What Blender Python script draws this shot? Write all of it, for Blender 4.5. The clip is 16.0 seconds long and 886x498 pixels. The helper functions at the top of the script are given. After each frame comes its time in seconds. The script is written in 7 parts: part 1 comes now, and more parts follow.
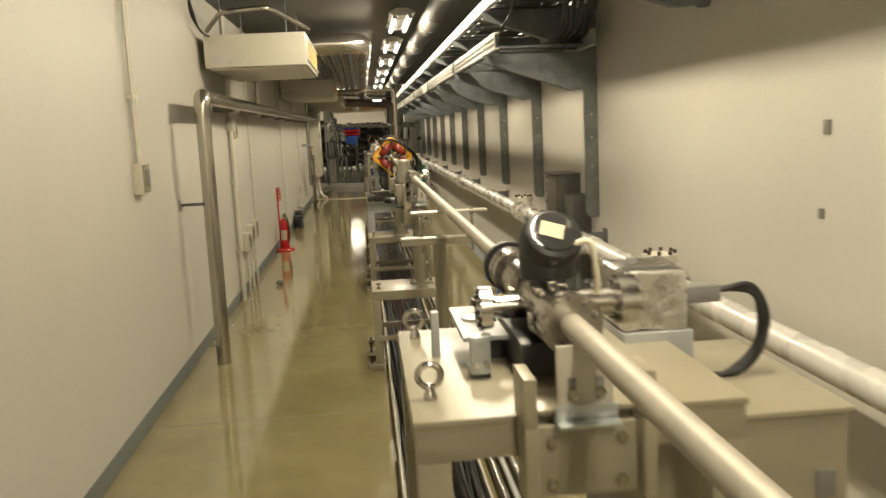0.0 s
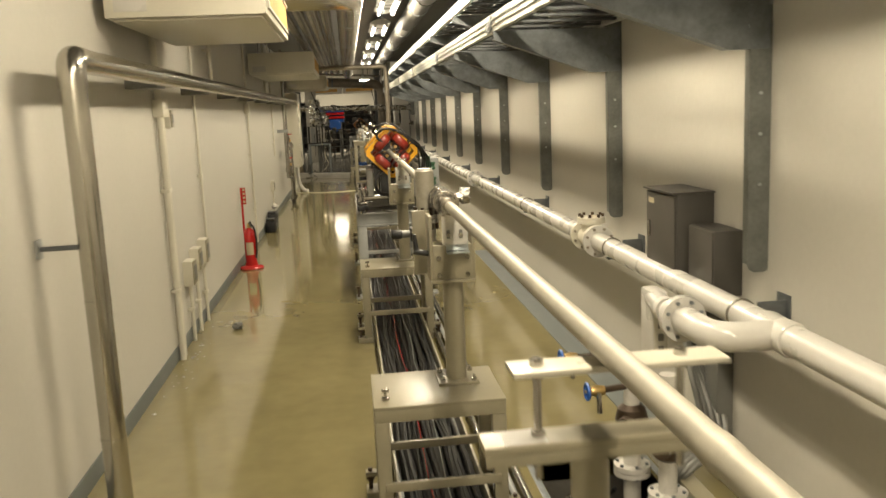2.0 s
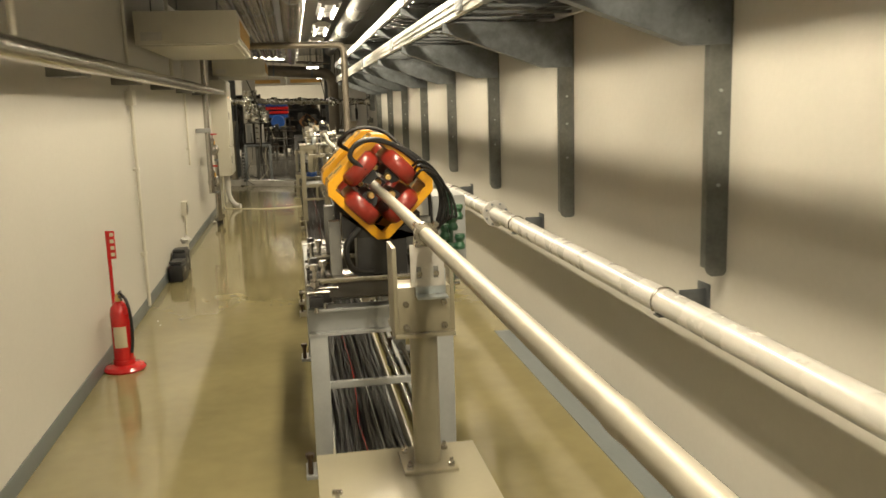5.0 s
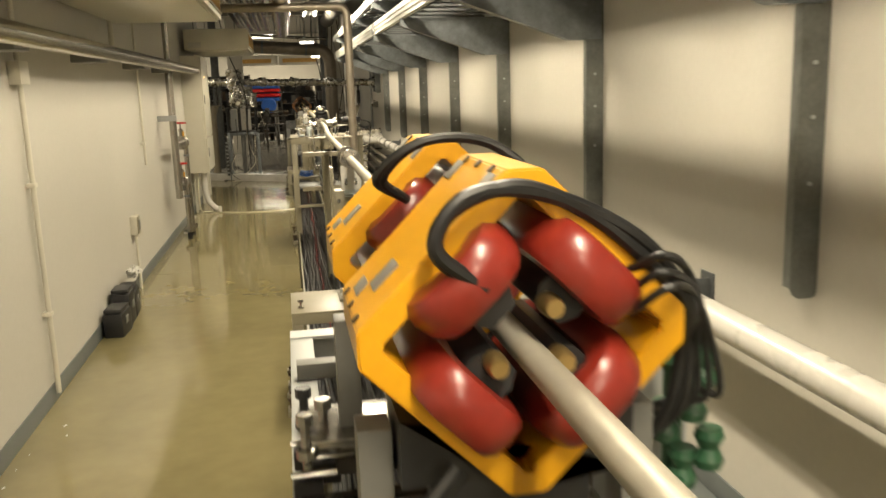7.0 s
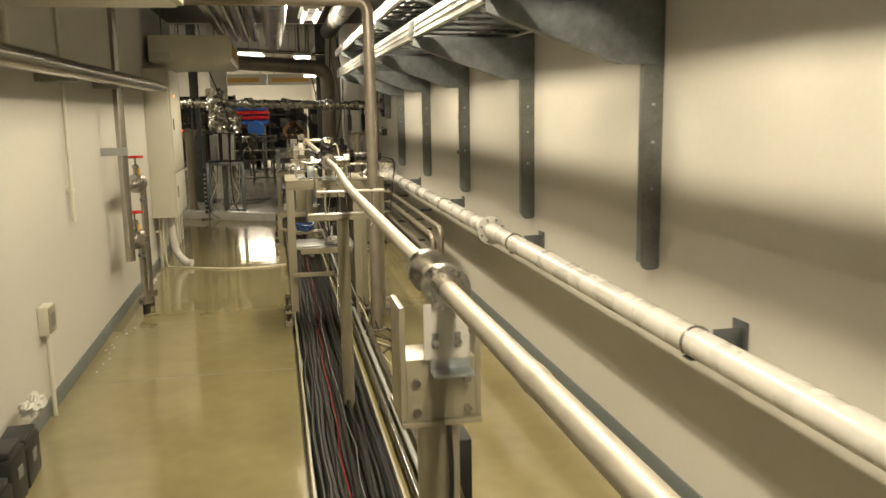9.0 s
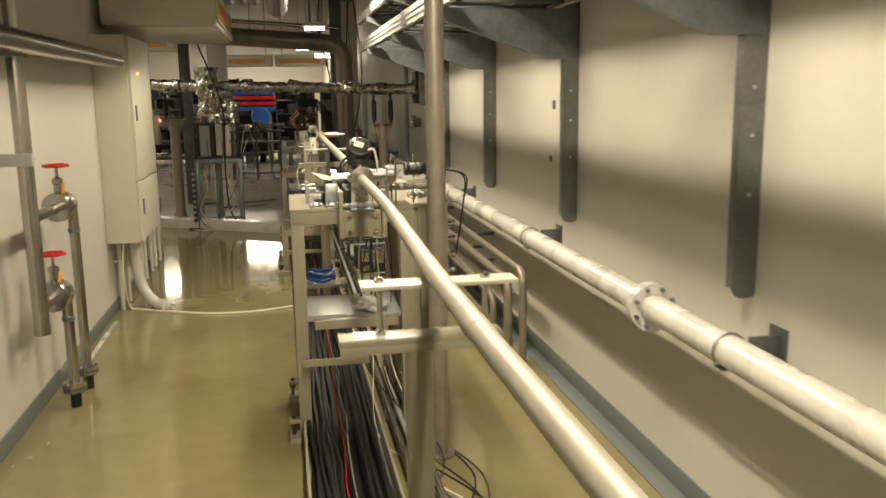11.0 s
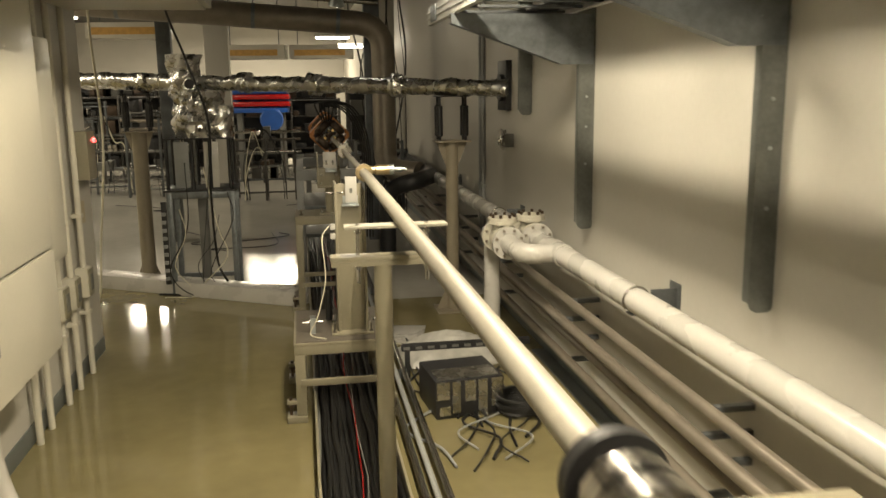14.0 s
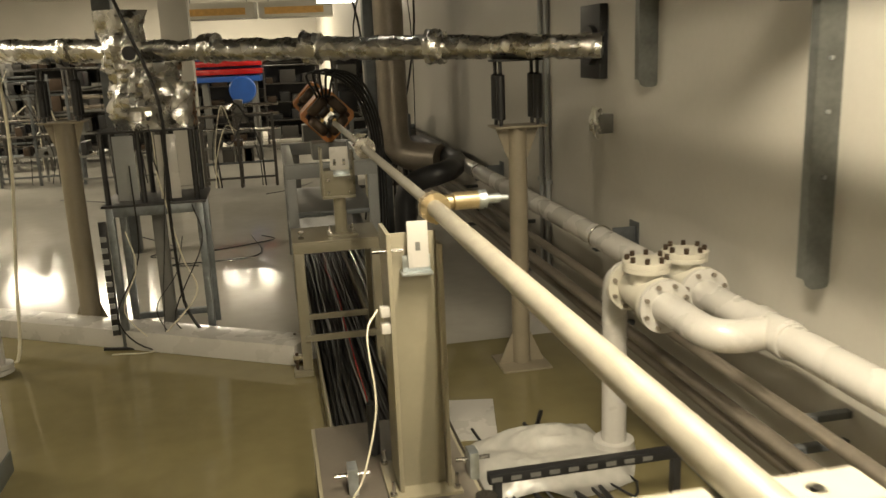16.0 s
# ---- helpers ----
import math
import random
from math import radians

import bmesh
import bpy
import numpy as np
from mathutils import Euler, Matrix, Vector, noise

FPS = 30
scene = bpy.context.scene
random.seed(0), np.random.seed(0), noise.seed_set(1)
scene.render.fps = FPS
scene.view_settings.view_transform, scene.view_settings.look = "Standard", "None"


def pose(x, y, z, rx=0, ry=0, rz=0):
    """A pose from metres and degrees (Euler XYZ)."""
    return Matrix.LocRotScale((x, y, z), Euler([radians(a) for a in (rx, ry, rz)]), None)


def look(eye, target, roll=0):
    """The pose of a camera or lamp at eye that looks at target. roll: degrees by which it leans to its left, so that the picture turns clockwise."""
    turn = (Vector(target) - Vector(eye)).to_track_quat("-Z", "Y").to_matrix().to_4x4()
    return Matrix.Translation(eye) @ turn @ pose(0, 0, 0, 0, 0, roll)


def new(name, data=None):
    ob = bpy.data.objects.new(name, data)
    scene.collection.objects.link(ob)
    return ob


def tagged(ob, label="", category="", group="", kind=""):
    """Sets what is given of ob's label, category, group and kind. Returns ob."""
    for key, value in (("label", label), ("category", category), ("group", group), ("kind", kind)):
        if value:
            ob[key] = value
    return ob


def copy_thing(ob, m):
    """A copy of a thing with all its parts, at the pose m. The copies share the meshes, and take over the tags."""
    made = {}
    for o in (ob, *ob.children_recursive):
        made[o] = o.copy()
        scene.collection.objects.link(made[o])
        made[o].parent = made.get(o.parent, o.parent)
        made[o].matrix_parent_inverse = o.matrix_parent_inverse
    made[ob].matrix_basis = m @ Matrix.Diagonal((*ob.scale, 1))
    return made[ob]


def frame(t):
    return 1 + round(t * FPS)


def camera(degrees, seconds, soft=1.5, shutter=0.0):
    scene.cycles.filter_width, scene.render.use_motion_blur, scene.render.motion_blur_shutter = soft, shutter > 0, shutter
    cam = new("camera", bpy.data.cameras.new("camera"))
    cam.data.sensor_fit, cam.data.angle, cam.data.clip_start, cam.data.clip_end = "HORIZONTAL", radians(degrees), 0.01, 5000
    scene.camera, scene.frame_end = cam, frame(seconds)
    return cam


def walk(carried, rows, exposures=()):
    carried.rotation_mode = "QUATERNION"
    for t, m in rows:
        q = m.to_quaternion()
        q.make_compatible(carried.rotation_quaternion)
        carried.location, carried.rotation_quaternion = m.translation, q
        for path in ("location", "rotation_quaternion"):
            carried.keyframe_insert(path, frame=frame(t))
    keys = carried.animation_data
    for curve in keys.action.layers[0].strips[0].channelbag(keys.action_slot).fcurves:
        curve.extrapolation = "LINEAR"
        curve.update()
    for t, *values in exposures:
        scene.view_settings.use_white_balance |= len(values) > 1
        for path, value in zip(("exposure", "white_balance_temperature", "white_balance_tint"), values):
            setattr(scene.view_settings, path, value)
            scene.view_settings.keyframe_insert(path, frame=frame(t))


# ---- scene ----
cam = camera(55.9, 16.0, 1.5, 0.4)
PATH = [
    (0, (0.151, 0.019, 1.646), (0.325, 1.99, 1.356), -2.8),
    (0.5, (0.113, 0.656, 1.652), (0.271, 2.626, 1.348), -3.7),
    (1, (0.116, 1.314, 1.661), (0.274, 3.283, 1.347), -3.5),
    (1.5, (0.1, 1.947, 1.661), (0.274, 3.913, 1.339), -2.9),
    (2, (0.112, 2.58, 1.676), (0.321, 4.541, 1.344), -2.6),
    (2.5, (0.102, 3.246, 1.656), (0.321, 5.206, 1.326), -2.6),
    (3, (0.093, 3.885, 1.659), (0.326, 5.842, 1.324), -2.4),
    (3.5, (0.079, 4.532, 1.669), (0.33, 6.487, 1.33), -2.5),
    (4, (0.071, 5.151, 1.666), (0.36, 7.099, 1.32), -2.4),
    (4.2, (0.081, 5.409, 1.676), (0.381, 7.356, 1.335), -2.1),
    (6.3, (0.222, 8.048, 1.644), (0.589, 9.978, 1.273), -2.2),
    (6.5, (0.234, 8.31, 1.646), (0.587, 10.242, 1.269), -2.2),
    (7, (0.195, 8.937, 1.651), (0.539, 10.869, 1.265), -1.9),
    (7.5, (0.184, 9.541, 1.696), (0.512, 11.482, 1.342), -1.7),
    (8, (0.149, 10.175, 1.727), (0.491, 12.12, 1.41), -1.5),
    (8.2, (0.14, 10.449, 1.706), (0.513, 12.391, 1.405), -1.3),
    (10.3, (0.16, 13.141, 1.656), (0.545, 15.063, 1.257), -0.8),
    (10.5, (0.166, 13.412, 1.647), (0.552, 15.334, 1.249), -1.4),
    (11, (0.2, 14.104, 1.669), (0.56, 16.037, 1.305), -0.8),
    (11.5, (0.187, 14.754, 1.676), (0.545, 16.686, 1.301), -1.1),
    (12, (0.187, 15.377, 1.69), (0.519, 17.316, 1.332), -0.6),
    (12.5, (0.195, 16.043, 1.687), (0.513, 17.982, 1.317), -1.5),
    (13, (0.249, 16.64, 1.705), (0.566, 18.579, 1.334), -1.4),
    (13.5, (0.182, 17.2, 1.68), (0.519, 19.136, 1.307), -1.3),
    (14, (0.216, 17.773, 1.717), (0.539, 19.711, 1.346), -0.7),
    (14.5, (0.185, 18.271, 1.753), (0.495, 20.212, 1.382), -0.8),
    (15, (0.14, 18.77, 1.76), (0.483, 20.702, 1.373), -1.8),
    (15.5, (0.135, 19.343, 1.781), (0.49, 21.265, 1.36), -2.3),
    (16, (0.083, 19.873, 1.754), (0.46, 21.781, 1.287), -2.4),
]
walk(cam, [(t, look(eye, target, roll)) for t, eye, target, roll in PATH], [(0, -0.58), (1.5, -0.38), (4, -0.24), (7, -0.05), (11, -0.08), (13, -0.08), (14.5, 0.1), (15.2, 0.18), (16, 0.32)])

# ---- world, exposure, large lights ----
world = bpy.data.worlds.new("world")
scene.world = world
world.use_nodes = True
world.node_tree.nodes["Background"].inputs[0].default_value = (0.9, 0.85, 0.7, 1)
world.node_tree.nodes["Background"].inputs[1].default_value = 0.004
scene.view_settings.exposure = 0.0
TUBE_COL = (1.0, 0.865, 0.63)
LAMP_Z, LAMP_X = 2.70, 0.60
LAMP_YS = [1.55 + 2.45 * (k - 2) for k in range(11)]
LAMP_W = 42.0


def area_lamp(x, y, z, sx, sy, watts, rot=(0, 0, 0), col=TUBE_COL):
    d = bpy.data.lights.new("tube_light", "AREA")
    d.shape, d.size, d.size_y, d.energy, d.color = "RECTANGLE", sx, sy, watts, col
    o = new("tube_light", d)
    o.matrix_basis = pose(x, y, z, *rot)
    return o


for yy in LAMP_YS:
    for s in (-1, 1):
        area_lamp(LAMP_X + s * 0.05, yy, LAMP_Z - 0.03, 0.05, 1.1, LAMP_W * (1.42 if s > 0 else 1.16), (0, -46 * s, 0))
# the lamps at y 25.2 and 27.2 are added out of sight as fill
HALL_AND_FILL_LAMPS = ((-0.8, 42.8), (-0.7, 44.2), (-4.4, 25.2), (-5.6, 34.0), (-6.1, 41.8), (-6.0, 28.5), (-3.5, 39.0), (-5.4, 27.2))
LOW_LAMPS = ((0.62, 24.7, 2.48, 0.12), (0.85, 33.6, 2.70, 0.3), (1.28, 34.0, 2.56, 0.3))
for hx, hy in HALL_AND_FILL_LAMPS:
    area_lamp(hx, hy, 3.68, 1.3, 0.5, (250.0 if hx > -2 else 130.0) if hy > 41 else 175.0 if hy > 28 else 55.0)
area_lamp(1.0, 33.6, 2.66, 1.0, 0.3, 42.0)


# ---- materials ----
def mat(name, col, rough=0.5, metal=0.0, var=0.12, scale=6.0, bump=0.1, bscale=60.0, coat=0.0, rvar=0.1, spread=0.0, stain=None, spec=0.5):
    """A node material: two scales of colour change, roughness change and fine relief in object space metres."""
    m = bpy.data.materials.new(name)
    m.use_nodes = True
    nt = m.node_tree
    n, l = nt.nodes, nt.links
    p = n["Principled BSDF"]
    p.inputs["Metallic"].default_value = metal
    p.inputs["Coat Weight"].default_value = coat
    p.inputs["Coat Roughness"].default_value = 0.08
    p.inputs["Specular IOR Level"].default_value = spec
    geo = n.new("ShaderNodeNewGeometry")
    big = n.new("ShaderNodeTexNoise")
    big.inputs["Scale"].default_value, big.inputs["Detail"].default_value = scale, 4
    fine = n.new("ShaderNodeTexNoise")
    fine.inputs["Scale"].default_value, fine.inputs["Detail"].default_value = bscale, 3
    l.new(geo.outputs["Position"], big.inputs["Vector"])
    l.new(geo.outputs["Position"], fine.inputs["Vector"])
    ramp = n.new("ShaderNodeValToRGB")
    ramp.color_ramp.elements[0].position, ramp.color_ramp.elements[1].position = 0.3, 0.72
    dark = stain or tuple(c * (1 - var * 1.6) for c in col)
    ramp.color_ramp.elements[0].color = (*dark, 1)
    ramp.color_ramp.elements[1].color = (*[min(1, c * (1 + var * 0.5)) for c in col], 1)
    mix = n.new("ShaderNodeMath")
    mix.operation = "MULTIPLY_ADD"
    mix.inputs[1].default_value = 0.3
    l.new(fine.outputs[0], mix.inputs[0])
    sc = n.new("ShaderNodeMath")
    sc.operation = "MULTIPLY"
    sc.inputs[1].default_value = 0.7
    l.new(big.outputs[0], sc.inputs[0])
    l.new(sc.outputs[0], mix.inputs[2])
    l.new(mix.outputs[0], ramp.inputs[0])
    out = ramp.outputs[0]
    if spread:
        info = n.new("ShaderNodeObjectInfo")
        hsv = n.new("ShaderNodeHueSaturation")
        mr = n.new("ShaderNodeMapRange")
        mr.inputs[3].default_value, mr.inputs[4].default_value = 1 - spread, 1 + spread
        l.new(info.outputs["Random"], mr.inputs[0])
        l.new(mr.outputs[0], hsv.inputs["Value"])
        l.new(out, hsv.inputs["Color"])
        out = hsv.outputs[0]
    l.new(out, p.inputs["Base Color"])
    rr = n.new("ShaderNodeMapRange")
    rr.inputs[3].default_value, rr.inputs[4].default_value = max(0.02, rough - rvar), min(1, rough + rvar)
    l.new(big.outputs[0], rr.inputs[0])
    l.new(rr.outputs[0], p.inputs["Roughness"])
    if bump:
        b = n.new("ShaderNodeBump")
        b.inputs["Strength"].default_value, b.inputs["Distance"].default_value = bump, 0.004
        l.new(fine.outputs[0], b.inputs["Height"])
        l.new(b.outputs[0], p.inputs["Normal"])
    return m


def emit(name, col, strength):
    m = bpy.data.materials.new(name)
    m.use_nodes = True
    p = m.node_tree.nodes["Principled BSDF"]
    p.inputs["Base Color"].default_value = (0.8, 0.8, 0.8, 1)
    p.inputs["Emission Color"].default_value = (*col, 1)
    p.inputs["Emission Strength"].default_value = strength
    return m


M_wall = mat("painted_wall", (0.49, 0.472, 0.425), 0.5, var=0.05, scale=1.3, bump=0.15, bscale=35, spec=0.3)
M_floor = mat("epoxy_floor", (0.215, 0.185, 0.092), 0.09, var=0.14, scale=1.6, bump=0.012, bscale=9, rvar=0.05, spec=0.6)
M_hallfloor = mat("hall_floor", (0.48, 0.46, 0.41), 0.12, var=0.10, scale=1.2, bump=0.01, bscale=9, rvar=0.05)
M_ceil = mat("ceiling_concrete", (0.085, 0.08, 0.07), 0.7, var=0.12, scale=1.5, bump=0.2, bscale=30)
M_base = mat("grey_baseboard", (0.135, 0.15, 0.15), 0.45, var=0.1)
M_galv = mat("galvanised_steel", (0.22, 0.24, 0.255), 0.42, 0.75, var=0.22, scale=14, bump=0.08, bscale=50, rvar=0.12)
M_galvd = mat("dull_galvanised_steel", (0.13, 0.14, 0.145), 0.5, 0.45, var=0.25, scale=10, bump=0.1)
M_galvp = mat("weathered_galvanised_post", (0.20, 0.21, 0.20), 0.4, 0.6, var=0.25, scale=9, bump=0.08, rvar=0.15)
M_duct = mat("dark_duct_paint", (0.05, 0.047, 0.04), 0.62, 0.0, var=0.15, scale=3, bump=0.05, spec=0.2)
M_mat = mat("brown_grey_sheet", (0.12, 0.105, 0.085), 0.4, var=0.15, bump=0.05)
M_dial = mat("black_dial_glass", (0.03, 0.03, 0.03), 0.08, var=0.1, bump=0.0, coat=0.8, rvar=0.02)
M_zinc = mat("zinc_plate", (0.50, 0.54, 0.55), 0.32, 0.85, var=0.18, scale=25, bump=0.05)
M_beam = mat("brushed_beam_pipe", (0.37, 0.345, 0.285), 0.5, 0.35, var=0.13, scale=22, bump=0.14, bscale=90)
M_steel = mat("stainless_steel", (0.46, 0.44, 0.405), 0.2, 0.98, var=0.12, scale=18, bump=0.05)
M_jacket = mat("metal_pipe_jacket", (0.50, 0.475, 0.42), 0.2, 0.95, var=0.03, scale=3, bump=0.0, bscale=18, rvar=0.03)
M_cream = mat("cream_paint", (0.245, 0.222, 0.158), 0.34, var=0.07, scale=8, bump=0.05)
M_white = mat("white_gloss_paint", (0.52, 0.505, 0.47), 0.28, var=0.05, scale=5, bump=0.04, coat=0.3)
M_creaml = mat("pale_cream_paint", (0.42, 0.40, 0.33), 0.3, var=0.06, scale=8, bump=0.04)
M_ivory = mat("ivory_enamel", (0.56, 0.535, 0.45), 0.35, var=0.05, scale=5, bump=0.03)
M_lgrey = mat("light_grey_paint", (0.30, 0.31, 0.305), 0.4, var=0.08, scale=7, bump=0.04)
M_grey = mat("grey_paint", (0.16, 0.16, 0.148), 0.45, var=0.1, scale=7, bump=0.04)
M_black = mat("black_rubber", (0.012, 0.012, 0.013), 0.45, var=0.3, scale=12, bump=0.1)
M_cable = mat("black_cable_sheath", (0.009, 0.009, 0.009), 0.46, var=0.3, scale=9, bump=0.06, spread=0.5)
M_blackm = mat("black_metal", (0.02, 0.02, 0.021), 0.45, 0.0, var=0.2, bump=0.05)
M_yellow = mat("yellow_magnet_paint", (0.66, 0.325, 0.007), 0.34, var=0.1, scale=7, bump=0.06, coat=0.1)
M_red = mat("red_coil_epoxy", (0.21, 0.020, 0.012), 0.32, var=0.2, scale=12, bump=0.12, coat=0.2)
M_redp = mat("red_paint", (0.45, 0.012, 0.012), 0.25, var=0.1, bump=0.03, coat=0.3)
M_blue = mat("blue_paint", (0.02, 0.10, 0.42), 0.35, var=0.12, bump=0.04)
M_brass = mat("brass", (0.62, 0.44, 0.18), 0.3, 0.9, var=0.15, bump=0.05)
M_bronze = mat("dark_bronze", (0.085, 0.06, 0.042), 0.42, 0.6, var=0.2, bump=0.1)
M_green = mat("green_paint", (0.03, 0.10, 0.05), 0.4, var=0.2, bump=0.05)
M_foil = mat("crumpled_foil", (0.62, 0.61, 0.58), 0.27, 1.0, var=0.15, scale=16, bump=0.9, bscale=45)
M_plastic = mat("clear_plastic_sheet", (0.50, 0.49, 0.45), 0.33, var=0.18, scale=10, bump=0.3, bscale=22, coat=0.25)
M_paper = mat("paper_label", (0.46, 0.40, 0.27), 0.6, var=0.05, bump=0.0)
M_label = mat("grey_label", (0.17, 0.16, 0.14), 0.5, var=0.1, bump=0.0)
M_filter = mat("orange_filter", (0.62, 0.36, 0.10), 0.7, var=0.2, scale=14, bump=0.3)
M_wcable = mat("white_cable", (0.70, 0.66, 0.52), 0.4, var=0.1, bump=0.02)
M_orange = mat("orange_paint", (0.42, 0.15, 0.02), 0.4, var=0.15, bump=0.05)
M_dark = mat("dark_pit_concrete", (0.15, 0.14, 0.12), 0.7, var=0.25, scale=5, bump=0.3)
M_bluegrey = mat("blue_grey_enamel", (0.34, 0.38, 0.42), 0.35, var=0.06, bump=0.04)
M_greyd = mat("dark_grey_enamel", (0.062, 0.057, 0.05), 0.42, var=0.08, bump=0.04)
M_jacketd = mat("dull_pipe", (0.27, 0.235, 0.19), 0.42, 0.5, var=0.15, scale=9, bump=0.08)
M_creamd = mat("dull_cream_paint", (0.25, 0.215, 0.155), 0.45, var=0.08, scale=8, bump=0.05)
M_railw = mat("pale_galvanised_rail", (0.62, 0.62, 0.58), 0.36, 0.45, var=0.1, scale=9, bump=0.05)
M_tube = emit("lit_tube", (1.0, 0.93, 0.78), 14.0)
M_hallamp = emit("lit_hall_tube", (1.0, 0.93, 0.78), 12.0)
M_gold = mat("pale_gold_steel", (0.60, 0.49, 0.30), 0.3, 0.9, var=0.1, bump=0.04)
M_redled = emit("red_indicator", (1.0, 0.03, 0.03), 8.0)
M_amber = emit("amber_indicator", (1.0, 0.35, 0.05), 3.0)

# ---- building helpers ----
AT = {}


def thing(name, at, label, category, group="", kind=""):
    o = new(name)
    o.empty_display_size = 0.1
    o.location = at
    AT[o.name] = Vector(at)
    return tagged(o, label, category, group, kind)


def part(name, bm, material, parent=None, label="", smooth=True):
    """Links a bmesh given in world metres as one mesh object under its parent."""
    off = AT[parent.name] if parent else Vector((0, 0, 0))
    bmesh.ops.translate(bm, vec=-off, verts=bm.verts)
    me = bpy.data.meshes.new(name)
    bm.to_mesh(me)
    bm.free()
    me.materials.append(material)
    if smooth:
        me.shade_smooth()
        me.set_sharp_from_angle(angle=radians(35))
    o = new(name, me)
    if parent:
        o.parent = parent
    AT[o.name] = off
    if name.endswith("bolts"):
        tagged(o, kind="stuff")
    return tagged(o, label)


def single(name, bm, material, label, category, group="", kind="", smooth=True):
    o = part(name, bm, material, None, label, smooth)
    return tagged(o, label, category, group, kind)


def box(x0, x1, y0, y1, z0, z1, bev=0.003, bm=None):
    """Adds a box with softened edges."""
    bm = bm or bmesh.new()
    t = bmesh.new()
    bmesh.ops.create_cube(t, size=1.0)
    for v in t.verts:
        v.co = Vector(((x0 + x1) / 2 + v.co.x * (x1 - x0), (y0 + y1) / 2 + v.co.y * (y1 - y0), (z0 + z1) / 2 + v.co.z * (z1 - z0)))
    if bev:
        bev = min(bev, 0.3 * min(abs(x1 - x0), abs(y1 - y0), abs(z1 - z0)))
        bmesh.ops.bevel(t, geom=t.edges[:], offset=bev, segments=2, affect="EDGES", profile=0.6)
    return join(bm, t)


def join(bm, t):
    me = bpy.data.meshes.new("tmp")
    t.to_mesh(me)
    t.free()
    bm.from_mesh(me)
    bpy.data.meshes.remove(me)
    return bm


def turned(bm, m):
    bmesh.ops.transform(bm, matrix=m, verts=bm.verts)
    return bm


def about(bm, centre, rx=0, ry=0, rz=0):
    c = Vector(centre)
    return turned(bm, Matrix.Translation(c) @ pose(0, 0, 0, rx, ry, rz) @ Matrix.Translation(-c))


def rounded(points, r, seg=5):
    """A polyline with its corners turned into arcs of about radius r."""
    pts = [Vector(p) for p in points]
    out = [pts[0]]
    for a, b, c in zip(pts, pts[1:], pts[2:]):
        u, v = (a - b), (c - b)
        d = min(r, u.length * 0.48, v.length * 0.48)
        p0, p1 = b + u.normalized() * d, b + v.normalized() * d
        for i in range(seg + 1):
            s = i / seg
            out.append(p0 * (1 - s) ** 2 + b * (2 * s * (1 - s)) + p1 * s ** 2)
    out.append(pts[-1])
    return out


def tube(points, r, seg=16, bm=None, bend=None, cap=True):
    """Sweeps a round section along points; bend rounds the corners; r may be a list."""
    bm = bm or bmesh.new()
    pts = rounded(points, bend) if bend else [Vector(p) for p in points]
    rs = r if isinstance(r, (list, tuple)) else [r] * len(pts)
    rings, up = [], None
    for i, p in enumerate(pts):
        d = (pts[min(i + 1, len(pts) - 1)] - pts[max(i - 1, 0)])
        if d.length < 1e-9:
            d = Vector((0, 1, 0))
        d.normalize()
        if up is None:
            up = d.orthogonal().normalized()
        up = (up - d * up.dot(d))
        up = up.normalized() if up.length > 1e-6 else d.orthogonal().normalized()
        w = d.cross(up)
        rings.append([bm.verts.new(p + (up * math.cos(a) + w * math.sin(a)) * rs[i]) for a in [2 * math.pi * k / seg for k in range(seg)]])
    for a, b in zip(rings, rings[1:]):
        for k in range(seg):
            bm.faces.new((a[k], a[(k + 1) % seg], b[(k + 1) % seg], b[k]))
    if cap:
        bm.faces.new(rings[0][::-1])
        bm.faces.new(rings[-1])
    bmesh.ops.recalc_face_normals(bm, faces=bm.faces)
    return bm


def lathe(profile, centre, axis="z", seg=24, bm=None):
    """Turns (radius, height) pairs round an axis through centre."""
    t = bmesh.new()
    rings = [[t.verts.new((r * math.cos(2 * math.pi * k / seg), r * math.sin(2 * math.pi * k / seg), h)) for k in range(seg)] for r, h in profile]
    for a, b in zip(rings, rings[1:]):
        for k in range(seg):
            t.faces.new((a[k], a[(k + 1) % seg], b[(k + 1) % seg], b[k]))
    t.faces.new(rings[0][::-1])
    t.faces.new(rings[-1])
    bmesh.ops.recalc_face_normals(t, faces=t.faces)
    rot = {"z": pose(0, 0, 0), "y": pose(0, 0, 0, -90, 0, 0), "x": pose(0, 0, 0, 0, 90, 0)}[axis]
    turned(t, Matrix.Translation(centre) @ rot)
    return join(bm or bmesh.new(), t)


def prism(poly, lo, hi, axis="y", bm=None, bev=0.0):
    """Extrudes a polygon: along y the polygon is (x, z), along x it is (y, z), along z it is (x, y)."""
    t = bmesh.new()
    put = {"y": lambda a, b, c: (a, c, b), "x": lambda a, b, c: (c, a, b), "z": lambda a, b, c: (a, b, c)}[axis]
    f0 = [t.verts.new(put(a, b, lo)) for a, b in poly]
    f1 = [t.verts.new(put(a, b, hi)) for a, b in poly]
    n = len(poly)
    t.faces.new(f0)
    t.faces.new(f1[::-1])
    for k in range(n):
        t.faces.new((f0[k], f0[(k + 1) % n], f1[(k + 1) % n], f1[k]))
    bmesh.ops.recalc_face_normals(t, faces=t.faces)
    if bev:
        bmesh.ops.bevel(t, geom=t.edges[:], offset=bev, segments=2, affect="EDGES", profile=0.6)
    return join(bm or bmesh.new(), t)


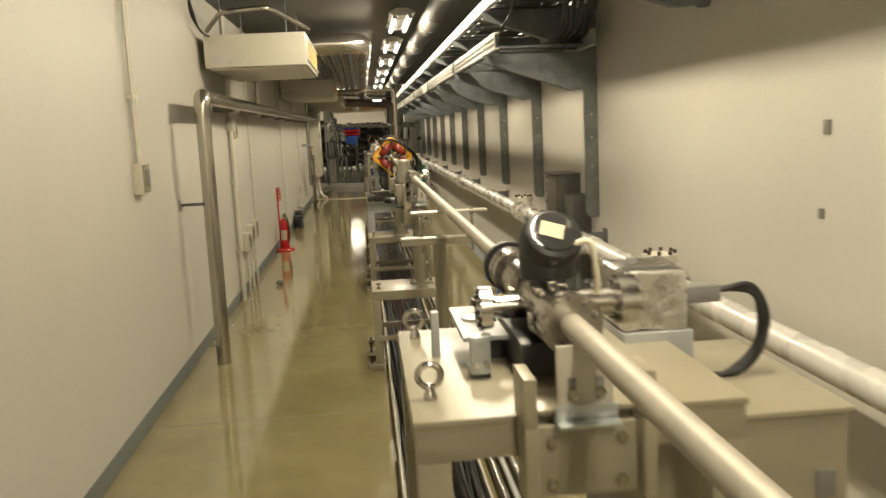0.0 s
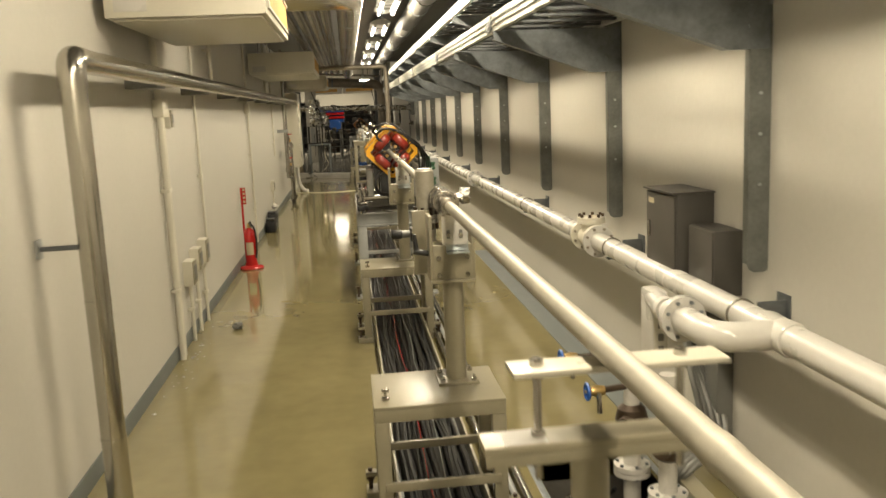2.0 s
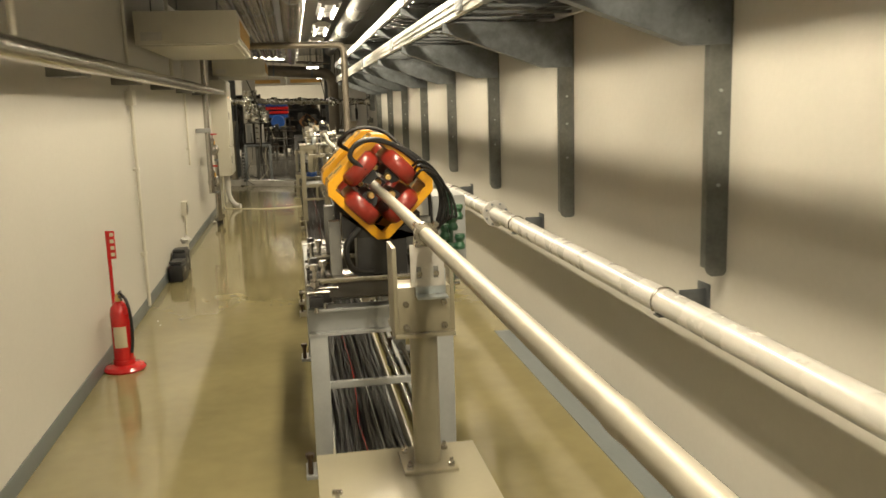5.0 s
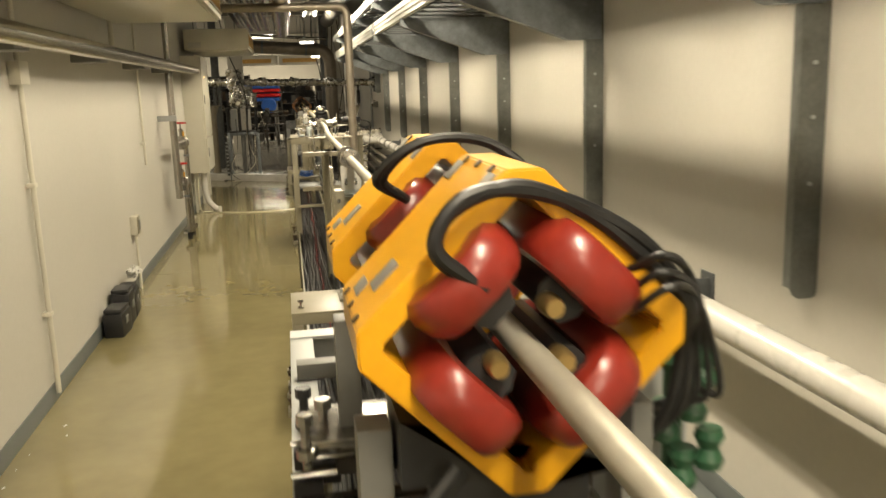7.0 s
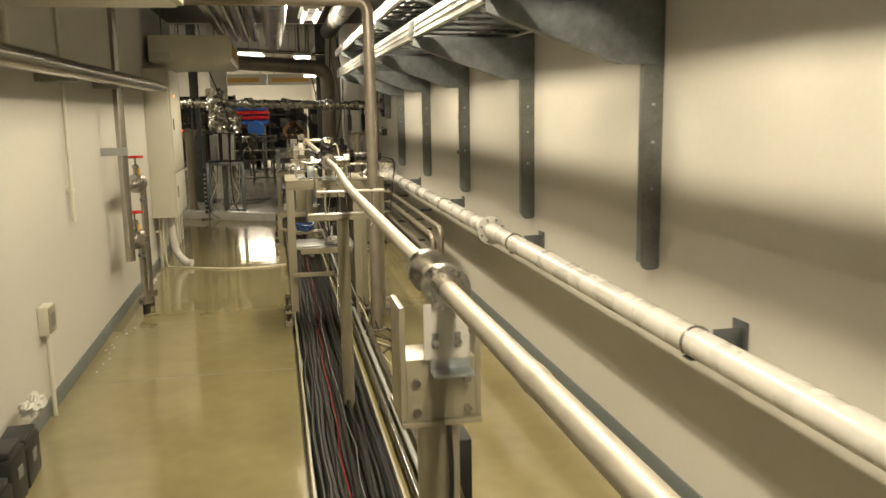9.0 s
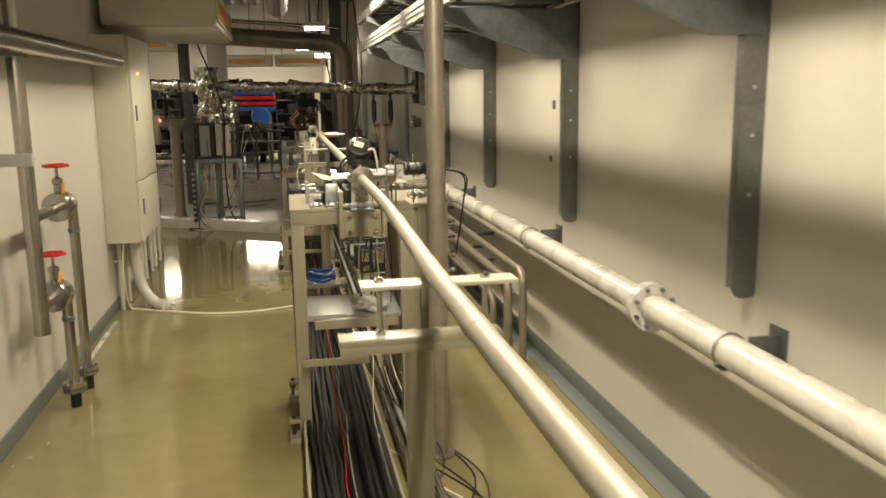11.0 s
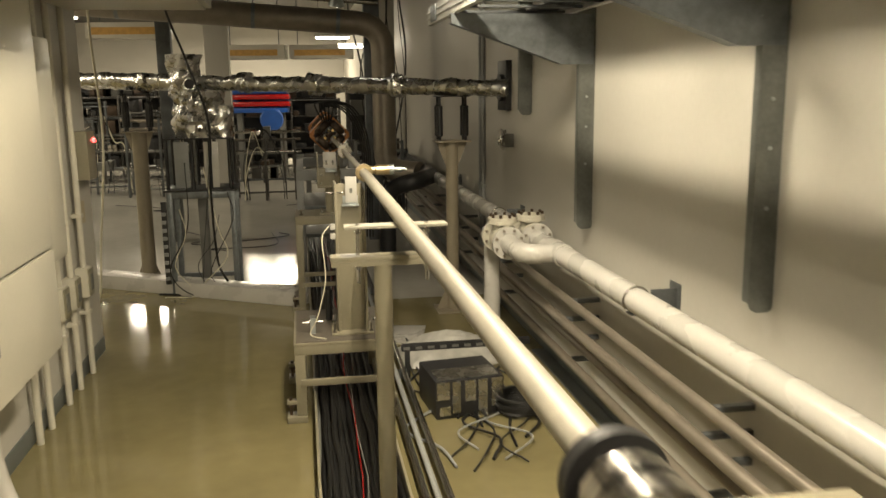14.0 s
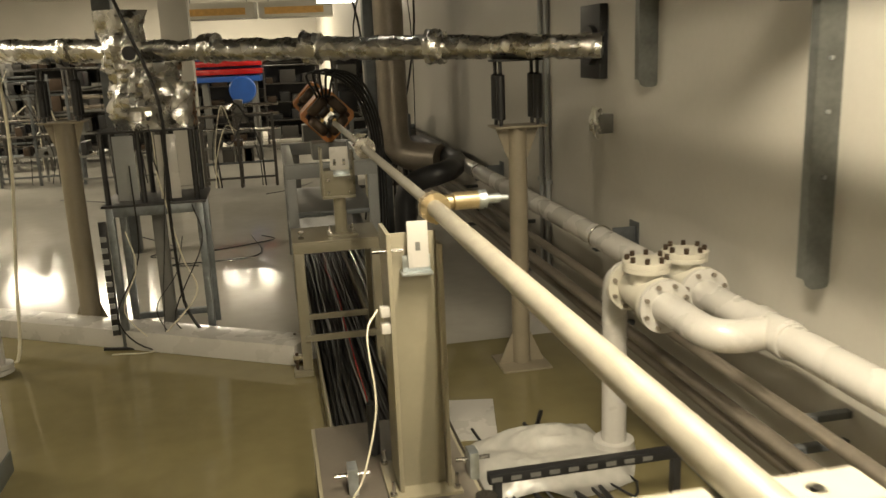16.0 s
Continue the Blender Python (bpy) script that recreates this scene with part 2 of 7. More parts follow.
def bolts_on_ring(centre, radius, axis, count, r=0.008, h=0.016, bm=None, depth=0.0):
    """Bolt heads or studs standing through a flange."""
    bm = bm or bmesh.new()
    for k in range(count):
        a = 2 * math.pi * (k + 0.5) / count
        u, v = radius * math.cos(a), radius * math.sin(a)
        c = Vector(centre) + {"y": Vector((u, 0, v)), "x": Vector((0, u, v)), "z": Vector((u, v, 0))}[axis]
        lathe([(r, -h - depth), (r, h)], c, axis, 6, bm)
    return bm


def wavy(p0, p1, n, amp, seed, sag=0.0):
    """A slack cable line between two points."""
    rnd = random.Random(seed)
    a, b = Vector(p0), Vector(p1)
    pts = []
    o = Vector((0, 0, 0))
    for i in range(n + 1):
        s = i / n
        if 0 < i < n:
            o = o * 0.6 + Vector((rnd.uniform(-amp, amp), rnd.uniform(-amp, amp) * 0.3, rnd.uniform(-amp, amp) * 0.4))
        pts.append(a.lerp(b, s) + (o if 0 < i < n else Vector()) - Vector((0, 0, sag * 4 * s * (1 - s))))
    return pts


def smooth_line(points, per=6):
    """A Catmull-Rom line through points."""
    p = [Vector(q) for q in points]
    p = [p[0] * 2 - p[1]] + p + [p[-1] * 2 - p[-2]]
    out = []
    for i in range(1, len(p) - 2):
        for k in range(per):
            s = k / per
            a, b, c, d = p[i - 1:i + 3]
            out.append(0.5 * (2 * b + (c - a) * s + (2 * a - 5 * b + 4 * c - d) * s * s + (3 * b - a - 3 * c + d) * s ** 3))
    return out + [p[-2]]


# ---- the setting ----
XL, XR, CEIL, Y0, YEND = -1.18, 1.78, 2.86, -4.0, 48.0
YW = 23.6
PIT = (0.88, 1.40, 5.30, 6.46)
fl = box(XL - 0.3, XR + 0.3, Y0, PIT[2], -0.2, 0, 0)
box(XL - 0.3, XR + 0.3, PIT[3], 22.9, -0.2, 0, 0, fl)
prism([(XL - 0.3, 22.9), (XR + 0.3, 22.9), (XR + 0.3, 24.6), (0.157, 24.6), (-9, 30.15), (-9, 22.9)], -0.2, 0, "z", fl)
box(XL - 0.3, PIT[0], PIT[2], PIT[3], -0.2, 0, 0, fl)
box(PIT[1], XR + 0.3, PIT[2], PIT[3], -0.2, 0, 0, fl)
single("floor", fl, M_floor, "glossy yellow-beige epoxy floor of a tunnel", "floor", kind="structure", smooth=False)
pit = box(PIT[0] - 0.02, PIT[1] + 0.02, PIT[2] - 0.02, PIT[3] + 0.02, -0.72, -0.70, 0)
box(PIT[0] - 0.02, PIT[0], PIT[2], PIT[3], -0.7, -0.02, 0, pit)
box(PIT[1], PIT[1] + 0.02, PIT[2], PIT[3], -0.7, -0.02, 0, pit)
box(PIT[0], PIT[1], PIT[2] - 0.02, PIT[2], -0.7, -0.02, 0, pit)
box(PIT[0], PIT[1], PIT[3], PIT[3] + 0.02, -0.7, -0.02, 0, pit)
single("pit_lining", pit, M_dark, "dark concrete lining of an open floor pit", "pit", kind="structure", smooth=False)
rim = box(PIT[0] - 0.03, PIT[1] + 0.03, PIT[3], PIT[3] + 0.035, 0, 0.006, 0.001)
box(PIT[0] - 0.03, PIT[0], PIT[2] - 0.02, PIT[3], 0, 0.006, 0.001, rim)
box(PIT[1], PIT[1] + 0.03, PIT[2] - 0.02, PIT[3], 0, 0.006, 0.001, rim)
box(PIT[0] - 0.03, PIT[1] + 0.03, PIT[2] - 0.04, PIT[2] - 0.02, 0, 0.006, 0.001, rim)
single("pit_rim", rim, M_galv, "steel angle round the floor pit", "trim", kind="structure")
for jy in (4.8, 16.9):
    single("floor_joint", box(XL, 0.2, jy, jy + 0.004, 0, 0.0008, 0), M_label, "thin dark joint in the floor coating", "joint", kind="structure", smooth=False)
single("hall_floor", prism([(XR + 0.3, 24.6), (XR + 0.3, YEND), (-9, YEND), (-9, 30.15), (0.157, 24.6)], -0.2, 0, "z"), M_hallfloor, "pale glossy floor of the hall beyond the kerb", "floor", kind="structure", smooth=False)
single("wall_left", box(XL - 0.3, XL, Y0, YW, 0, CEIL, 0), M_wall, "off-white painted tunnel wall", "wall", kind="structure", smooth=False)
single("wall_right", box(XR, XR + 0.3, Y0, YEND, 0, 4.1, 0), M_wall, "off-white painted tunnel wall behind the cable brackets", "wall", kind="structure", smooth=False)
single("wall_back", box(XL, XR, Y0 - 0.2, Y0, 0, CEIL, 0), M_wall, "plain wall closing the tunnel", "wall", kind="structure", smooth=False)
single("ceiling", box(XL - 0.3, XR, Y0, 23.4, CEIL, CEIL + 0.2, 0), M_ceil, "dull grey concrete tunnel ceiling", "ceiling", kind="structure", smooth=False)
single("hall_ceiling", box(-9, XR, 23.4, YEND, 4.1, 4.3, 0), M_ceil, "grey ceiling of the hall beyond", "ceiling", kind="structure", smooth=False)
single("wall_step", box(XL - 0.3, XR, 23.4, 23.55, CEIL, 4.1, 0), M_wall, "wall above the tunnel mouth", "wall", kind="structure", smooth=False)
single("hall_wall_near", box(-9, XL - 0.3, YW - 0.3, YW, 0, 4.1, 0), M_wall, "off-white wall of the hall beside the tunnel mouth", "wall", kind="structure", smooth=False)
single("hall_wall_left", box(-9.2, -9, YW - 0.3, YEND, 0, 4.1, 0), M_wall, "off-white far side wall of the hall", "wall", kind="structure", smooth=False)
single("hall_wall_far", box(-9, XR, YEND, YEND + 0.2, 0, 4.1, 0), M_wall, "off-white end wall of the hall", "wall", kind="structure", smooth=False)
single("baseboard", box(XL, XL + 0.008, Y0, YW, 0, 0.10, 0.002), M_base, "grey vinyl baseboard", "baseboard", kind="structure")
single("baseboard", box(XR - 0.008, XR, Y0, YEND, 0, 0.10, 0.002), M_base, "grey vinyl baseboard", "baseboard", kind="structure")
single("gutter_cover", box(1.50, XR - 0.009, 6.6, 12.2, 0, 0.006, 0.002), M_base, "grey gutter cover along the foot of the wall", "gutter cover", kind="structure")
single("gutter_cover", box(1.68, XR - 0.009, 12.2, 23.0, 0, 0.006, 0.002), M_base, "grey gutter cover along the foot of the wall", "gutter cover", kind="structure")

# ---- lamps over the aisle ----
def lamp_fixture():
    o = thing("fluorescent_lamp", (LAMP_X, 0, CEIL), "white twin-tube fluorescent lamp hung under the ceiling, lit", "lamp", "aisle lamps")
    z = LAMP_Z
    b = prism([(LAMP_X - 0.035, z + 0.02), (LAMP_X + 0.035, z + 0.02), (LAMP_X + 0.125, z + 0.045), (LAMP_X + 0.125, z + 0.055), (LAMP_X + 0.05, z + 0.09), (LAMP_X - 0.05, z + 0.09), (LAMP_X - 0.125, z + 0.055), (LAMP_X - 0.125, z + 0.045)], -0.62, 0.62, "y", None, 0.002)
    part("reflector", b, M_white, o)
    for s in (-1, 1):
        part("tube", tube([(LAMP_X + s * 0.075, -0.585, z + 0.01), (LAMP_X + s * 0.075, 0.585, z + 0.01)], 0.016, 10), M_tube, o, "glowing white tube")
        part("hanger", tube([(LAMP_X, s * 0.45, z + 0.085), (LAMP_X, s * 0.45, CEIL)], 0.008, 8), M_galvd, o)
        for q in (-0.6, 0.6):
            part("socket", box(LAMP_X + s * 0.075 - 0.02, LAMP_X + s * 0.075 + 0.02, q - 0.015, q + 0.015, z - 0.01, z + 0.03, 0.004), M_white, o)
    return o


lf = lamp_fixture()
for i, yy in enumerate(LAMP_YS):
    if i == 0:
        lf.location.y = yy
    else:
        copy_thing(lf, pose(LAMP_X, yy, CEIL))

# ---- cable brackets and ladder trays along the wall ----
ARM_X = 1.0


def wall_bracket(y, low=True, z0=None):
    z0 = z0 or (0.96 if low else 2.13)
    o = thing("cable_bracket", (XR, y, z0), "galvanised cantilever bracket bolted to the wall", "bracket", "cable brackets")
    yw = y - 0.075
    xo = 1.690
    # channel post: web across the tunnel, thin flange folded back, rounded foot
    p = prism([(xo + 0.03, z0), (XR - 0.02, z0), (XR - 0.005, z0 + 0.006), (XR, z0 + 0.02), (XR, CEIL), (xo, CEIL), (xo, z0 + 0.035), (xo + 0.01, z0 + 0.012)], yw, yw + 0.006)
    box(xo, xo + 0.006, yw + 0.006, yw + 0.042, z0 + 0.035, CEIL, 0, p)
    box(XR - 0.006, XR, yw + 0.006, yw + 0.042, z0 + 0.035, CEIL, 0, p)
    part("post", p, M_galvp, o)
    for lv in ((1.85, 2.11), (2.14, 2.40)):
        if lv[0] < z0 or z0 == 1.55:
            continue
        lo, hi = lv
        poly = [(XR - 0.012, lo), (XR - 0.012, hi), (ARM_X, hi), (ARM_X, hi - 0.05), (1.23, lo + 0.13), (1.60, lo)]
        w = prism(poly, yw - 0.008, yw - 0.002)
        # folded lower and upper flanges
        for a, b in (((ARM_X, hi - 0.05), (1.23, lo + 0.13)), ((1.23, lo + 0.13), (1.60, lo)), ((1.60, lo), (xo - 0.002, lo))):
            prism([a, b, (b[0], b[1] + 0.005), (a[0], a[1] + 0.005)], yw - 0.002, yw + 0.06, "y", w)
        box(ARM_X, xo - 0.002, yw - 0.002, yw + 0.06, hi - 0.005, hi, 0, w)
        part("arm", w, M_galv, o)
        part("bolts", bolts_on_ring((1.725, yw - 0.009, (lo + hi) / 2), 0.06, "y", 4, 0.008, 0.006), M_galv, o)
    if low:
        for zz in (1.32, 1.52, 1.68):
            part("bolt", lathe([(0.007, -0.006), (0.007, 0.003), (0.004, 0.004)], (1.735, yw - 0.001, zz), "y", 6), M_zinc, o)
    return o


wall_bracket(3.92, False)
for k in range(10):
    wall_bracket(5.835 + 1.82 * k)
wall_bracket(23.46, False, 1.55)


def ladder_tray(y0, y1, z, label, high):
    o = thing("cable_ladder", (1.3, y0, z), label, "cable tray", "cable ladders")
    za, zb = z + 0.0, z + high
    for x, s in ((ARM_X + 0.01, 1), (1.66, -1)):
        c = prism([(x, za), (x + s * 0.03, za), (x + s * 0.03, za + 0.008), (x + s * 0.004, za + 0.008), (x + s * 0.004, zb - 0.008), (x + s * 0.03, zb - 0.008), (x + s * 0.03, zb), (x, zb)], y0, y1)
        part("side_rail", c, M_railw, o, "pale painted side rail")
    for hh in (0.3, 0.62):
        part("rail_bead", box(ARM_X + 0.003, ARM_X + 0.009, y0, y1, z + high * hh, z + high * hh + 0.008, 0.001), M_railw, o)
    n = int((y1 - y0) / 0.3)
    for i in range(n):
        yy = y0 + 0.15 + i * 0.3
        part("rung", box(ARM_X + 0.015, 1.655, yy - 0.016, yy + 0.016, z + 0.013, z + 0.028, 0.002), M_galvd, o)
    for yy in np.arange(y0 + 2.4, y1, 3.0):
        part("splice_plate", box(ARM_X + 0.002, ARM_X + 0.009, yy - 0.09, yy + 0.09, z + 0.01, z + high - 0.01, 0.001), M_galv, o)
    return o


ladder_tray(5.35, 23.0, 2.112, "pale ladder cable tray on the lower wall brackets", 0.105)
ladder_tray(1.5, 23.2, 2.402, "pale ladder cable tray on the upper wall brackets", 0.075)
rnd = random.Random(11)
for i in range(16):
    x = 1.12 + 0.032 * i + rnd.uniform(-0.008, 0.008)
    r = rnd.choice((0.010, 0.013, 0.016))
    single("tray_cable", tube(wavy((x, 1.6, 2.432 + r), (x + rnd.uniform(-0.03, 0.03), 23.0, 2.432 + r), 50, 0.012, i), r, 7), M_cable, "black power cable lying in the upper cable ladder", "cable", "upper tray cables")
for i in range(5):
    x = 1.50 + 0.034 * i
    r = rnd.choice((0.010, 0.014))
    single("tray_cable", tube(wavy((x, 5.6, 2.142 + r), (x, 22.8, 2.142 + r), 40, 0.010, 40 + i), r, 7), M_cable, "black power cable lying in the lower cable ladder", "cable", "lower tray cables")
for i in range(5):
    x = 1.45 + 0.045 * i
    pts = smooth_line([(x - 0.25 - 0.05 * i, 3.6, 2.42), (x - 0.12, 4.6, 2.46), (x - 0.02, 5.2, 2.30), (x, 5.5, 2.20), (x + 0.01, 6.2, 2.158)])
    single("drop_cable", tube(pts, 0.014, 8), M_cable, "black cable looping down between two cable ladders", "cable", "drop cables")
single("drop_cable", tube(smooth_line([(1.05, 4.9, 2.55), (1.12, 5.3, 2.35), (1.08, 5.6, 2.23), (1.2, 6.4, 2.152)]), 0.008, 8), M_cable, "thin black cable hanging into the lower cable ladder", "cable", "drop cables")

# ---- pipes under the ceiling ----
o = thing("insulated_duct", (0.19, 9.4, CEIL), "metal-jacketed round pipe turning along the ceiling", "pipe")
part("pipe", tube([(XL, 9.5, 2.60), (0.19, 9.5, 2.60), (0.19, 23.3, 2.60)], 0.115, 24, None, 0.22), M_jacket, o)
for yy in (11.0, 13.5, 16.0, 18.5, 21.0):
    part("hanger", tube([(0.19, yy, 2.715), (0.19, yy, CEIL)], 0.006, 8), M_galvd, o)
    part("band", lathe([(0.119, -0.015), (0.119, 0.015)], (0.19, yy, 2.60), "y", 24), M_galv, o)
for x, r in ((-0.30, 0.055), (-0.17, 0.058), (-0.04, 0.058), (-0.44, 0.05)):
    o = thing("ceiling_pipe", (x, 9.7, CEIL), "dull metal pipe running under the ceiling", "pipe", "ceiling pipes")
    part("pipe", tube([(x, 9.75, 2.66), (x, 23.3, 2.66)], r, 18), M_jacket, o)
    for yy in (10.5, 13.0, 15.5, 18.0, 20.5):
        part("hanger", tube([(x, yy, 2.66 + r), (x, yy, CEIL)], 0.005, 8), M_galvd, o)
        part("band", lathe([(r + 0.003, -0.012), (r + 0.003, 0.012)], (x, yy, 2.66), "y", 18), M_galv, o)
o = thing("dark_duct", (0.93, 3.0, CEIL), "dark painted round duct under the ceiling beside the lamps", "duct")
part("duct", tube([(0.93, 2.2, 2.745), (0.93, 23.3, 2.745)], 0.105, 24), M_duct, o)
for yy in np.arange(3.4, 23, 2.45):
    part("joint_ring", lathe([(0.109, -0.02), (0.109, 0.02)], (0.93, yy, 2.745), "y", 24), M_duct, o)
    part("strap", lathe([(0.112, -0.008), (0.112, 0.008)], (0.93, yy + 0.8, 2.745), "y", 24), M_galv, o)


# ---- air units on the left wall ----
def air_unit(y0, y1, x1=-0.28, z0=2.22):
    o = thing("air_unit", (-0.75, y0, 2.2), "ivory metal air unit with orange filter hung under the ceiling", "air conditioner", "air units")
    part("casing", box(-1.12, x1, y0, y1, z0, z0 + 0.27, 0.006), M_ivory, o)
    part("drip_tray", box(-1.09, x1 - 0.03, y0 + 0.05, y1 - 0.05, z0 - 0.015, z0 - 0.001, 0.004), M_ivory, o)
    part("filter", box(x1 + 0.001, x1 + 0.006, y0 + 0.10, y1 - 0.12, z0 + 0.05, z0 + 0.22, 0.001), M_filter, o, "orange filter mat")
    xa, xb = x1 + 0.001, x1 + 0.014
    f = box(xa, xb, y0 + 0.06, y1 - 0.08, z0 + 0.035, z0 + 0.05, 0.001)
    box(xa, xb, y0 + 0.06, y1 - 0.08, z0 + 0.22, z0 + 0.235, 0.001, f)
    box(xa, xb, y0 + 0.06, y0 + 0.10, z0 + 0.05, z0 + 0.22, 0.001, f)
    part("filter_frame", f, M_ivory, o)
    part("panel", box(-1.07, -0.90, y0 - 0.004, y0, z0 + 0.03, z0 + 0.10, 0.001), M_white, o)
    for x in (-1.0, -0.45):
        for yy in (y0 + 0.2, y1 - 0.2):
            part("rod", tube([(x, yy, z0 + 0.27), (x, yy, CEIL)], 0.006, 8), M_galvd, o)
    return o


for y0, y1 in ((7.28, 9.0), (13.9, 16.1), (20.95, 23.1)):
    air_unit(y0, y1)
single("drain_pipe", tube([(-1.12, 7.5, 2.55), (-0.95, 7.2, 2.66), (-0.55, 7.0, 2.66), (-0.3, 8.2, 2.62)], 0.02, 10, None, 0.1), M_jacket, "thin pipe bent over an air unit", "pipe")
for i in range(3):
    single("hanging_cable", tube(smooth_line([(-1.16, 6.9 + 0.05 * i, CEIL), (-1.12 - 0.01 * i, 6.95, 2.62), (-1.1, 7.1 + 0.04 * i, 2.5), (-1.05, 7.4, 2.475)]), 0.008, 8), M_cable, "black cable hanging from the ceiling to an air unit", "cable", "air unit cables")

# ---- jacketed rail pipe on the left wall ----
RX = -0.965
o = thing("jacketed_pipe", (RX, 6.12, 0), "metal-jacketed pipe rising from the floor and running along the wall", "pipe")
part("riser", tube([(RX, 6.12, 0), (RX, 6.12, 1.84)], 0.052, 24), M_jacket, o)
part("elbow", tube([(RX, 6.12, 1.82), (RX, 6.12, 1.935), (RX, 6.25, 1.935)], 0.057, 24, None, 0.1), M_jacket, o)
part("run", tube([(RX, 6.23, 1.935), (RX, 20.6, 1.935)], 0.052, 24), M_jacket, o)
for zz in (0.35, 0.95, 1.45):
    part("seam", lathe([(0.054, -0.006), (0.054, 0.006)], (RX, 6.12, zz), "z", 24), M_jacket, o)
for yy in np.arange(7.2, 20.4, 0.9):
    part("seam", lathe([(0.0526, -0.004), (0.0526, 0.004)], (RX, yy, 1.935), "y", 24), M_jacket, o)
part("stay", box(XL, RX - 0.04, 6.11, 6.13, 1.17, 1.19, 0.003), M_galvd, o)
part("stay_plate", box(XL, XL + 0.012, 6.09, 6.15, 1.14, 1.22, 0.002), M_lgrey, o)
for yy in (7.9, 9.6, 11.5, 13.2, 15.0, 16.8, 18.4):
    part("bracket", box(XL, RX - 0.03, yy - 0.12, yy + 0.12, 1.87, 2.0, 0.004), M_grey, o, "dark wall bracket")


# ---- conduits and boxes on the left wall ----
def conduit(y, z0, z1, r=0.012, x=XL + 0.03, clips=(0.5, 1.2, 1.9)):
    o = thing("wall_conduit", (x, y, z0), "thin painted conduit clipped upright to the wall", "conduit", "wall conduits")
    part("tube", tube([(x, y, z0), (x, y, z1)], r, 12), M_ivory, o)
    for zz in clips:
        if z0 + 0.05 < zz < z1 - 0.05:
            part("clip", box(XL, x + r + 0.003, y - r - 0.012, y + r + 0.012, zz - 0.012, zz + 0.012, 0.002), M_ivory, o)
    return o


def wall_box(y0, y1, z0, z1, d=0.055, m=None, label="small ivory switch box on the wall", dark=True):
    m = m or M_ivory
    o = thing("switch_box", (XL, y0, z0), label, "switch box", "switch boxes")
    part("body", box(XL, XL + d, y0, y1, z0, z1, 0.005), m, o)
    if dark:
        part("cover", box(XL + d, XL + d + 0.008, y0 + 0.008, y1 - 0.008, z0 + 0.008, z1 - 0.008, 0.003), M_cream, o)
        part("socket", box(XL + d + 0.008, XL + d + 0.012, y0 + 0.03, y1 - 0.03, z0 + 0.04, z1 - 0.04, 0.002), M_grey, o, "dark switch rocker")
    return o


conduit(5.02, 1.52, CEIL, 0.010)
conduit(5.07, 1.52, CEIL, 0.010)
wall_box(4.98, 5.13, 1.34, 1.52)
conduit(8.48, 0, CEIL, 0.022, XL + 0.035)
conduit(8.58, 0, 1.72, 0.014, XL + 0.03)
wall_box(8.44, 8.62, 1.70, 1.82, 0.07, None, "ivory junction box where wall conduits meet", False)
wall_box(8.74, 8.84, 1.62, 1.76, 0.05)
for yc, z0, z1 in ((8.99, 0.44, 0.63), (9.28, 0.50, 0.68), (9.62, 0.50, 0.70)):
    wall_box(yc - 0.08, yc + 0.08, z0, z1, 0.07)
    conduit(yc, 0, z0, 0.014, XL + 0.03, (0.25,))
conduit(9.87, 0.62, CEIL, 0.012)
conduit(13.64, 0.05, CEIL, 0.014)
wall_box(13.56, 13.72, 1.72, 1.84, 0.06, None, "ivory junction box on a wall conduit", False)
conduit(16.35, 0.0, 0.5, 0.012)
wall_box(16.29, 16.43, 0.48, 0.64)
conduit(17.2, 1.0, CEIL, 0.012)
for yc in (10.7, 16.0):
    conduit(yc, 1.98, CEIL, 0.02, XL + 0.06, (2.3,))

# ---- fire extinguisher, sign, rubbish by the wall ----
o = thing("fire_extinguisher", (-1.05, 12.0, 0), "red fire extinguisher on a round red foot", "fire extinguisher")
part("stand", lathe([(0.13, 0), (0.135, 0.012), (0.12, 0.03), (0.07, 0.04), (0.07, 0.07)], (-1.05, 12.0, 0), "z", 32), M_redp, o)
part("body", lathe([(0.05, 0.045), (0.062, 0.06), (0.062, 0.38), (0.055, 0.42), (0.03, 0.45), (0.022, 0.46)], (-1.05, 12.0, 0), "z", 28), M_redp, o)
part("valve", lathe([(0.02, 0.455), (0.024, 0.47), (0.018, 0.50), (0.012, 0.51)], (-1.05, 12.0, 0), "z", 14), M_brass, o, "brass valve")
part("handle", tube([(-1.05, 12.0, 0.505), (-1.02, 11.93, 0.535), (-1.01, 11.88, 0.53)], 0.009, 8), M_blackm, o, "black handle")
part("lever", tube([(-1.05, 12.0, 0.49), (-1.02, 11.93, 0.495), (-1.01, 11.89, 0.49)], 0.007, 8), M_blackm, o)
part("hose", tube(smooth_line([(-1.05, 12.03, 0.48), (-1.03, 12.0, 0.5), (-0.99, 11.95, 0.46), (-0.975, 11.955, 0.34), (-0.98, 11.97, 0.2), (-0.99, 11.96, 0.12)]), 0.010, 8), M_black, o, "black rubber hose")
lab = lathe([(0.0632, 0.16), (0.0632, 0.30)], (-1.05, 12.0, 0), "z", 28)
bmesh.ops.delete(lab, geom=[f for f in lab.faces if f.calc_center_median().y > 11.955 or f.calc_center_median().z > 0.27 or abs(f.normal.z) > 0.9], context="FACES")
part("label", lab, M_paper, o, "cream printed label")
single("sign_pole", tube([(-1.135, 12.25, 0), (-1.135, 12.25, 0.89)], 0.012, 10), M_redp, "red upright pole marking the fire extinguisher", "sign pole")
o = thing("pole_sign", (-1.12, 12.25, 0.72), "small red sign on the extinguisher pole", "sign")
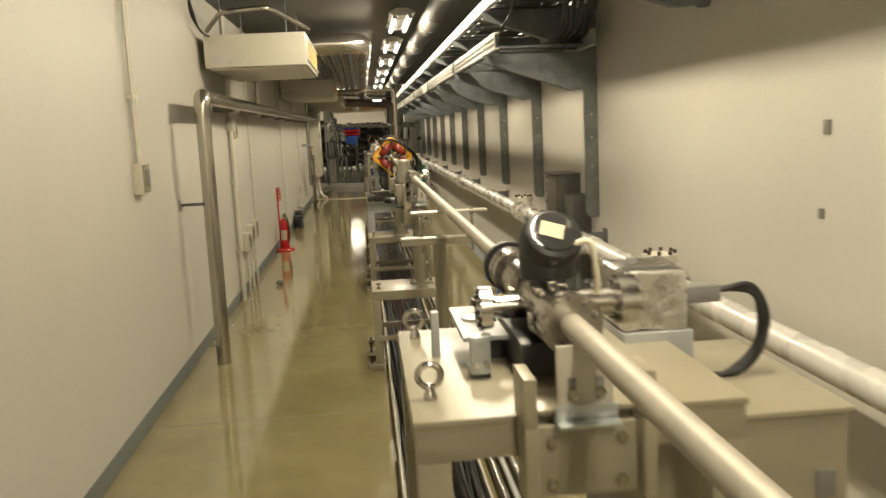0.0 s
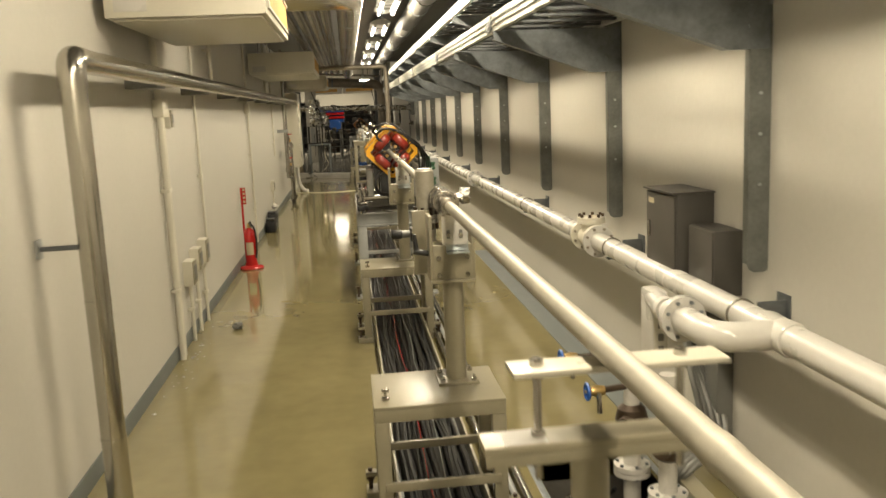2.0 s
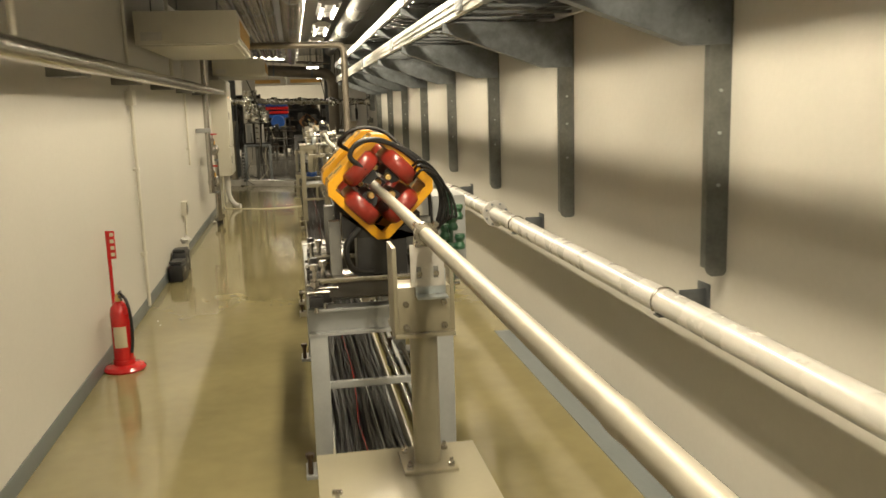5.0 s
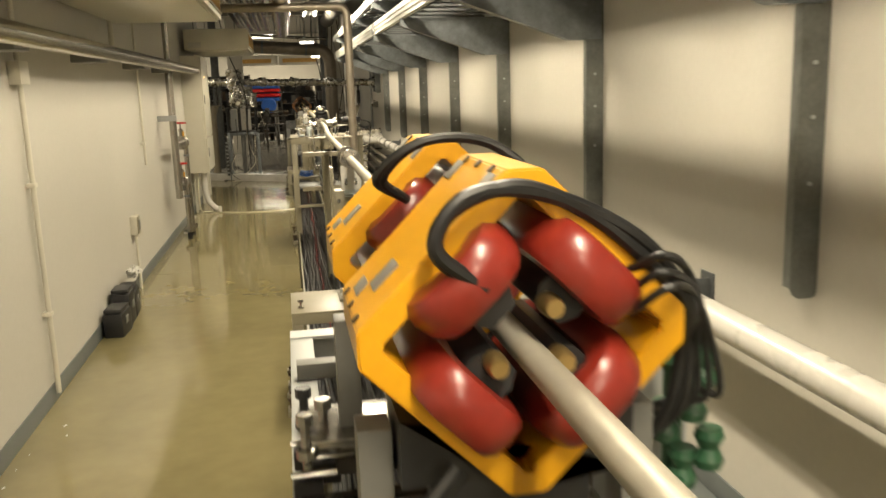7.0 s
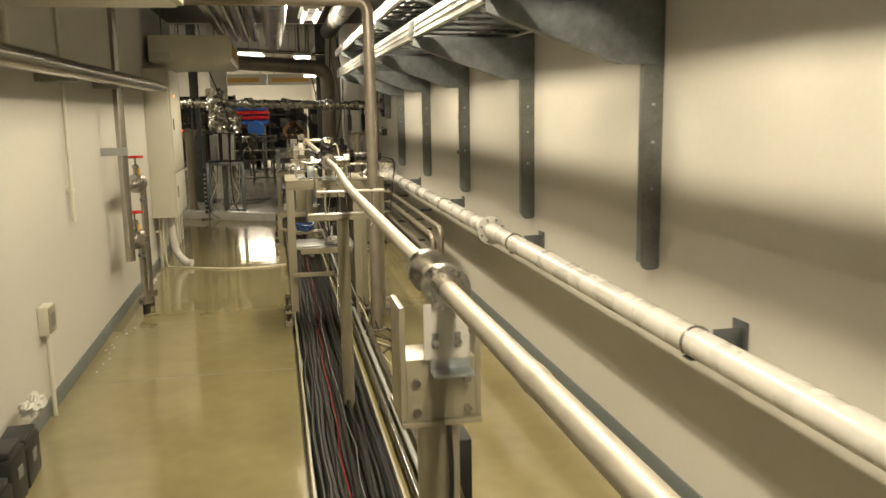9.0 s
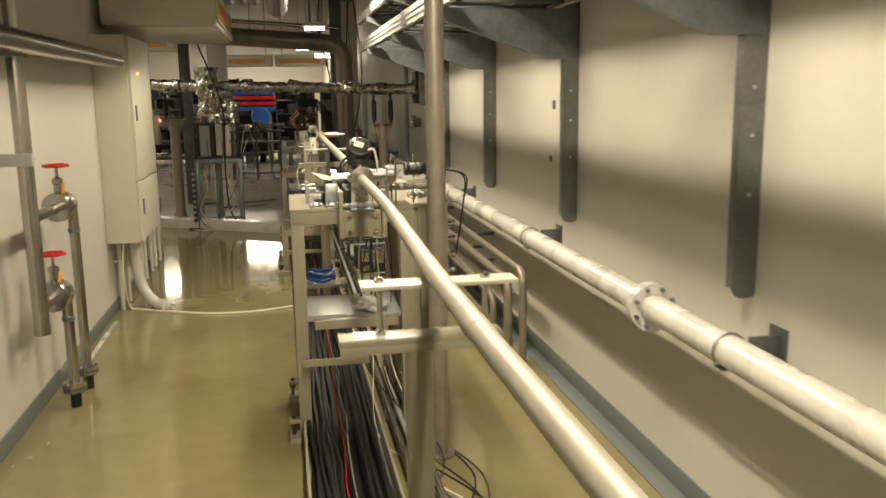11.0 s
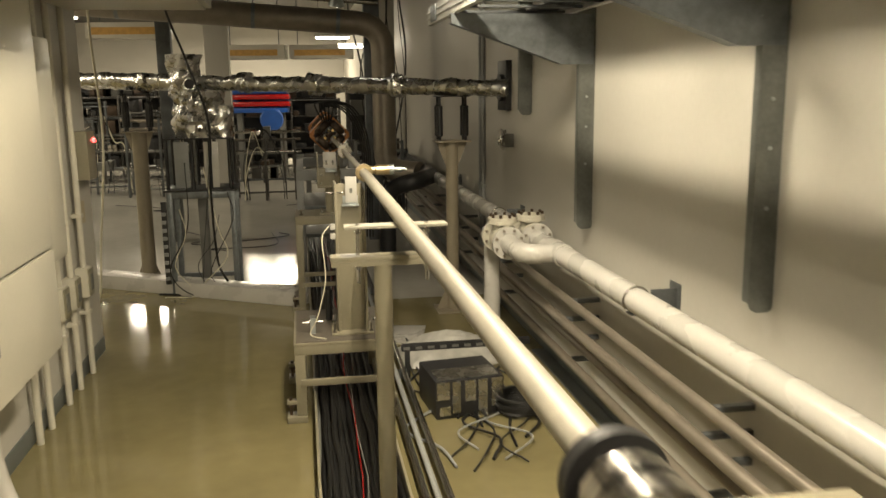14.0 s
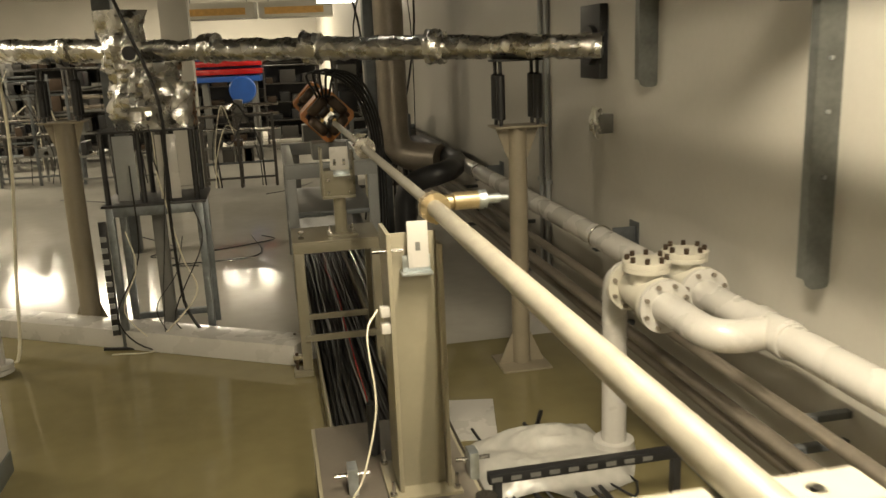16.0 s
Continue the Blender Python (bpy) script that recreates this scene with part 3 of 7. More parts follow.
part("plate", box(-1.125, -1.085, 12.236, 12.24, 0.70, 0.89, 0.002), M_redp, o)
for zz in (0.73, 0.775, 0.82, 0.865):
    part("bar", box(-1.117, -1.093, 12.2335, 12.236, zz - 0.012, zz + 0.012, 0), M_paper, o, "pale unreadable character")
for i, (yy, zz, l) in enumerate(((14.82, 0.17, 0.26), (15.12, 0.24, 0.22), (15.36, 0.20, 0.26))):
    o = thing("black_case", (-1.09, yy, 0), "small black plastic case standing by the wall", "case", "black cases")
    part("body", about(box(-1.155, -1.02, yy, yy + l, 0, zz, 0.018), (-1.09, yy, 0), rz=4 * i - 4), M_black, o)
    part("lid", about(box(-1.15, -1.03, yy + 0.02, yy + l - 0.02, zz, zz + 0.03, 0.01), (-1.09, yy, 0), rz=4 * i - 4), M_blackm, o)
    part("catch", about(box(-1.02, -1.012, yy + 0.08, yy + 0.14, zz * 0.5, zz * 0.5 + 0.05, 0.002), (-1.09, yy, 0), rz=4 * i - 4), M_grey, o)


def heap(centre, size, seed, n=44):
    """A soft billowing sheet that drapes down to the floor."""
    bm = bmesh.new()
    c = Vector(centre)
    rows = []
    for i in range(n + 1):
        row = []
        for j in range(n + 1):
            u, v = 2 * i / n - 1, 2 * j / n - 1
            d = Vector((u, v, 0))
            edge = 1 + 0.22 * noise.noise(Vector((math.atan2(v, u) * 1.3, seed, 0)))
            r = max(abs(u), abs(v)) * edge
            h = max(0.0, 1 - r ** 2.2) * (0.72 + 0.5 * noise.noise(d * 1.7 + Vector((seed, 3, 0)))) - 0.16 * abs(noise.noise(d * 4.5 + Vector((0, seed, 1)))) * max(0.0, 1.1 - r)
            k = edge * (0.80 + 0.2 * (1 - abs(u * v)))
            row.append(bm.verts.new(c + Vector((u * size[0] * k, v * size[1] * k, 0.004 + size[2] * max(0.0, h)))))
        rows.append(row)
    for a, b in zip(rows, rows[1:]):
        for j in range(n):
            bm.faces.new((a[j], a[j + 1], b[j + 1], b[j]))
    bmesh.ops.recalc_face_normals(bm, faces=bm.faces)
    bmesh.ops.solidify(bm, geom=bm.faces[:], thickness=0.002)
    return bm


def crumple(centre, size, seed, res=4, squash=1.0, flat=True):
    """A creased sheet heap."""
    bm = bmesh.new()
    bmesh.ops.create_icosphere(bm, subdivisions=res, radius=1.0)
    off = Vector((seed * 7.3, seed * 3.1, seed * 1.7))
    for v in bm.verts:
        d = v.co.normalized()
        n1 = noise.noise(d * 1.6 + off)
        n2 = abs(noise.noise(d * 4.0 + off))
        n3 = abs(noise.noise(d * 9.0 + off))
        r = 0.85 + 0.35 * n1 - 0.35 * n2 - 0.14 * n3
        p = Vector((d.x * size[0] * r, d.y * size[1] * r, d.z * size[2] * r))
        if flat:
            p.z = max(p.z, -size[2] * 0.35)
        v.co = p + Vector(centre)
    bmesh.ops.recalc_face_normals(bm, faces=bm.faces)
    return bm


single("plastic_bag", crumple((-1.08, 15.72, 0.28), (0.07, 0.16, 0.07), 2), M_plastic, "crumpled white plastic bag on black cases", "bag")
single("rubber_stopper", crumple((-0.86, 9.25, 0.022), (0.055, 0.04, 0.045), 5, 3), M_grey, "small dark rubber lump on the floor", "lump")

# ---- pipework with red handwheels on the left wall ----
o = thing("valve_pipework", (-1.03, 18.5, 0), "steel riser with two handwheel valves by the wall", "pipework")
part("riser", tube([(-1.03, 18.42, 0.52), (-1.03, 18.42, 2.0)], 0.038, 20), M_steel, o)
part("upper_riser", tube([(-1.03, 18.42, 1.9), (-1.03, 18.42, CEIL)], 0.030, 16), M_steel, o)
for ya, zc, foot in ((19.02, 1.10, 19.10), (18.78, 0.66, 18.80)):
    part("branch", tube([(-1.03, 18.42, zc), (-1.02, ya - 0.16, zc)], 0.03, 16), M_steel, o)
    v = lathe([(0.075, -0.07), (0.08, -0.055), (0.08, -0.035), (0.055, -0.03), (0.06, 0.0), (0.055, 0.03), (0.08, 0.035), (0.08, 0.055), (0.075, 0.07)], (-1.02, ya - 0.1, zc), "y", 24)
    part("valve_body", v, M_steel, o)
    part("stem", lathe([(0.022, 0.06), (0.022, 0.12), (0.028, 0.125), (0.028, 0.15), (0.009, 0.16), (0.009, 0.225)], (-1.02, ya - 0.1, zc), "z", 14), M_steel, o)
    part("tag", about(box(-1.03, -0.985, ya - 0.132, ya - 0.128, zc + 0.065, zc + 0.12, 0.001), (-1.02, ya - 0.1, zc), rx=-18), M_yellow, o, "yellow tag")
    hw = bmesh.new()
    ring = [(-1.02 + 0.058 * math.cos(a) * (1 + 0.08 * math.cos(6 * a)), ya - 0.1 + 0.058 * math.sin(a) * (1 + 0.08 * math.cos(6 * a)), zc + 0.22) for a in [2 * math.pi * k / 48 for k in range(49)]]
    tube(ring, 0.009, 8, hw)
    for k in range(3):
        a = k * math.pi / 3
        tube([(-1.02 - 0.055 * math.cos(a), ya - 0.1 - 0.055 * math.sin(a), zc + 0.222), (-1.02 + 0.055 * math.cos(a), ya - 0.1 + 0.055 * math.sin(a), zc + 0.222)], 0.006, 6, hw)
    part("handwheel", hw, M_redp, o, "red handwheel")
    part("drop", tube([(-1.02, ya - 0.03, zc), (-1.0, foot, zc), (-1.0, foot, 0.12)], 0.028, 16, None, 0.07), M_steel, o)
    for zz in (0.1, 0.125):
        part("flange", lathe([(0.062, -0.01), (0.062, 0.01)], (-1.0, foot, zz), "z", 20), M_steel, o)
    part("flange_bolts", bolts_on_ring((-1.0, foot, 0.112), 0.05, "z", 6, 0.007, 0.03), M_steel, o)
    part("foot", lathe([(0.03, 0.0), (0.03, 0.09)], (-1.0, foot, 0), "z", 14), M_black, o, "black rubber foot")
    part("clip", lathe([(0.034, -0.012), (0.034, 0.012)], (-1.0, foot, zc - 0.16), "z", 16), M_galv, o)
part("stay", box(XL, -0.98, 18.36, 18.40, 1.36, 1.42, 0.003), M_lgrey, o)
part("u_bolt", lathe([(0.044, -0.006), (0.044, 0.006)], (-1.03, 18.42, 1.39), "z", 20), M_steel, o)

# ---- electric cabinet ----
o = thing("electric_cabinet", (-1.05, 20.8, 0.57), "tall ivory steel control cabinet on the wall", "cabinet")
part("body", box(XL, -0.935, 20.8, 21.75, 0.57, 2.14, 0.005), M_ivory, o)
d = part("upper_door", box(-0.934, -0.912, 20.815, 21.735, 1.05, 2.125, 0.004), M_ivory, o)
part("handle", box(-0.912, -0.90, 20.90, 20.93, 1.5, 1.62, 0.003), M_grey, d, "dark handle")
d = part("lower_door", box(-0.934, -0.912, 20.815, 21.735, 0.585, 1.035, 0.004), M_ivory, o)
part("handle", box(-0.912, -0.90, 20.90, 20.93, 0.78, 0.90, 0.003), M_grey, d, "dark handle")
part("lamp", lathe([(0.012, 0), (0.010, 0.01)], (-0.912, 21.1, 1.86), "x", 12), M_amber, o, "amber indicator lamp")
o = thing("small_cabinet", (-1.1, 21.9, 0.8), "slim ivory box fixed to the wall beside the cabinet", "cabinet")
part("body", box(XL, -1.02, 21.95, 22.35, 0.9, 2.0, 0.005), M_ivory, o)
part("cover", box(-1.02, -1.012, 21.97, 22.33, 0.92, 1.98, 0.003), M_ivory, o)
for i, yy in enumerate((21.0, 21.3, 22.0, 22.2, 22.55, 22.8, 23.1)):
    conduit(yy, 0.0, 0.57 if i < 2 else (0.9 if i < 4 else 2.6), 0.018, XL + 0.04, (0.4, 1.0))
for yy in (22.55, 22.8, 23.1):
    wall_box(yy - 0.06, yy + 0.06, 0.5, 0.68, 0.075, None, "ivory switch box low on the wall", True)
o = thing("alarm_box", (-1.1, 23.35, 1.3), "grey wall box with a red indicator lamp", "control box")
part("body", box(XL, -1.09, 23.25, 23.45, 1.2, 1.5, 0.005), M_cream, o)
part("lamp", lathe([(0.016, 0), (0.014, 0.015)], (-1.09, 23.4, 1.44), "x", 12), M_redled, o, "red indicator lamp")
part("notice", box(-1.179, -1.176, 23.25, 23.4, 0.92, 1.06, 0), M_paper, o, "paper notice")
single("flexible_drain", tube(smooth_line([(-1.02, 21.05, 0.57), (-1.02, 21.05, 0.35), (-0.98, 21.05, 0.15), (-0.88, 20.98, 0.045), (-0.82, 20.95, 0.04)]), 0.042, 14), M_white, "white flexible hose hanging to the floor below the cabinet", "hose")
single("floor_cable", tube(smooth_line([(-1.08, 20.9, 0.57), (-1.09, 20.85, 0.3), (-1.08, 20.95, 0.04), (-1.0, 20.95, 0.008), (-0.77, 20.82, 0.008), (-0.4, 20.67, 0.008), (-0.08, 20.66, 0.008), (0.2, 20.75, 0.008)]), 0.008, 8), M_wcable, "white cable lying across the floor", "cable")
single("floor_strip", about(box(-1.13, -1.10, 19.2, 20.6, 0, 0.014, 0.004), (-1.1, 19.9, 0), rz=0.6), M_white, "white plastic trunking strip on the floor by the wall", "trunking")

# ---- beam pipe ----
BX, BZ, BR = 0.495, 1.291, 0.0212
BX2 = 0.541


def bx(y):
    """The beam axis steps sideways in a slow bend between the magnets and the tall table."""
    s = min(1.0, max(0.0, (y - 15.3) / 2.0))
    return BX + (BX2 - BX) * s * s * (3 - 2 * s)


o = thing("beam_pipe", (BX, 0, BZ), "long brushed steel vacuum beam pipe on stands", "beam pipe")
CUTS = (-3.0, 1.55, 5.93, 9.0, 13.3, 18.05, 22.3)
for a, b in zip(CUTS, CUTS[1:]):
    part("pipe_section", tube([(bx(a + (b - a) * k / 12), a + (b - a) * k / 12, BZ) for k in range(13)], BR if a < 18 else 0.0255, 28), M_beam, o)
part("pipe_section", tube([(BX2, 22.3, BZ), (BX + 0.01, 25.6, BZ)], 0.018, 24), M_beam, o, "slimmer warm-toned pipe section")
for wy in (3.4, 7.3, 11.95, 12.6, 15.4, 16.6):
    part("weld_ring", lathe([(BR + 0.0005, -0.03), (BR + 0.002, -0.01), (BR + 0.002, 0.01), (BR + 0.0005, 0.03)], (bx(wy), wy, BZ), "y", 28), M_beam, o)


def flange_pair(y, R=0.052, parent=None, n=8, r_in=None):
    BX = bx(y) if y < 23 else 0.525
    g = lathe([(R, -0.022), (R, -0.003), (R - 0.004, -0.001), (R - 0.004, 0.001), (R, 0.003), (R, 0.022)], (BX, y, BZ), "y", 28)
    f = part("flange", g, M_steel, parent or o)
    part("flange_bolts", bolts_on_ring((BX, y, BZ), R - 0.013, "y", n, 0.007, 0.034), M_steel, f)
    return f


for fy in (6.12, 5.98, 13.25, 13.45, 24.0):
    flange_pair(fy)


# ---- pipe stands on low cable-bridge tables ----
def eye_bolt(x, y, z, parent, s=1.0):
    b = lathe([(0.014 * s, 0), (0.014 * s, 0.012 * s), (0.009 * s, 0.02 * s), (0.009 * s, 0.03 * s)], (x, y, z), "z", 12)
    ring = [(x + 0.024 * s * math.cos(a), y, z + 0.05 * s + 0.024 * s * math.sin(a)) for a in [2 * math.pi * k / 24 for k in range(25)]]
    tube(ring, 0.007 * s, 8, b)
    return part("eye_bolt", b, M_steel, parent)


def table_legs(o, x0, x1, y0, y1, zt, m, leg=0.055, shelf=None, feet=True):
    for x in (x0, x1 - leg):
        for y in (y0, y1 - leg):
            part("leg", box(x, x + leg, y, y + leg, 0.035, zt, 0.004), m, o)
            if feet:
                sx = -1 if x == x0 else 1
                f = box(min(x, x + sx * 0.05), max(x + leg, x + leg + sx * 0.05), y - 0.02, y + leg + 0.02, 0.0, 0.034, 0.003)
                part("foot_plate", f, M_cream if m is M_cream else M_lgrey, o)
                cx = x - 0.03 if sx < 0 else x + leg + 0.03
                part("levelling_bolt", lathe([(0.009, 0.03), (0.009, 0.13)], (cx, y + leg / 2, 0), "z", 10), M_bronze, o)
                part("nut", lathe([(0.018, 0.075), (0.018, 0.095)], (cx, y + leg / 2, 0), "z", 6), M_bronze, o)
                part("bracket", box(min(cx - 0.02, x + leg / 2), max(cx + 0.02, x + leg / 2), y + 0.005, y + leg - 0.005, 0.096, 0.115, 0.002), m, o)


def low_table(y0, y1, zt=0.546, x0=0.145, x1=0.665, m=None, bolt=True):
    m = m or M_cream
    o = thing("cable_bridge_table", (x0, y0, 0), "low cream steel table bridging the cable tray", "table", "cable bridge tables")
    part("top_plate", box(x0, x1, y0, y1, zt - 0.014, zt, 0.003), m, o)
    a = box(x0 + 0.002, x1 - 0.002, y0 + 0.002, y0 + 0.05, zt - 0.064, zt - 0.014, 0.003)
    part("front_rail", a, m, o)
    part("back_rail", box(x0 + 0.002, x1 - 0.002, y1 - 0.05, y1 - 0.002, zt - 0.064, zt - 0.014, 0.003), m, o)
    table_legs(o, x0 + 0.002, x1 - 0.002, y0 + 0.002, y1 - 0.002, zt - 0.064, m)
    part("crossbar", box(x0 + 0.03, x1 - 0.03, y0 - 0.012, y0 + 0.012, 0.20, 0.235, 0.003), m, o)
    part("crossbar", box(x0 + 0.03, x1 - 0.03, y1 - 0.03, y1 - 0.006, 0.20, 0.235, 0.003), m, o)
    if bolt:
        part("wing_bolt", lathe([(0.016, 0), (0.016, 0.01), (0.006, 0.012), (0.006, 0.035)], (x0 + 0.05, y0 + 0.09, zt), "z", 8), M_steel, o)
        part("wing_bolt", box(x0 + 0.035, x0 + 0.065, y0 + 0.085, y0 + 0.095, zt + 0.03, zt + 0.045, 0.003), M_steel, o)
    return o


def head_block(o, x, y, m, drop=0.30):
    """A folded-plate head with a slotted pipe holder, on top of a column."""
    BX = bx(y)
    part("rear_plate", box(x - 0.095, x - 0.082, y - 0.01, y + 0.13, BZ - drop, BZ - 0.04, 0.002), m, o)
    part("side_plate", box(x + 0.075, x + 0.088, y - 0.01, y + 0.13, BZ - drop, BZ - 0.06, 0.002), m, o)
    part("front_plate", box(x - 0.082, x + 0.075, y - 0.01, y + 0.004, BZ - drop, BZ - 0.16, 0.002), m, o)
    part("seat_plate", box(x - 0.09, x + 0.08, y + 0.0, y + 0.12, BZ - 0.175, BZ - 0.162, 0.002), m, o)
    z = box(x - 0.03, x + 0.06, y - 0.025, y - 0.018, BZ - 0.18, BZ - 0.105, 0.001)
    box(x - 0.03, x + 0.06, y - 0.07, y - 0.018, BZ - 0.187, BZ - 0.18, 0.001, z)
    part("zinc_angle", z, M_zinc, o, "zinc-plated angle bracket")
    h = part("holder_plate", box(x - 0.045, x + 0.055, y - 0.034, y - 0.026, BZ - 0.155, BZ - 0.03, 0.002), M_white, o)
    for s in (-0.02, 0.03):
        part("slot", box(x + s - 0.007, x + s + 0.007, y - 0.0355, y - 0.034, BZ - 0.13, BZ - 0.095, 0), M_grey, h, "dark bolt slot")
        part("bolt", lathe([(0.009, -0.008), (0.009, 0.004)], (x + s, y - 0.037, BZ - 0.115), "y", 6), M_steel, h)
    for sx in (-0.06, 0.055):
        for dz in (0.21, 0.28):
            if dz < drop:
                part("bolt", lathe([(0.010, -0.01), (0.010, 0.002)], (x + sx, y - 0.012, BZ - dz), "y", 6), M_steel, o)
    c = lathe([(BR + 0.014, -0.014), (BR + 0.014, 0.014)], (BX, y - 0.03, BZ), "y", 20)
    part("pipe_clamp", c, M_steel, o)
    part("clamp_bolts", bolts_on_ring((BX, y - 0.03, BZ), BR + 0.02, "y", 4, 0.008, 0.02), M_steel, o)


def column_stand(x, y, zt, label, r=0.043, m=None):
    m = m or M_cream
    o = thing("pipe_column", (x, y, zt), label, "pipe stand", "pipe columns")
    part("column", tube([(x, y, zt + 0.012), (x, y, BZ - 0.30)], r, 24), m, o)
    part("base_plate", box(x - 0.085, x + 0.085, y - 0.085, y + 0.085, zt, zt + 0.012, 0.003), m, o)
    for sx in (-1, 1):
        for sy in (-1, 1):
            part("anchor_bolt", lathe([(0.011, 0.012), (0.011, 0.024), (0.006, 0.025), (0.006, 0.036)], (x + sx * 0.065, y + sy * 0.065, zt), "z", 6), M_steel, o)
    part("cap_plate", box(x - 0.095, x + 0.088, y - 0.08, y + 0.12, BZ - 0.314, BZ - 0.301, 0.002), m, o)
    head_block(o, x, y - 0.06, m)
    return o


low_table(5.67, 6.10)
sA = column_stand(0.505, 5.95, 0.546, "cream round column with a plate head holding the beam pipe")
low_table(8.57, 9.02)
sB = column_stand(0.49, 8.88, 0.546, "cream round column holding the beam pipe before the yellow magnets")
low_table(13.07, 13.52)
sD = column_stand(0.485, 13.32, 0.546, "cream round column holding the beam pipe after the magnets", 0.05)
low_table(24.34, 24.75, 0.764, 0.14, 0.62)
sW = column_stand(0.42, 24.5, 0.764, "slim cream column holding the far beam pipe", 0.035)

# monitor chamber with a vertical cylinder and small black camera at the first column
o = thing("beam_monitor", (BX, 6.15, BZ), "steel monitor chamber with an upright capped cylinder on the beam pipe", "beam monitor")
CX, CY = BX - 0.058, 6.28
part("cylinder", lathe([(0.042, -0.35), (0.042, 0.115), (0.037, 0.12)], (CX, CY, BZ), "z", 28), M_beam, o)
part("cap", lathe([(0.037, 0.12), (0.035, 0.126)], (CX, CY, BZ), "z", 28), M_lgrey, o)
f = part("cylinder_flange", lathe([(0.058, -0.115), (0.058, -0.098), (0.055, -0.096), (0.058, -0.094), (0.058, -0.077)], (CX, CY, BZ), "z", 28), M_steel, o)
part("cylinder_bolts", bolts_on_ring((CX, CY, BZ - 0.094), 0.05, "z", 8, 0.008, 0.05), M_bronze, f)
part("chamber", lathe([(0.034, -0.09), (0.038, -0.06), (0.038, 0.06), (0.034, 0.09)], (BX, 6.05, BZ), "y", 24), M_steel, o)
part("port", tube([(BX + 0.02, 6.05, BZ), (BX + 0.09, 6.05, BZ + 0.02)], 0.02, 16), M_steel, o)
part("port_flange", lathe([(0.036, -0.012), (0.036, 0.012)], (BX + 0.09, 6.05, BZ + 0.02), "x", 20), M_steel, o)
part("port_bolts", bolts_on_ring((BX + 0.09, 6.05, BZ + 0.02), 0.028, "x", 6, 0.006, 0.02), M_steel, o)
part("ring", lathe([(0.050, -0.012), (0.050, 0.012)], (BX, 6.205, BZ), "y", 24), M_steel, o)
part("ring_bolts", bolts_on_ring((BX, 6.205, BZ), 0.042, "y", 8, 0.007, 0.034), M_bronze, o)
part("mount_plate", box(BX - 0.13, BX - 0.05, 6.18, 6.20, BZ - 0.33, BZ - 0.05, 0.003), M_cream, o)
o = thing("small_camera", (0.4, 6.4, 1.1), "small black camera with a grey lens beside the column", "camera")
part("body", box(0.368, 0.43, 6.365, 6.43, 1.078, 1.142, 0.006), M_blackm, o)
part("lens", lathe([(0.017, -0.035), (0.017, 0.0)], (0.368, 6.40, 1.11), "x", 18), M_grey, o, "grey lens barrel")
part("hood", lathe([(0.019, -0.085), (0.022, -0.08), (0.022, -0.04), (0.017, -0.035)], (0.368, 6.40, 1.11), "x", 18), M_black, o)
part("mount", box(0.405, 0.45, 6.30, 6.37, 1.085, 1.10, 0.002), M_cream, o)
o = thing("clamp_lever", (0.36, 6.08, 0.95), "black clamping lever on the column head", "lever")
part("lever", tube([(0.355, 5.94, 1.175), (0.36, 5.94, 1.11)], [0.007, 0.011], 10), M_black, o)
part("boss", tube([(0.35, 5.94, 1.105), (0.42, 5.94, 1.09)], 0.012, 12), M_black, o)


# ---- T-shaped pipe rests ----
def t_rest(y, label, xp=0.475, up=0.0):
    o = thing("pipe_rest", (xp, y, 0), label, "pipe stand", "pipe rests")
    part("post", tube([(xp, y, 0.012), (xp, y, 1.126 + up)], 0.032, 20), M_cream, o)
    part("foot_plate", box(xp - 0.08, xp + 0.08, y - 0.06, y + 0.06, 0, 0.012, 0.003), M_cream, o)
    part("lower_plate", box(0.295, 0.665, y - 0.035, y + 0.035, 1.126 + up, 1.142 + up, 0.003), M_cream, o)
    part("upper_plate", box(0.345, 0.70, y - 0.035, y + 0.035, 1.252 + up * 0.4, 1.262 + up * 0.4, 0.003), M_creaml, o, "pale cream top plate")
    for x in (0.39, 0.63):
        part("threaded_rod", tube([(x, y, 1.07), (x, y, 1.275)], 0.007, 10), M_steel, o)
        for zz in (1.12, 1.147, 1.246, 1.267):
            part("nut", lathe([(0.012, -0.005), (0.012, 0.005)], (x, y, zz), "z", 6), M_steel, o)
    for q in (-0.032, 0.032):
        part("folded_edge", box(0.297, 0.663, y + q - 0.003, y + q + 0.003, 1.108 + up, 1.126 + up, 0.001), M_cream, o)
    part("label", box(0.33, 0.40, y - 0.03, y + 0.03, 1.1422 + up, 1.1432 + up, 0), M_white, o, "white sticker")
    return o


t_rest(3.85, "cream post with two crossbars beside the floor pit")
t_rest(15.90, "cream post with two crossbars over the cable tray")
t_rest(20.60, "cream post with two crossbars before the hall", 0.475, 0.025)


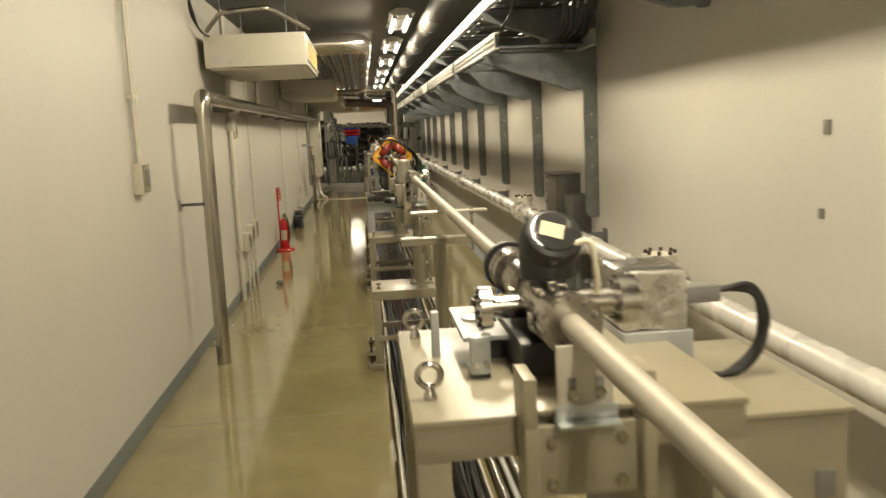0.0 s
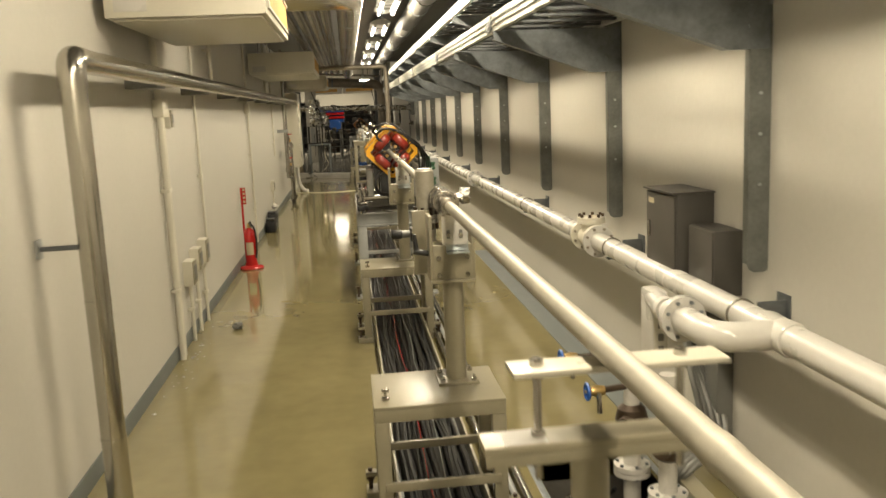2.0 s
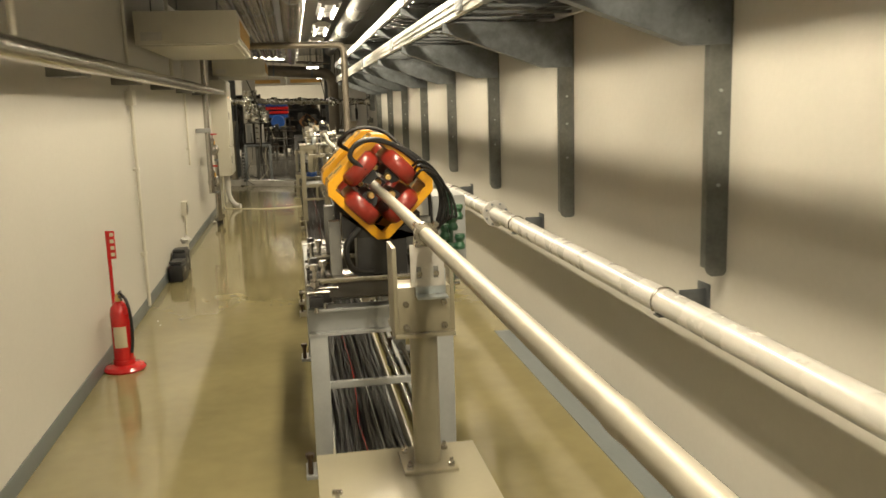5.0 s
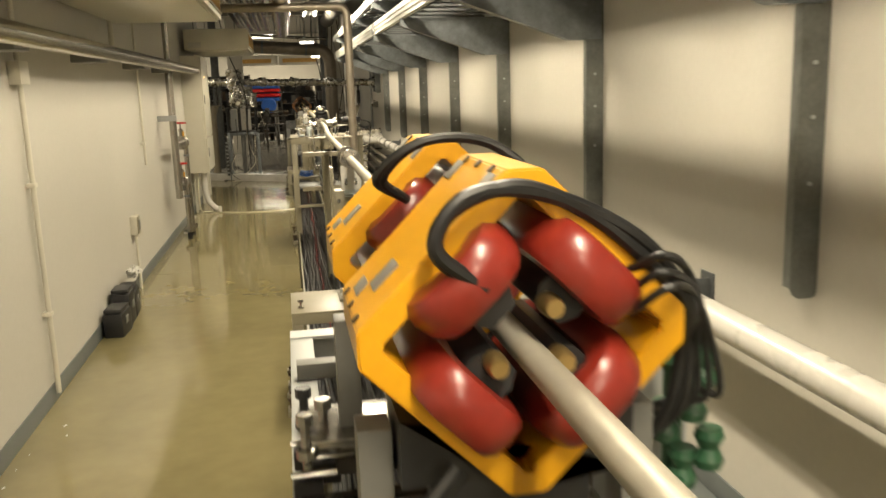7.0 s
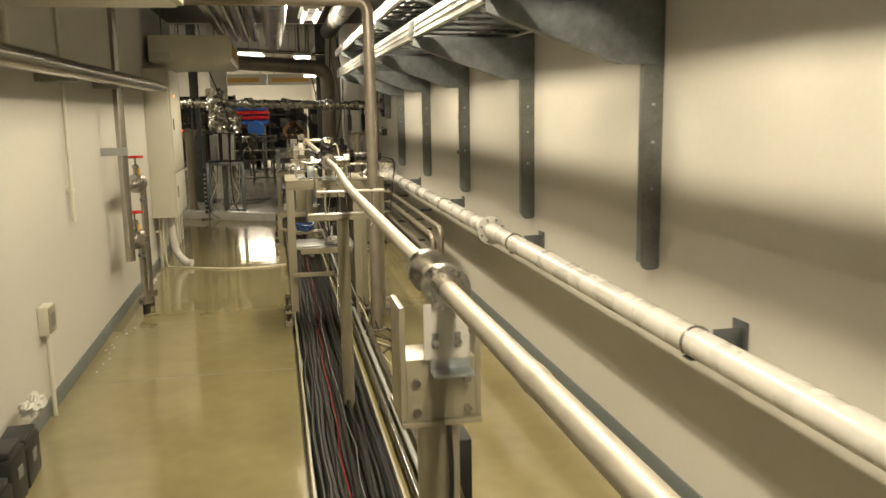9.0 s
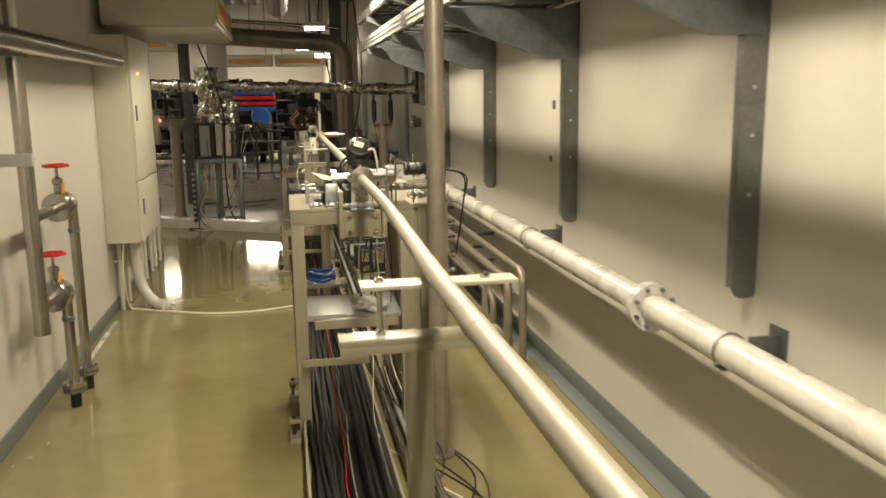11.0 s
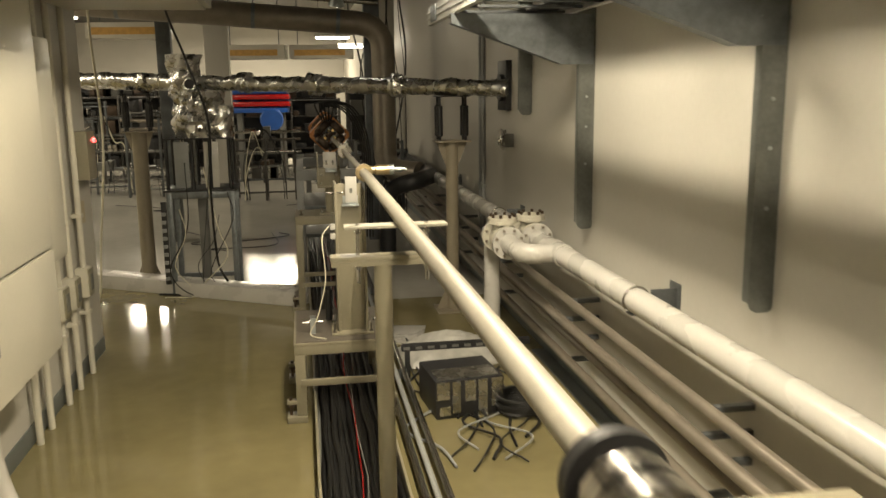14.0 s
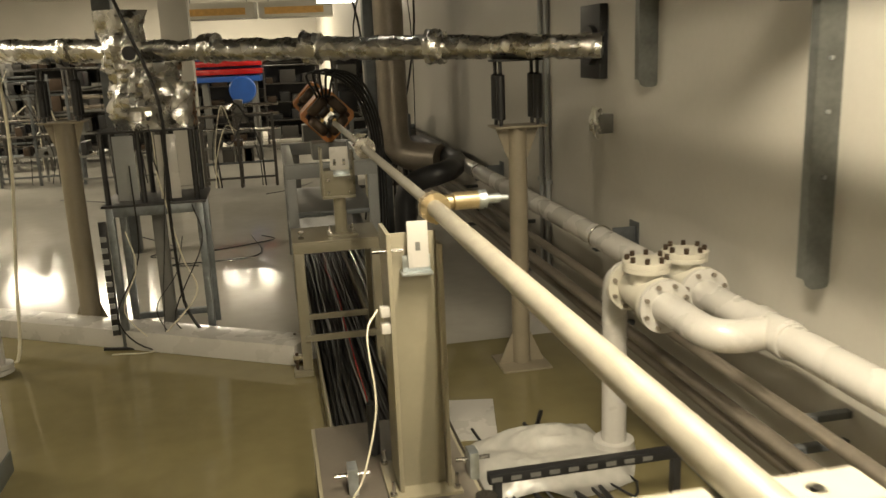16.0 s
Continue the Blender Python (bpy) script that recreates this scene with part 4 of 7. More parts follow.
# ---- diagnostic stations ----
def station(y0, y1, x0, x1, zt, label, front_drop=0.06):
    BX = bx(y0)
    o = thing("instrument_table", (x0, y0, 0), label, "table", "instrument tables")
    part("top_plate", box(x0, x1, y0, y1, zt - 0.016, zt, 0.004), M_cream, o)
    part("front_apron", box(x0 + 0.004, x1 - 0.004, y0 + 0.004, y0 + 0.06, zt - 0.016 - front_drop, zt - 0.016, 0.003), M_cream, o)
    part("back_apron", box(x0 + 0.004, x1 - 0.004, y1 - 0.06, y1 - 0.004, zt - 0.016 - front_drop, zt - 0.016, 0.003), M_cream, o)
    for x in (x0 + 0.004, x1 - 0.064):
        part("side_apron", box(x, x + 0.06, y0 + 0.06, y1 - 0.06, zt - 0.016 - front_drop, zt - 0.016, 0.003), M_cream, o)
    table_legs(o, x0 + 0.004, x1 - 0.004, y0 + 0.004, y1 - 0.004, zt - 0.016 - front_drop, M_cream, 0.06)
    # box head on the front edge that carries the pipe holder
    for q in (-1, 1):
        part("head_cheek", box(BX + q * 0.10 - 0.011, BX + q * 0.10 + 0.011, y0 - 0.075, y0 + 0.02, zt + 0.002, zt + 0.085, 0.003), M_cream, o)
        part("head_cheek", box(BX + q * 0.10 - 0.011, BX + q * 0.10 + 0.011, y0 - 0.075, y0 + 0.002, zt - 0.135, zt + 0.002, 0.003), M_cream, o)
    part("head_plate", box(BX - 0.088, BX + 0.088, y0 - 0.04, y0 - 0.026, zt - 0.135, zt - 0.01, 0.003), M_cream, o)
    part("head_seat", box(BX - 0.088, BX + 0.088, y0 - 0.026, y0 + 0.10, zt + 0.004, zt + 0.014, 0.002), M_cream, o)
    for sx in (-0.06, 0.06):
        for dz in (0.035, 0.11):
            part("bolt", lathe([(0.010, -0.012), (0.010, 0.002)], (BX + sx, y0 - 0.042, zt - dz), "y", 6), M_steel, o)
    h = part("holder_plate", box(BX - 0.05, BX + 0.045, y0 - 0.05, y0 - 0.042, zt + 0.012, BZ - 0.012, 0.002), M_creaml, o, "pale slotted plate")
    for q in (-0.025, 0.022):
        part("slot", box(BX + q - 0.007, BX + q + 0.007, y0 - 0.0515, y0 - 0.05, zt + 0.035, zt + 0.075, 0), M_grey, h, "dark bolt slot")
        part("bolt", lathe([(0.009, -0.01), (0.009, 0.003)], (BX + q, y0 - 0.052, zt + 0.05), "y", 6), M_steel, h)
    z = box(BX - 0.055, BX + 0.05, y0 - 0.085, y0 - 0.04, zt - 0.002, zt + 0.004, 0.001)
    box(BX - 0.055, BX + 0.05, y0 - 0.058, y0 - 0.052, zt + 0.004, zt + 0.03, 0.001, z)
    part("zinc_angle", z, M_zinc, o, "zinc-plated angle bracket")
    return o


def beam_viewer(yc, seed, label):
    """Vacuum chamber with ports, a black domed monitor with a cream label, brackets and clips."""
    BX = bx(yc)
    o = thing("beam_viewer", (BX, yc, BZ), label, "beam monitor", "beam viewers")
    part("chamber", lathe([(0.036, -0.12), (0.046, -0.09), (0.046, 0.10), (0.036, 0.13)], (BX, yc, BZ), "y", 28), M_steel, o)
    for dy in (-0.16, 0.17, 0.36, 0.41):
        f = part("flange", lathe([(0.056, -0.02), (0.056, -0.003), (0.05, 0), (0.056, 0.003), (0.056, 0.02)], (BX, yc + dy, BZ), "y", 28), M_steel, o)
        part("flange_bolts", bolts_on_ring((BX, yc + dy, BZ), 0.046, "y", 10, 0.007, 0.032), M_steel, f)
    cl = lathe([(0.042, -0.03), (0.047, -0.028), (0.047, 0.028), (0.042, 0.03)], (BX, yc + 0.26, BZ), "y", 24)
    part("bellows", lathe([(0.036 + 0.007 * (k % 2), -0.05 + 0.008 * k) for k in range(13)], (BX, yc + 0.24, BZ), "y", 24), M_steel, o)
    part("clamp_ring", cl, M_steel, o)
    part("side_port", tube([(BX + 0.04, yc, BZ), (BX + 0.15, yc, BZ)], 0.03, 18), M_steel, o)
    f = part("port_flange", lathe([(0.05, -0.018), (0.05, 0.018)], (BX + 0.15, yc, BZ), "x", 24), M_steel, o)
    part("port_bolts", bolts_on_ring((BX + 0.15, yc, BZ), 0.04, "x", 8, 0.006, 0.026), M_steel, f)
    part("port_glass", lathe([(0.028, 0.018), (0.028, 0.022)], (BX + 0.15, yc, BZ), "x", 20), M_black, f, "dark viewport glass")
    # tilted dome
    ax = pose(BX + 0.002, yc + 0.02, BZ + 0.10, 46, 6, 0)
    part("neck", lathe([(0.035, 0.03), (0.036, 0.05), (0.054, 0.055), (0.056, 0.10), (0.05, 0.115)], (BX, yc + 0.01, BZ), "z", 28), M_black, o)
    dm = lathe([(0.030, -0.02), (0.054, 0.0), (0.060, 0.02), (0.060, 0.05), (0.056, 0.062), (0.048, 0.067)], (0, 0, 0), "z", 32)
    dome = part("dome", turned(dm, ax), M_black, o, "black domed monitor cover")
    part("rim", turned(lathe([(0.045, 0.066), (0.045, 0.0695), (0.042, 0.070)], (0, 0, 0), "z", 32), ax), M_dial, dome, "glossy black dial glass")
    part("sticker", turned(about(box(-0.028, 0.018, -0.016, 0.018, 0.0705, 0.0712, 0), (0, 0, 0), rz=-14), ax), M_paper, dome, "cream paper label")
    part("lead", tube(smooth_line([(BX + 0.035, yc - 0.04, BZ + 0.12), (BX + 0.07, yc - 0.05, BZ + 0.125), (BX + 0.085, yc - 0.04, BZ + 0.06), (BX + 0.09, yc - 0.02, BZ + 0.02)]), 0.006, 8), M_wcable, o, "white lead")
    part("cross_tube", tube([(BX - 0.11, yc + 0.10, BZ - 0.02), (BX + 0.12, yc + 0.10, BZ - 0.02)], 0.026, 18), M_steel, o)
    for s in (-1, 1):
        f = part("port_flange", lathe([(0.045, -0.012), (0.045, 0.012)], (BX + s * 0.115, yc + 0.10, BZ - 0.02), "x", 22), M_steel, o)
        part("port_bolts", bolts_on_ring((BX + s * 0.115, yc + 0.10, BZ - 0.02), 0.036, "x", 6, 0.006, 0.018), M_blackm, f)
    part("collar", lathe([(0.062, -0.012), (0.062, 0.012)], (BX, yc + 0.47, BZ), "y", 26), M_black, o, "black rubber collar")
    part("under_box", box(BX - 0.07, BX + 0.06, yc - 0.06, yc + 0.22, BZ - 0.125, BZ - 0.06, 0.004), M_blackm, o, "black mounting box")
    rnd = random.Random(seed)
    for k in range(10):
        a = rnd.uniform(0, 6.28)
        part("clip", about(box(BX + 0.052 * math.cos(a) - 0.008, BX + 0.052 * math.cos(a) + 0.008, yc - 0.10 + 0.03 * (k % 3), yc - 0.07 + 0.03 * (k % 3), BZ + 0.052 * math.sin(a) - 0.008, BZ + 0.052 * math.sin(a) + 0.008, 0.003), (BX, yc, BZ), ry=rnd.uniform(-8, 8)), M_steel, o)
    return o


# first station
ZT = 1.15
station(1.38, 2.04, 0.205, 0.80, ZT, "cream steel instrument table with eye bolts under the beam pipe")
t1 = bpy.data.objects["instrument_table"]
eye_bolt(0.245, 1.50, ZT, t1, 0.9)
eye_bolt(0.245, 1.96, ZT, t1, 0.9)
beam_viewer(1.60, 3, "steel beam monitor chamber with a black dome and cream label")
o = thing("adjuster_block", (0.32, 1.8, ZT), "zinc angle blocks and a clamped plate on the table", "bracket")
part("plate", box(0.33, 0.46, 1.68, 1.98, ZT + 0.055, ZT + 0.065, 0.002), M_lgrey, o)
part("spacer", box(0.37, 0.46, 1.74, 1.95, ZT, ZT + 0.055, 0.003), M_blackm, o, "black spacer block")
part("zinc_block", box(0.335, 0.375, 1.60, 1.625, ZT, ZT + 0.085, 0.003), M_zinc, o)
part("zinc_block", box(0.335, 0.375, 1.60, 1.68, ZT, ZT + 0.012, 0.003), M_zinc, o)
for s in (0.345, 0.365):
    part("bolt", lathe([(0.007, -0.01), (0.007, 0.002)], (s, 1.598, ZT + 0.03), "y", 6), M_steel, o)
part("stop", box(0.272, 0.29, 1.78, 1.80, ZT, ZT + 0.10, 0.003), M_lgrey, o)
part("stud", lathe([(0.009, 0), (0.009, 0.03), (0.016, 0.031), (0.016, 0.045), (0.006, 0.046), (0.006, 0.065)], (0.385, 1.84, ZT + 0.065), "z", 8), M_blackm, o)
part("wing", lathe([(0.04, 0.0), (0.04, 0.008), (0.01, 0.012)], (0.385, 1.84, ZT + 0.065), "z", 16), M_steel, o)
o = thing("instrument_cabinet", (0.85, 1.55, 0), "cream instrument cabinet standing beside the first table", "cabinet")
part("body", box(0.70, 1.12, 1.60, 2.15, 0.55, 1.02, 0.006), M_cream, o)
part("lid", box(0.69, 1.13, 1.59, 2.16, 1.02, 1.035, 0.004), M_cream, o)
for x in (0.71, 1.06):
    for yy in (1.61, 2.09):
        part("leg", box(x, x + 0.05, yy, yy + 0.05, 0, 0.55, 0.004), M_cream, o)
part("latch", box(1.05, 1.09, 1.592, 1.60, 0.84, 0.90, 0.002), M_grey, o, "dark latch")
o = thing("foil_box", (0.79, 1.85, 1.035), "grey instrument box topped by a foil-wrapped clear box", "instrument box")
part("base", box(0.70, 0.86, 1.78, 1.98, 1.035, 1.17, 0.004), M_lgrey, o)
fb = box(0.70, 0.85, 1.79, 1.97, 1.172, 1.31, 0.008)
bmesh.ops.subdivide_edges(fb, edges=fb.edges[:], cuts=3, use_grid_fill=True)
for v in fb.verts:
    v.co += Vector((noise.noise(v.co * 30), noise.noise(v.co * 30 + Vector((5, 0, 0))), noise.noise(v.co * 30 + Vector((0, 7, 0))))) * 0.008
part("foil_wrap", fb, M_foil, o, "crumpled foil wrapping")
part("connector", box(0.86, 0.95, 1.84, 1.89, 1.215, 1.255, 0.004), M_grey, o, "grey connector")
for i in range(4):
    part("lead", tube(smooth_line([(0.94, 1.85 + 0.01 * i, 1.24), (1.02, 1.84, 1.25 - 0.005 * i), (1.06 - 0.006 * i, 1.84, 1.18), (1.04, 1.83 + 0.01 * i, 1.10), (0.99 - 0.01 * i, 1.84, 1.045), (0.90, 1.86, 1.04)]), 0.007, 8), M_cable, o, "black lead")

# second station
station(18.02, 18.66, 0.205, 0.785, ZT, "tall cream steel instrument table over the cable tray")
t2 = bpy.data.objects["instrument_table.001"]
part("shelf_rail", box(0.30, 0.70, 17.985, 18.035, 0.575, 0.62, 0.003), M_cream, t2)
part("shelf", box(0.27, 0.73, 18.05, 18.5, 0.60, 0.62, 0.003), M_lgrey, t2)
part("crossbar", box(0.24, 0.55, 17.965, 17.985, 0.40, 0.435, 0.003), M_cream, t2)
beam_viewer(18.12, 9, "steel beam monitor chamber with a black dome on the tall table")
o = thing("shelf_sheet", (0.45, 18.1, 0.62), "dull metal cover plate lying on the table shelf", "plate")
part("plate", about(box(0.28, 0.46, 18.06, 18.45, 0.621, 0.626, 0.001), (0.3, 18.2, 0.63), rz=-2), M_lgrey, o)
single("plastic_wrap", crumple((0.58, 18.15, 0.645), (0.11, 0.10, 0.05), 8), M_plastic, "crumpled clear plastic wrap on the shelf", "plastic wrap")
part("rear_rail", box(0.25, 0.50, 18.52, 18.68, 0.655, 0.675, 0.003), M_cream, t2)
single("blue_cable_coil", tube([(0.36 + 0.07 * math.cos(a) + 0.004 * math.sin(5 * a), 18.60 + 0.06 * math.sin(a), 0.685 + 0.010 * math.sin(2.3 * a) + 0.0006 * k) for k, a in enumerate([0.35 * j for j in range(80)])], 0.008, 7), M_blue, "coil of blue network cable on the shelf", "cable coil")
o = thing("clamp_set", (0.30, 18.0, ZT), "zinc clamps and angle pieces lying on the table", "clamps")
part("zinc_block", box(0.38, 0.44, 18.15, 18.2, ZT, ZT + 0.10, 0.003), M_zinc, o)
part("zinc_plate", box(0.34, 0.46, 18.22, 18.46, ZT + 0.05, ZT + 0.06, 0.002), M_lgrey, o)
part("spacer", box(0.37, 0.45, 18.24, 18.44, ZT, ZT + 0.05, 0.003), M_blackm, o)
for k, (x, yy) in enumerate(((0.29, 18.25), (0.29, 18.45), (0.69, 18.3))):
    part("stop", box(x, x + 0.018, yy, yy + 0.03, ZT, ZT + 0.09, 0.003), M_lgrey, o)
    part("stud", tube([(x - 0.02, yy + 0.015, ZT + 0.07), (x + 0.05, yy + 0.015, ZT + 0.07)], 0.006, 8), M_steel, o)
part("cover_sheet", about(box(0.345, 0.455, 18.20, 18.60, ZT + 0.105, ZT + 0.108, 0.001), (0.41, 18.4, ZT + 0.1), ry=14, rz=6), M_jacketd, o, "brownish tilted cover sheet")
part("sheet_post", box(0.39, 0.43, 18.50, 18.54, ZT, ZT + 0.098, 0.002), M_lgrey, o)
rnd = random.Random(21)
for k in range(5):
    cx, cy = 0.33 + 0.075 * (k % 3), 18.05 + 0.06 * (k // 3)
    ring = [(cx + 0.026 * math.cos(a), cy + 0.018 * math.sin(a), ZT + 0.011 + 0.004 * math.sin(3 * a)) for a in [2 * math.pi * j / 20 * 0.8 + k for j in range(21)]]
    single("hose_clip", tube(ring, 0.006, 8), M_zinc, "zinc hose clip lying on the table", "clip", "loose clips")
o = thing("side_table", (0.85, 18.3, 0), "cream side table carrying a camera beside the beam line", "table")
part("top_plate", box(0.785, 0.99, 18.17, 18.80, ZT - 0.03, ZT - 0.012, 0.003), M_cream, o)
part("front_plate", box(0.84, 0.985, 18.175, 18.19, 0.62, ZT - 0.03, 0.003), M_cream, o)
for x in (0.79, 0.93):
    for yy in (18.195, 18.74):
        part("leg", box(x, x + 0.05, yy, yy + 0.05, 0, ZT - 0.03, 0.003), M_cream, o)
for zz in (0.70, 0.78, 0.86, 0.94, 1.02):
    part("fitting", lathe([(0.014, -0.02), (0.014, 0.03), (0.02, 0.03), (0.02, 0.045)], (0.99, 18.25, zz), "x", 12), M_steel, o)
o = thing("video_camera", (0.86, 18.13, ZT), "black-lensed grey video camera on a small clear shelf", "camera")
part("shelf", box(0.70, 0.965, 18.04, 18.225, ZT + 0.105, ZT + 0.110, 0.002), M_cream, o)
for x, yy, zb in ((0.71, 18.05, ZT), (0.71, 18.215, ZT), (0.955, 18.215, ZT - 0.012), (0.82, 18.215, ZT - 0.012)):
    part("rod", tube([(x, yy, zb), (x, yy, ZT + 0.235)], 0.004, 8), M_steel, o)
part("lens", lathe([(0.031, -0.095), (0.033, -0.085), (0.028, -0.07), (0.031, -0.062), (0.031, -0.04), (0.028, -0.036), (0.031, -0.03), (0.031, -0.01), (0.024, 0.0)], (0.858, 18.13, ZT + 0.165), "x", 24), M_black, o, "black ribbed lens")
part("body", box(0.858, 0.965, 18.104, 18.156, ZT + 0.136, ZT + 0.192, 0.004), M_blackm, o)
part("foot", box(0.87, 0.93, 18.11, 18.15, ZT + 0.112, ZT + 0.128, 0.002), M_blackm, o)
for i in range(2):
    part("lead", tube(smooth_line([(0.962, 18.13, ZT + 0.16), (1.06 + 0.012 * i, 18.14, ZT + 0.12), (1.07, 18.2, ZT - 0.02), (1.05, 18.3, ZT - 0.3)]), 0.004, 8), M_cable, o, "black lead")
single("foil_scrap", crumple((0.87, 18.42, ZT + 0.002), (0.07, 0.05, 0.04), 12, 3), M_foil, "crumpled foil scrap on the side table", "foil")
rnd = random.Random(5)
for i in range(7):
    x, yy = rnd.uniform(0.55, 0.74), rnd.uniform(17.6, 18.3)
    pts = [(x, 18.3, 1.05), (x + rnd.uniform(-0.06, 0.06), 18.28, 0.8), (x + rnd.uniform(-0.08, 0.1), 18.2, rnd.uniform(0.3, 0.5)), (x + rnd.uniform(0.0, 0.15), yy, 0.06), (x + rnd.uniform(0.1, 0.3), yy - 0.3, 0.008), (x + rnd.uniform(0.15, 0.4), yy - 0.8, 0.008), (x + rnd.uniform(0.1, 0.3), yy - 1.3, 0.008), (x + rnd.uniform(0.2, 0.4), yy - 1.0, 0.008)]
    single("loose_cable", tube(smooth_line(pts), rnd.choice((0.003, 0.004, 0.006)), 7), M_wcable if i % 4 == 1 else M_cable, "cable trailing from the tall table to the floor", "cable", "loose cables")

# pedestal table before the hall
low_table(22.03, 22.72, 0.43, 0.13, 0.62, M_cream, False)
single("table_mat", box(0.142, 0.608, 22.042, 22.708, 0.4305, 0.4345, 0.001), M_mat, "dark brown-grey sheet on the low table", "sheet")
o = thing("wide_pedestal", (0.45, 22.25, 0.43), "broad cream box-section pedestal holding the beam pipe", "pipe stand")
part("web", box(0.385, 0.52, 22.19, 22.2, 0.445, 1.245, 0.002), M_cream, o)
for x in (0.372, 0.52):
    part("flange_plate", box(x, x + 0.013, 22.155, 22.33, 0.445, 1.25 if x < 0.4 else 1.21, 0.002), M_cream, o)
part("rear_web", box(0.385, 0.52, 22.31, 22.322, 0.445, 1.2, 0.002), M_cream, o)
part("base_plate", box(0.335, 0.56, 22.12, 22.37, 0.435, 0.447, 0.003), M_cream, o)
for x in (0.35, 0.545):
    for yy in (22.14, 22.35):
        part("anchor_bolt", lathe([(0.011, 0), (0.011, 0.012), (0.006, 0.013), (0.006, 0.05)], (x, yy, 0.445), "z", 6), M_steel, o)
z = box(0.41, 0.50, 22.13, 22.19, 1.13, 1.137, 0.001)
box(0.415, 0.495, 22.155, 22.162, 1.137, 1.185, 0.001, z)
part("zinc_angle", z, M_zinc, o, "zinc-plated angle bracket")
h = part("holder_plate", box(0.43, 0.49, 22.145, 22.153, 1.15, 1.285, 0.002), M_white, o)
part("slot", box(0.452, 0.466, 22.1435, 22.145, 1.20, 1.225, 0), M_grey, h, "dark bolt slot")
part("tie_rod", tube([(0.33, 22.17, 1.2), (0.42, 22.17, 1.2)], 0.005, 8), M_steel, o)
part("screw", lathe([(0.025, -0.04), (0.025, 0), (0.032, 0.003), (0.032, 0.02)], (0.60, 22.0, 0.47), "z", 18), M_steel, o)
part("lead", tube(smooth_line([(0.34, 22.2, 1.02), (0.30, 22.15, 0.96), (0.31, 22.12, 0.75), (0.26, 22.1, 0.55), (0.22, 22.1, 0.46), (0.30, 22.06, 0.44)]), 0.003, 8), M_wcable, o, "white lead")
for zz in (1.02, 0.97):
    part("cable_gland", box(0.345, 0.372, 22.16, 22.19, zz - 0.015, zz + 0.015, 0.003), M_white, o)
for x in (0.22, 0.60):
    part("zinc_block", box(x, x + 0.03, 22.2, 22.26, 0.43, 0.52, 0.002), M_zinc, o)
    part("stud", tube([(x - 0.04, 22.23, 0.49), (x + 0.07, 22.23, 0.49)], 0.007, 8), M_steel, o)
part("black_shock", tube([(0.33, 22.45, 0.44), (0.33, 22.45, 0.62)], 0.02, 14), M_black, o)
o = thing("vacuum_gauge", (BX2, 22.3, BZ), "brass-toned vacuum gauge with a pale tip on the beam pipe", "gauge")
part("joint_ring", lathe([(0.046, -0.018), (0.046, 0.018)], (BX2, 22.3, BZ), "y", 24), M_gold, o)
part("joint_bolts", bolts_on_ring((BX2, 22.3, BZ), 0.042, "y", 6, 0.007, 0.026), M_gold, o)
part("body", lathe([(0.022, 0.03), (0.022, 0.06), (0.028, 0.065), (0.028, 0.14)], (BX2, 22.32, BZ + 0.01), "x", 20), M_gold, o)
part("tip", lathe([(0.028, 0.14), (0.03, 0.145), (0.03, 0.165), (0.015, 0.168), (0.015, 0.21), (0.009, 0.212), (0.009, 0.235)], (BX2, 22.32, BZ + 0.01), "x", 18), M_zinc, o, "pale metal tip")


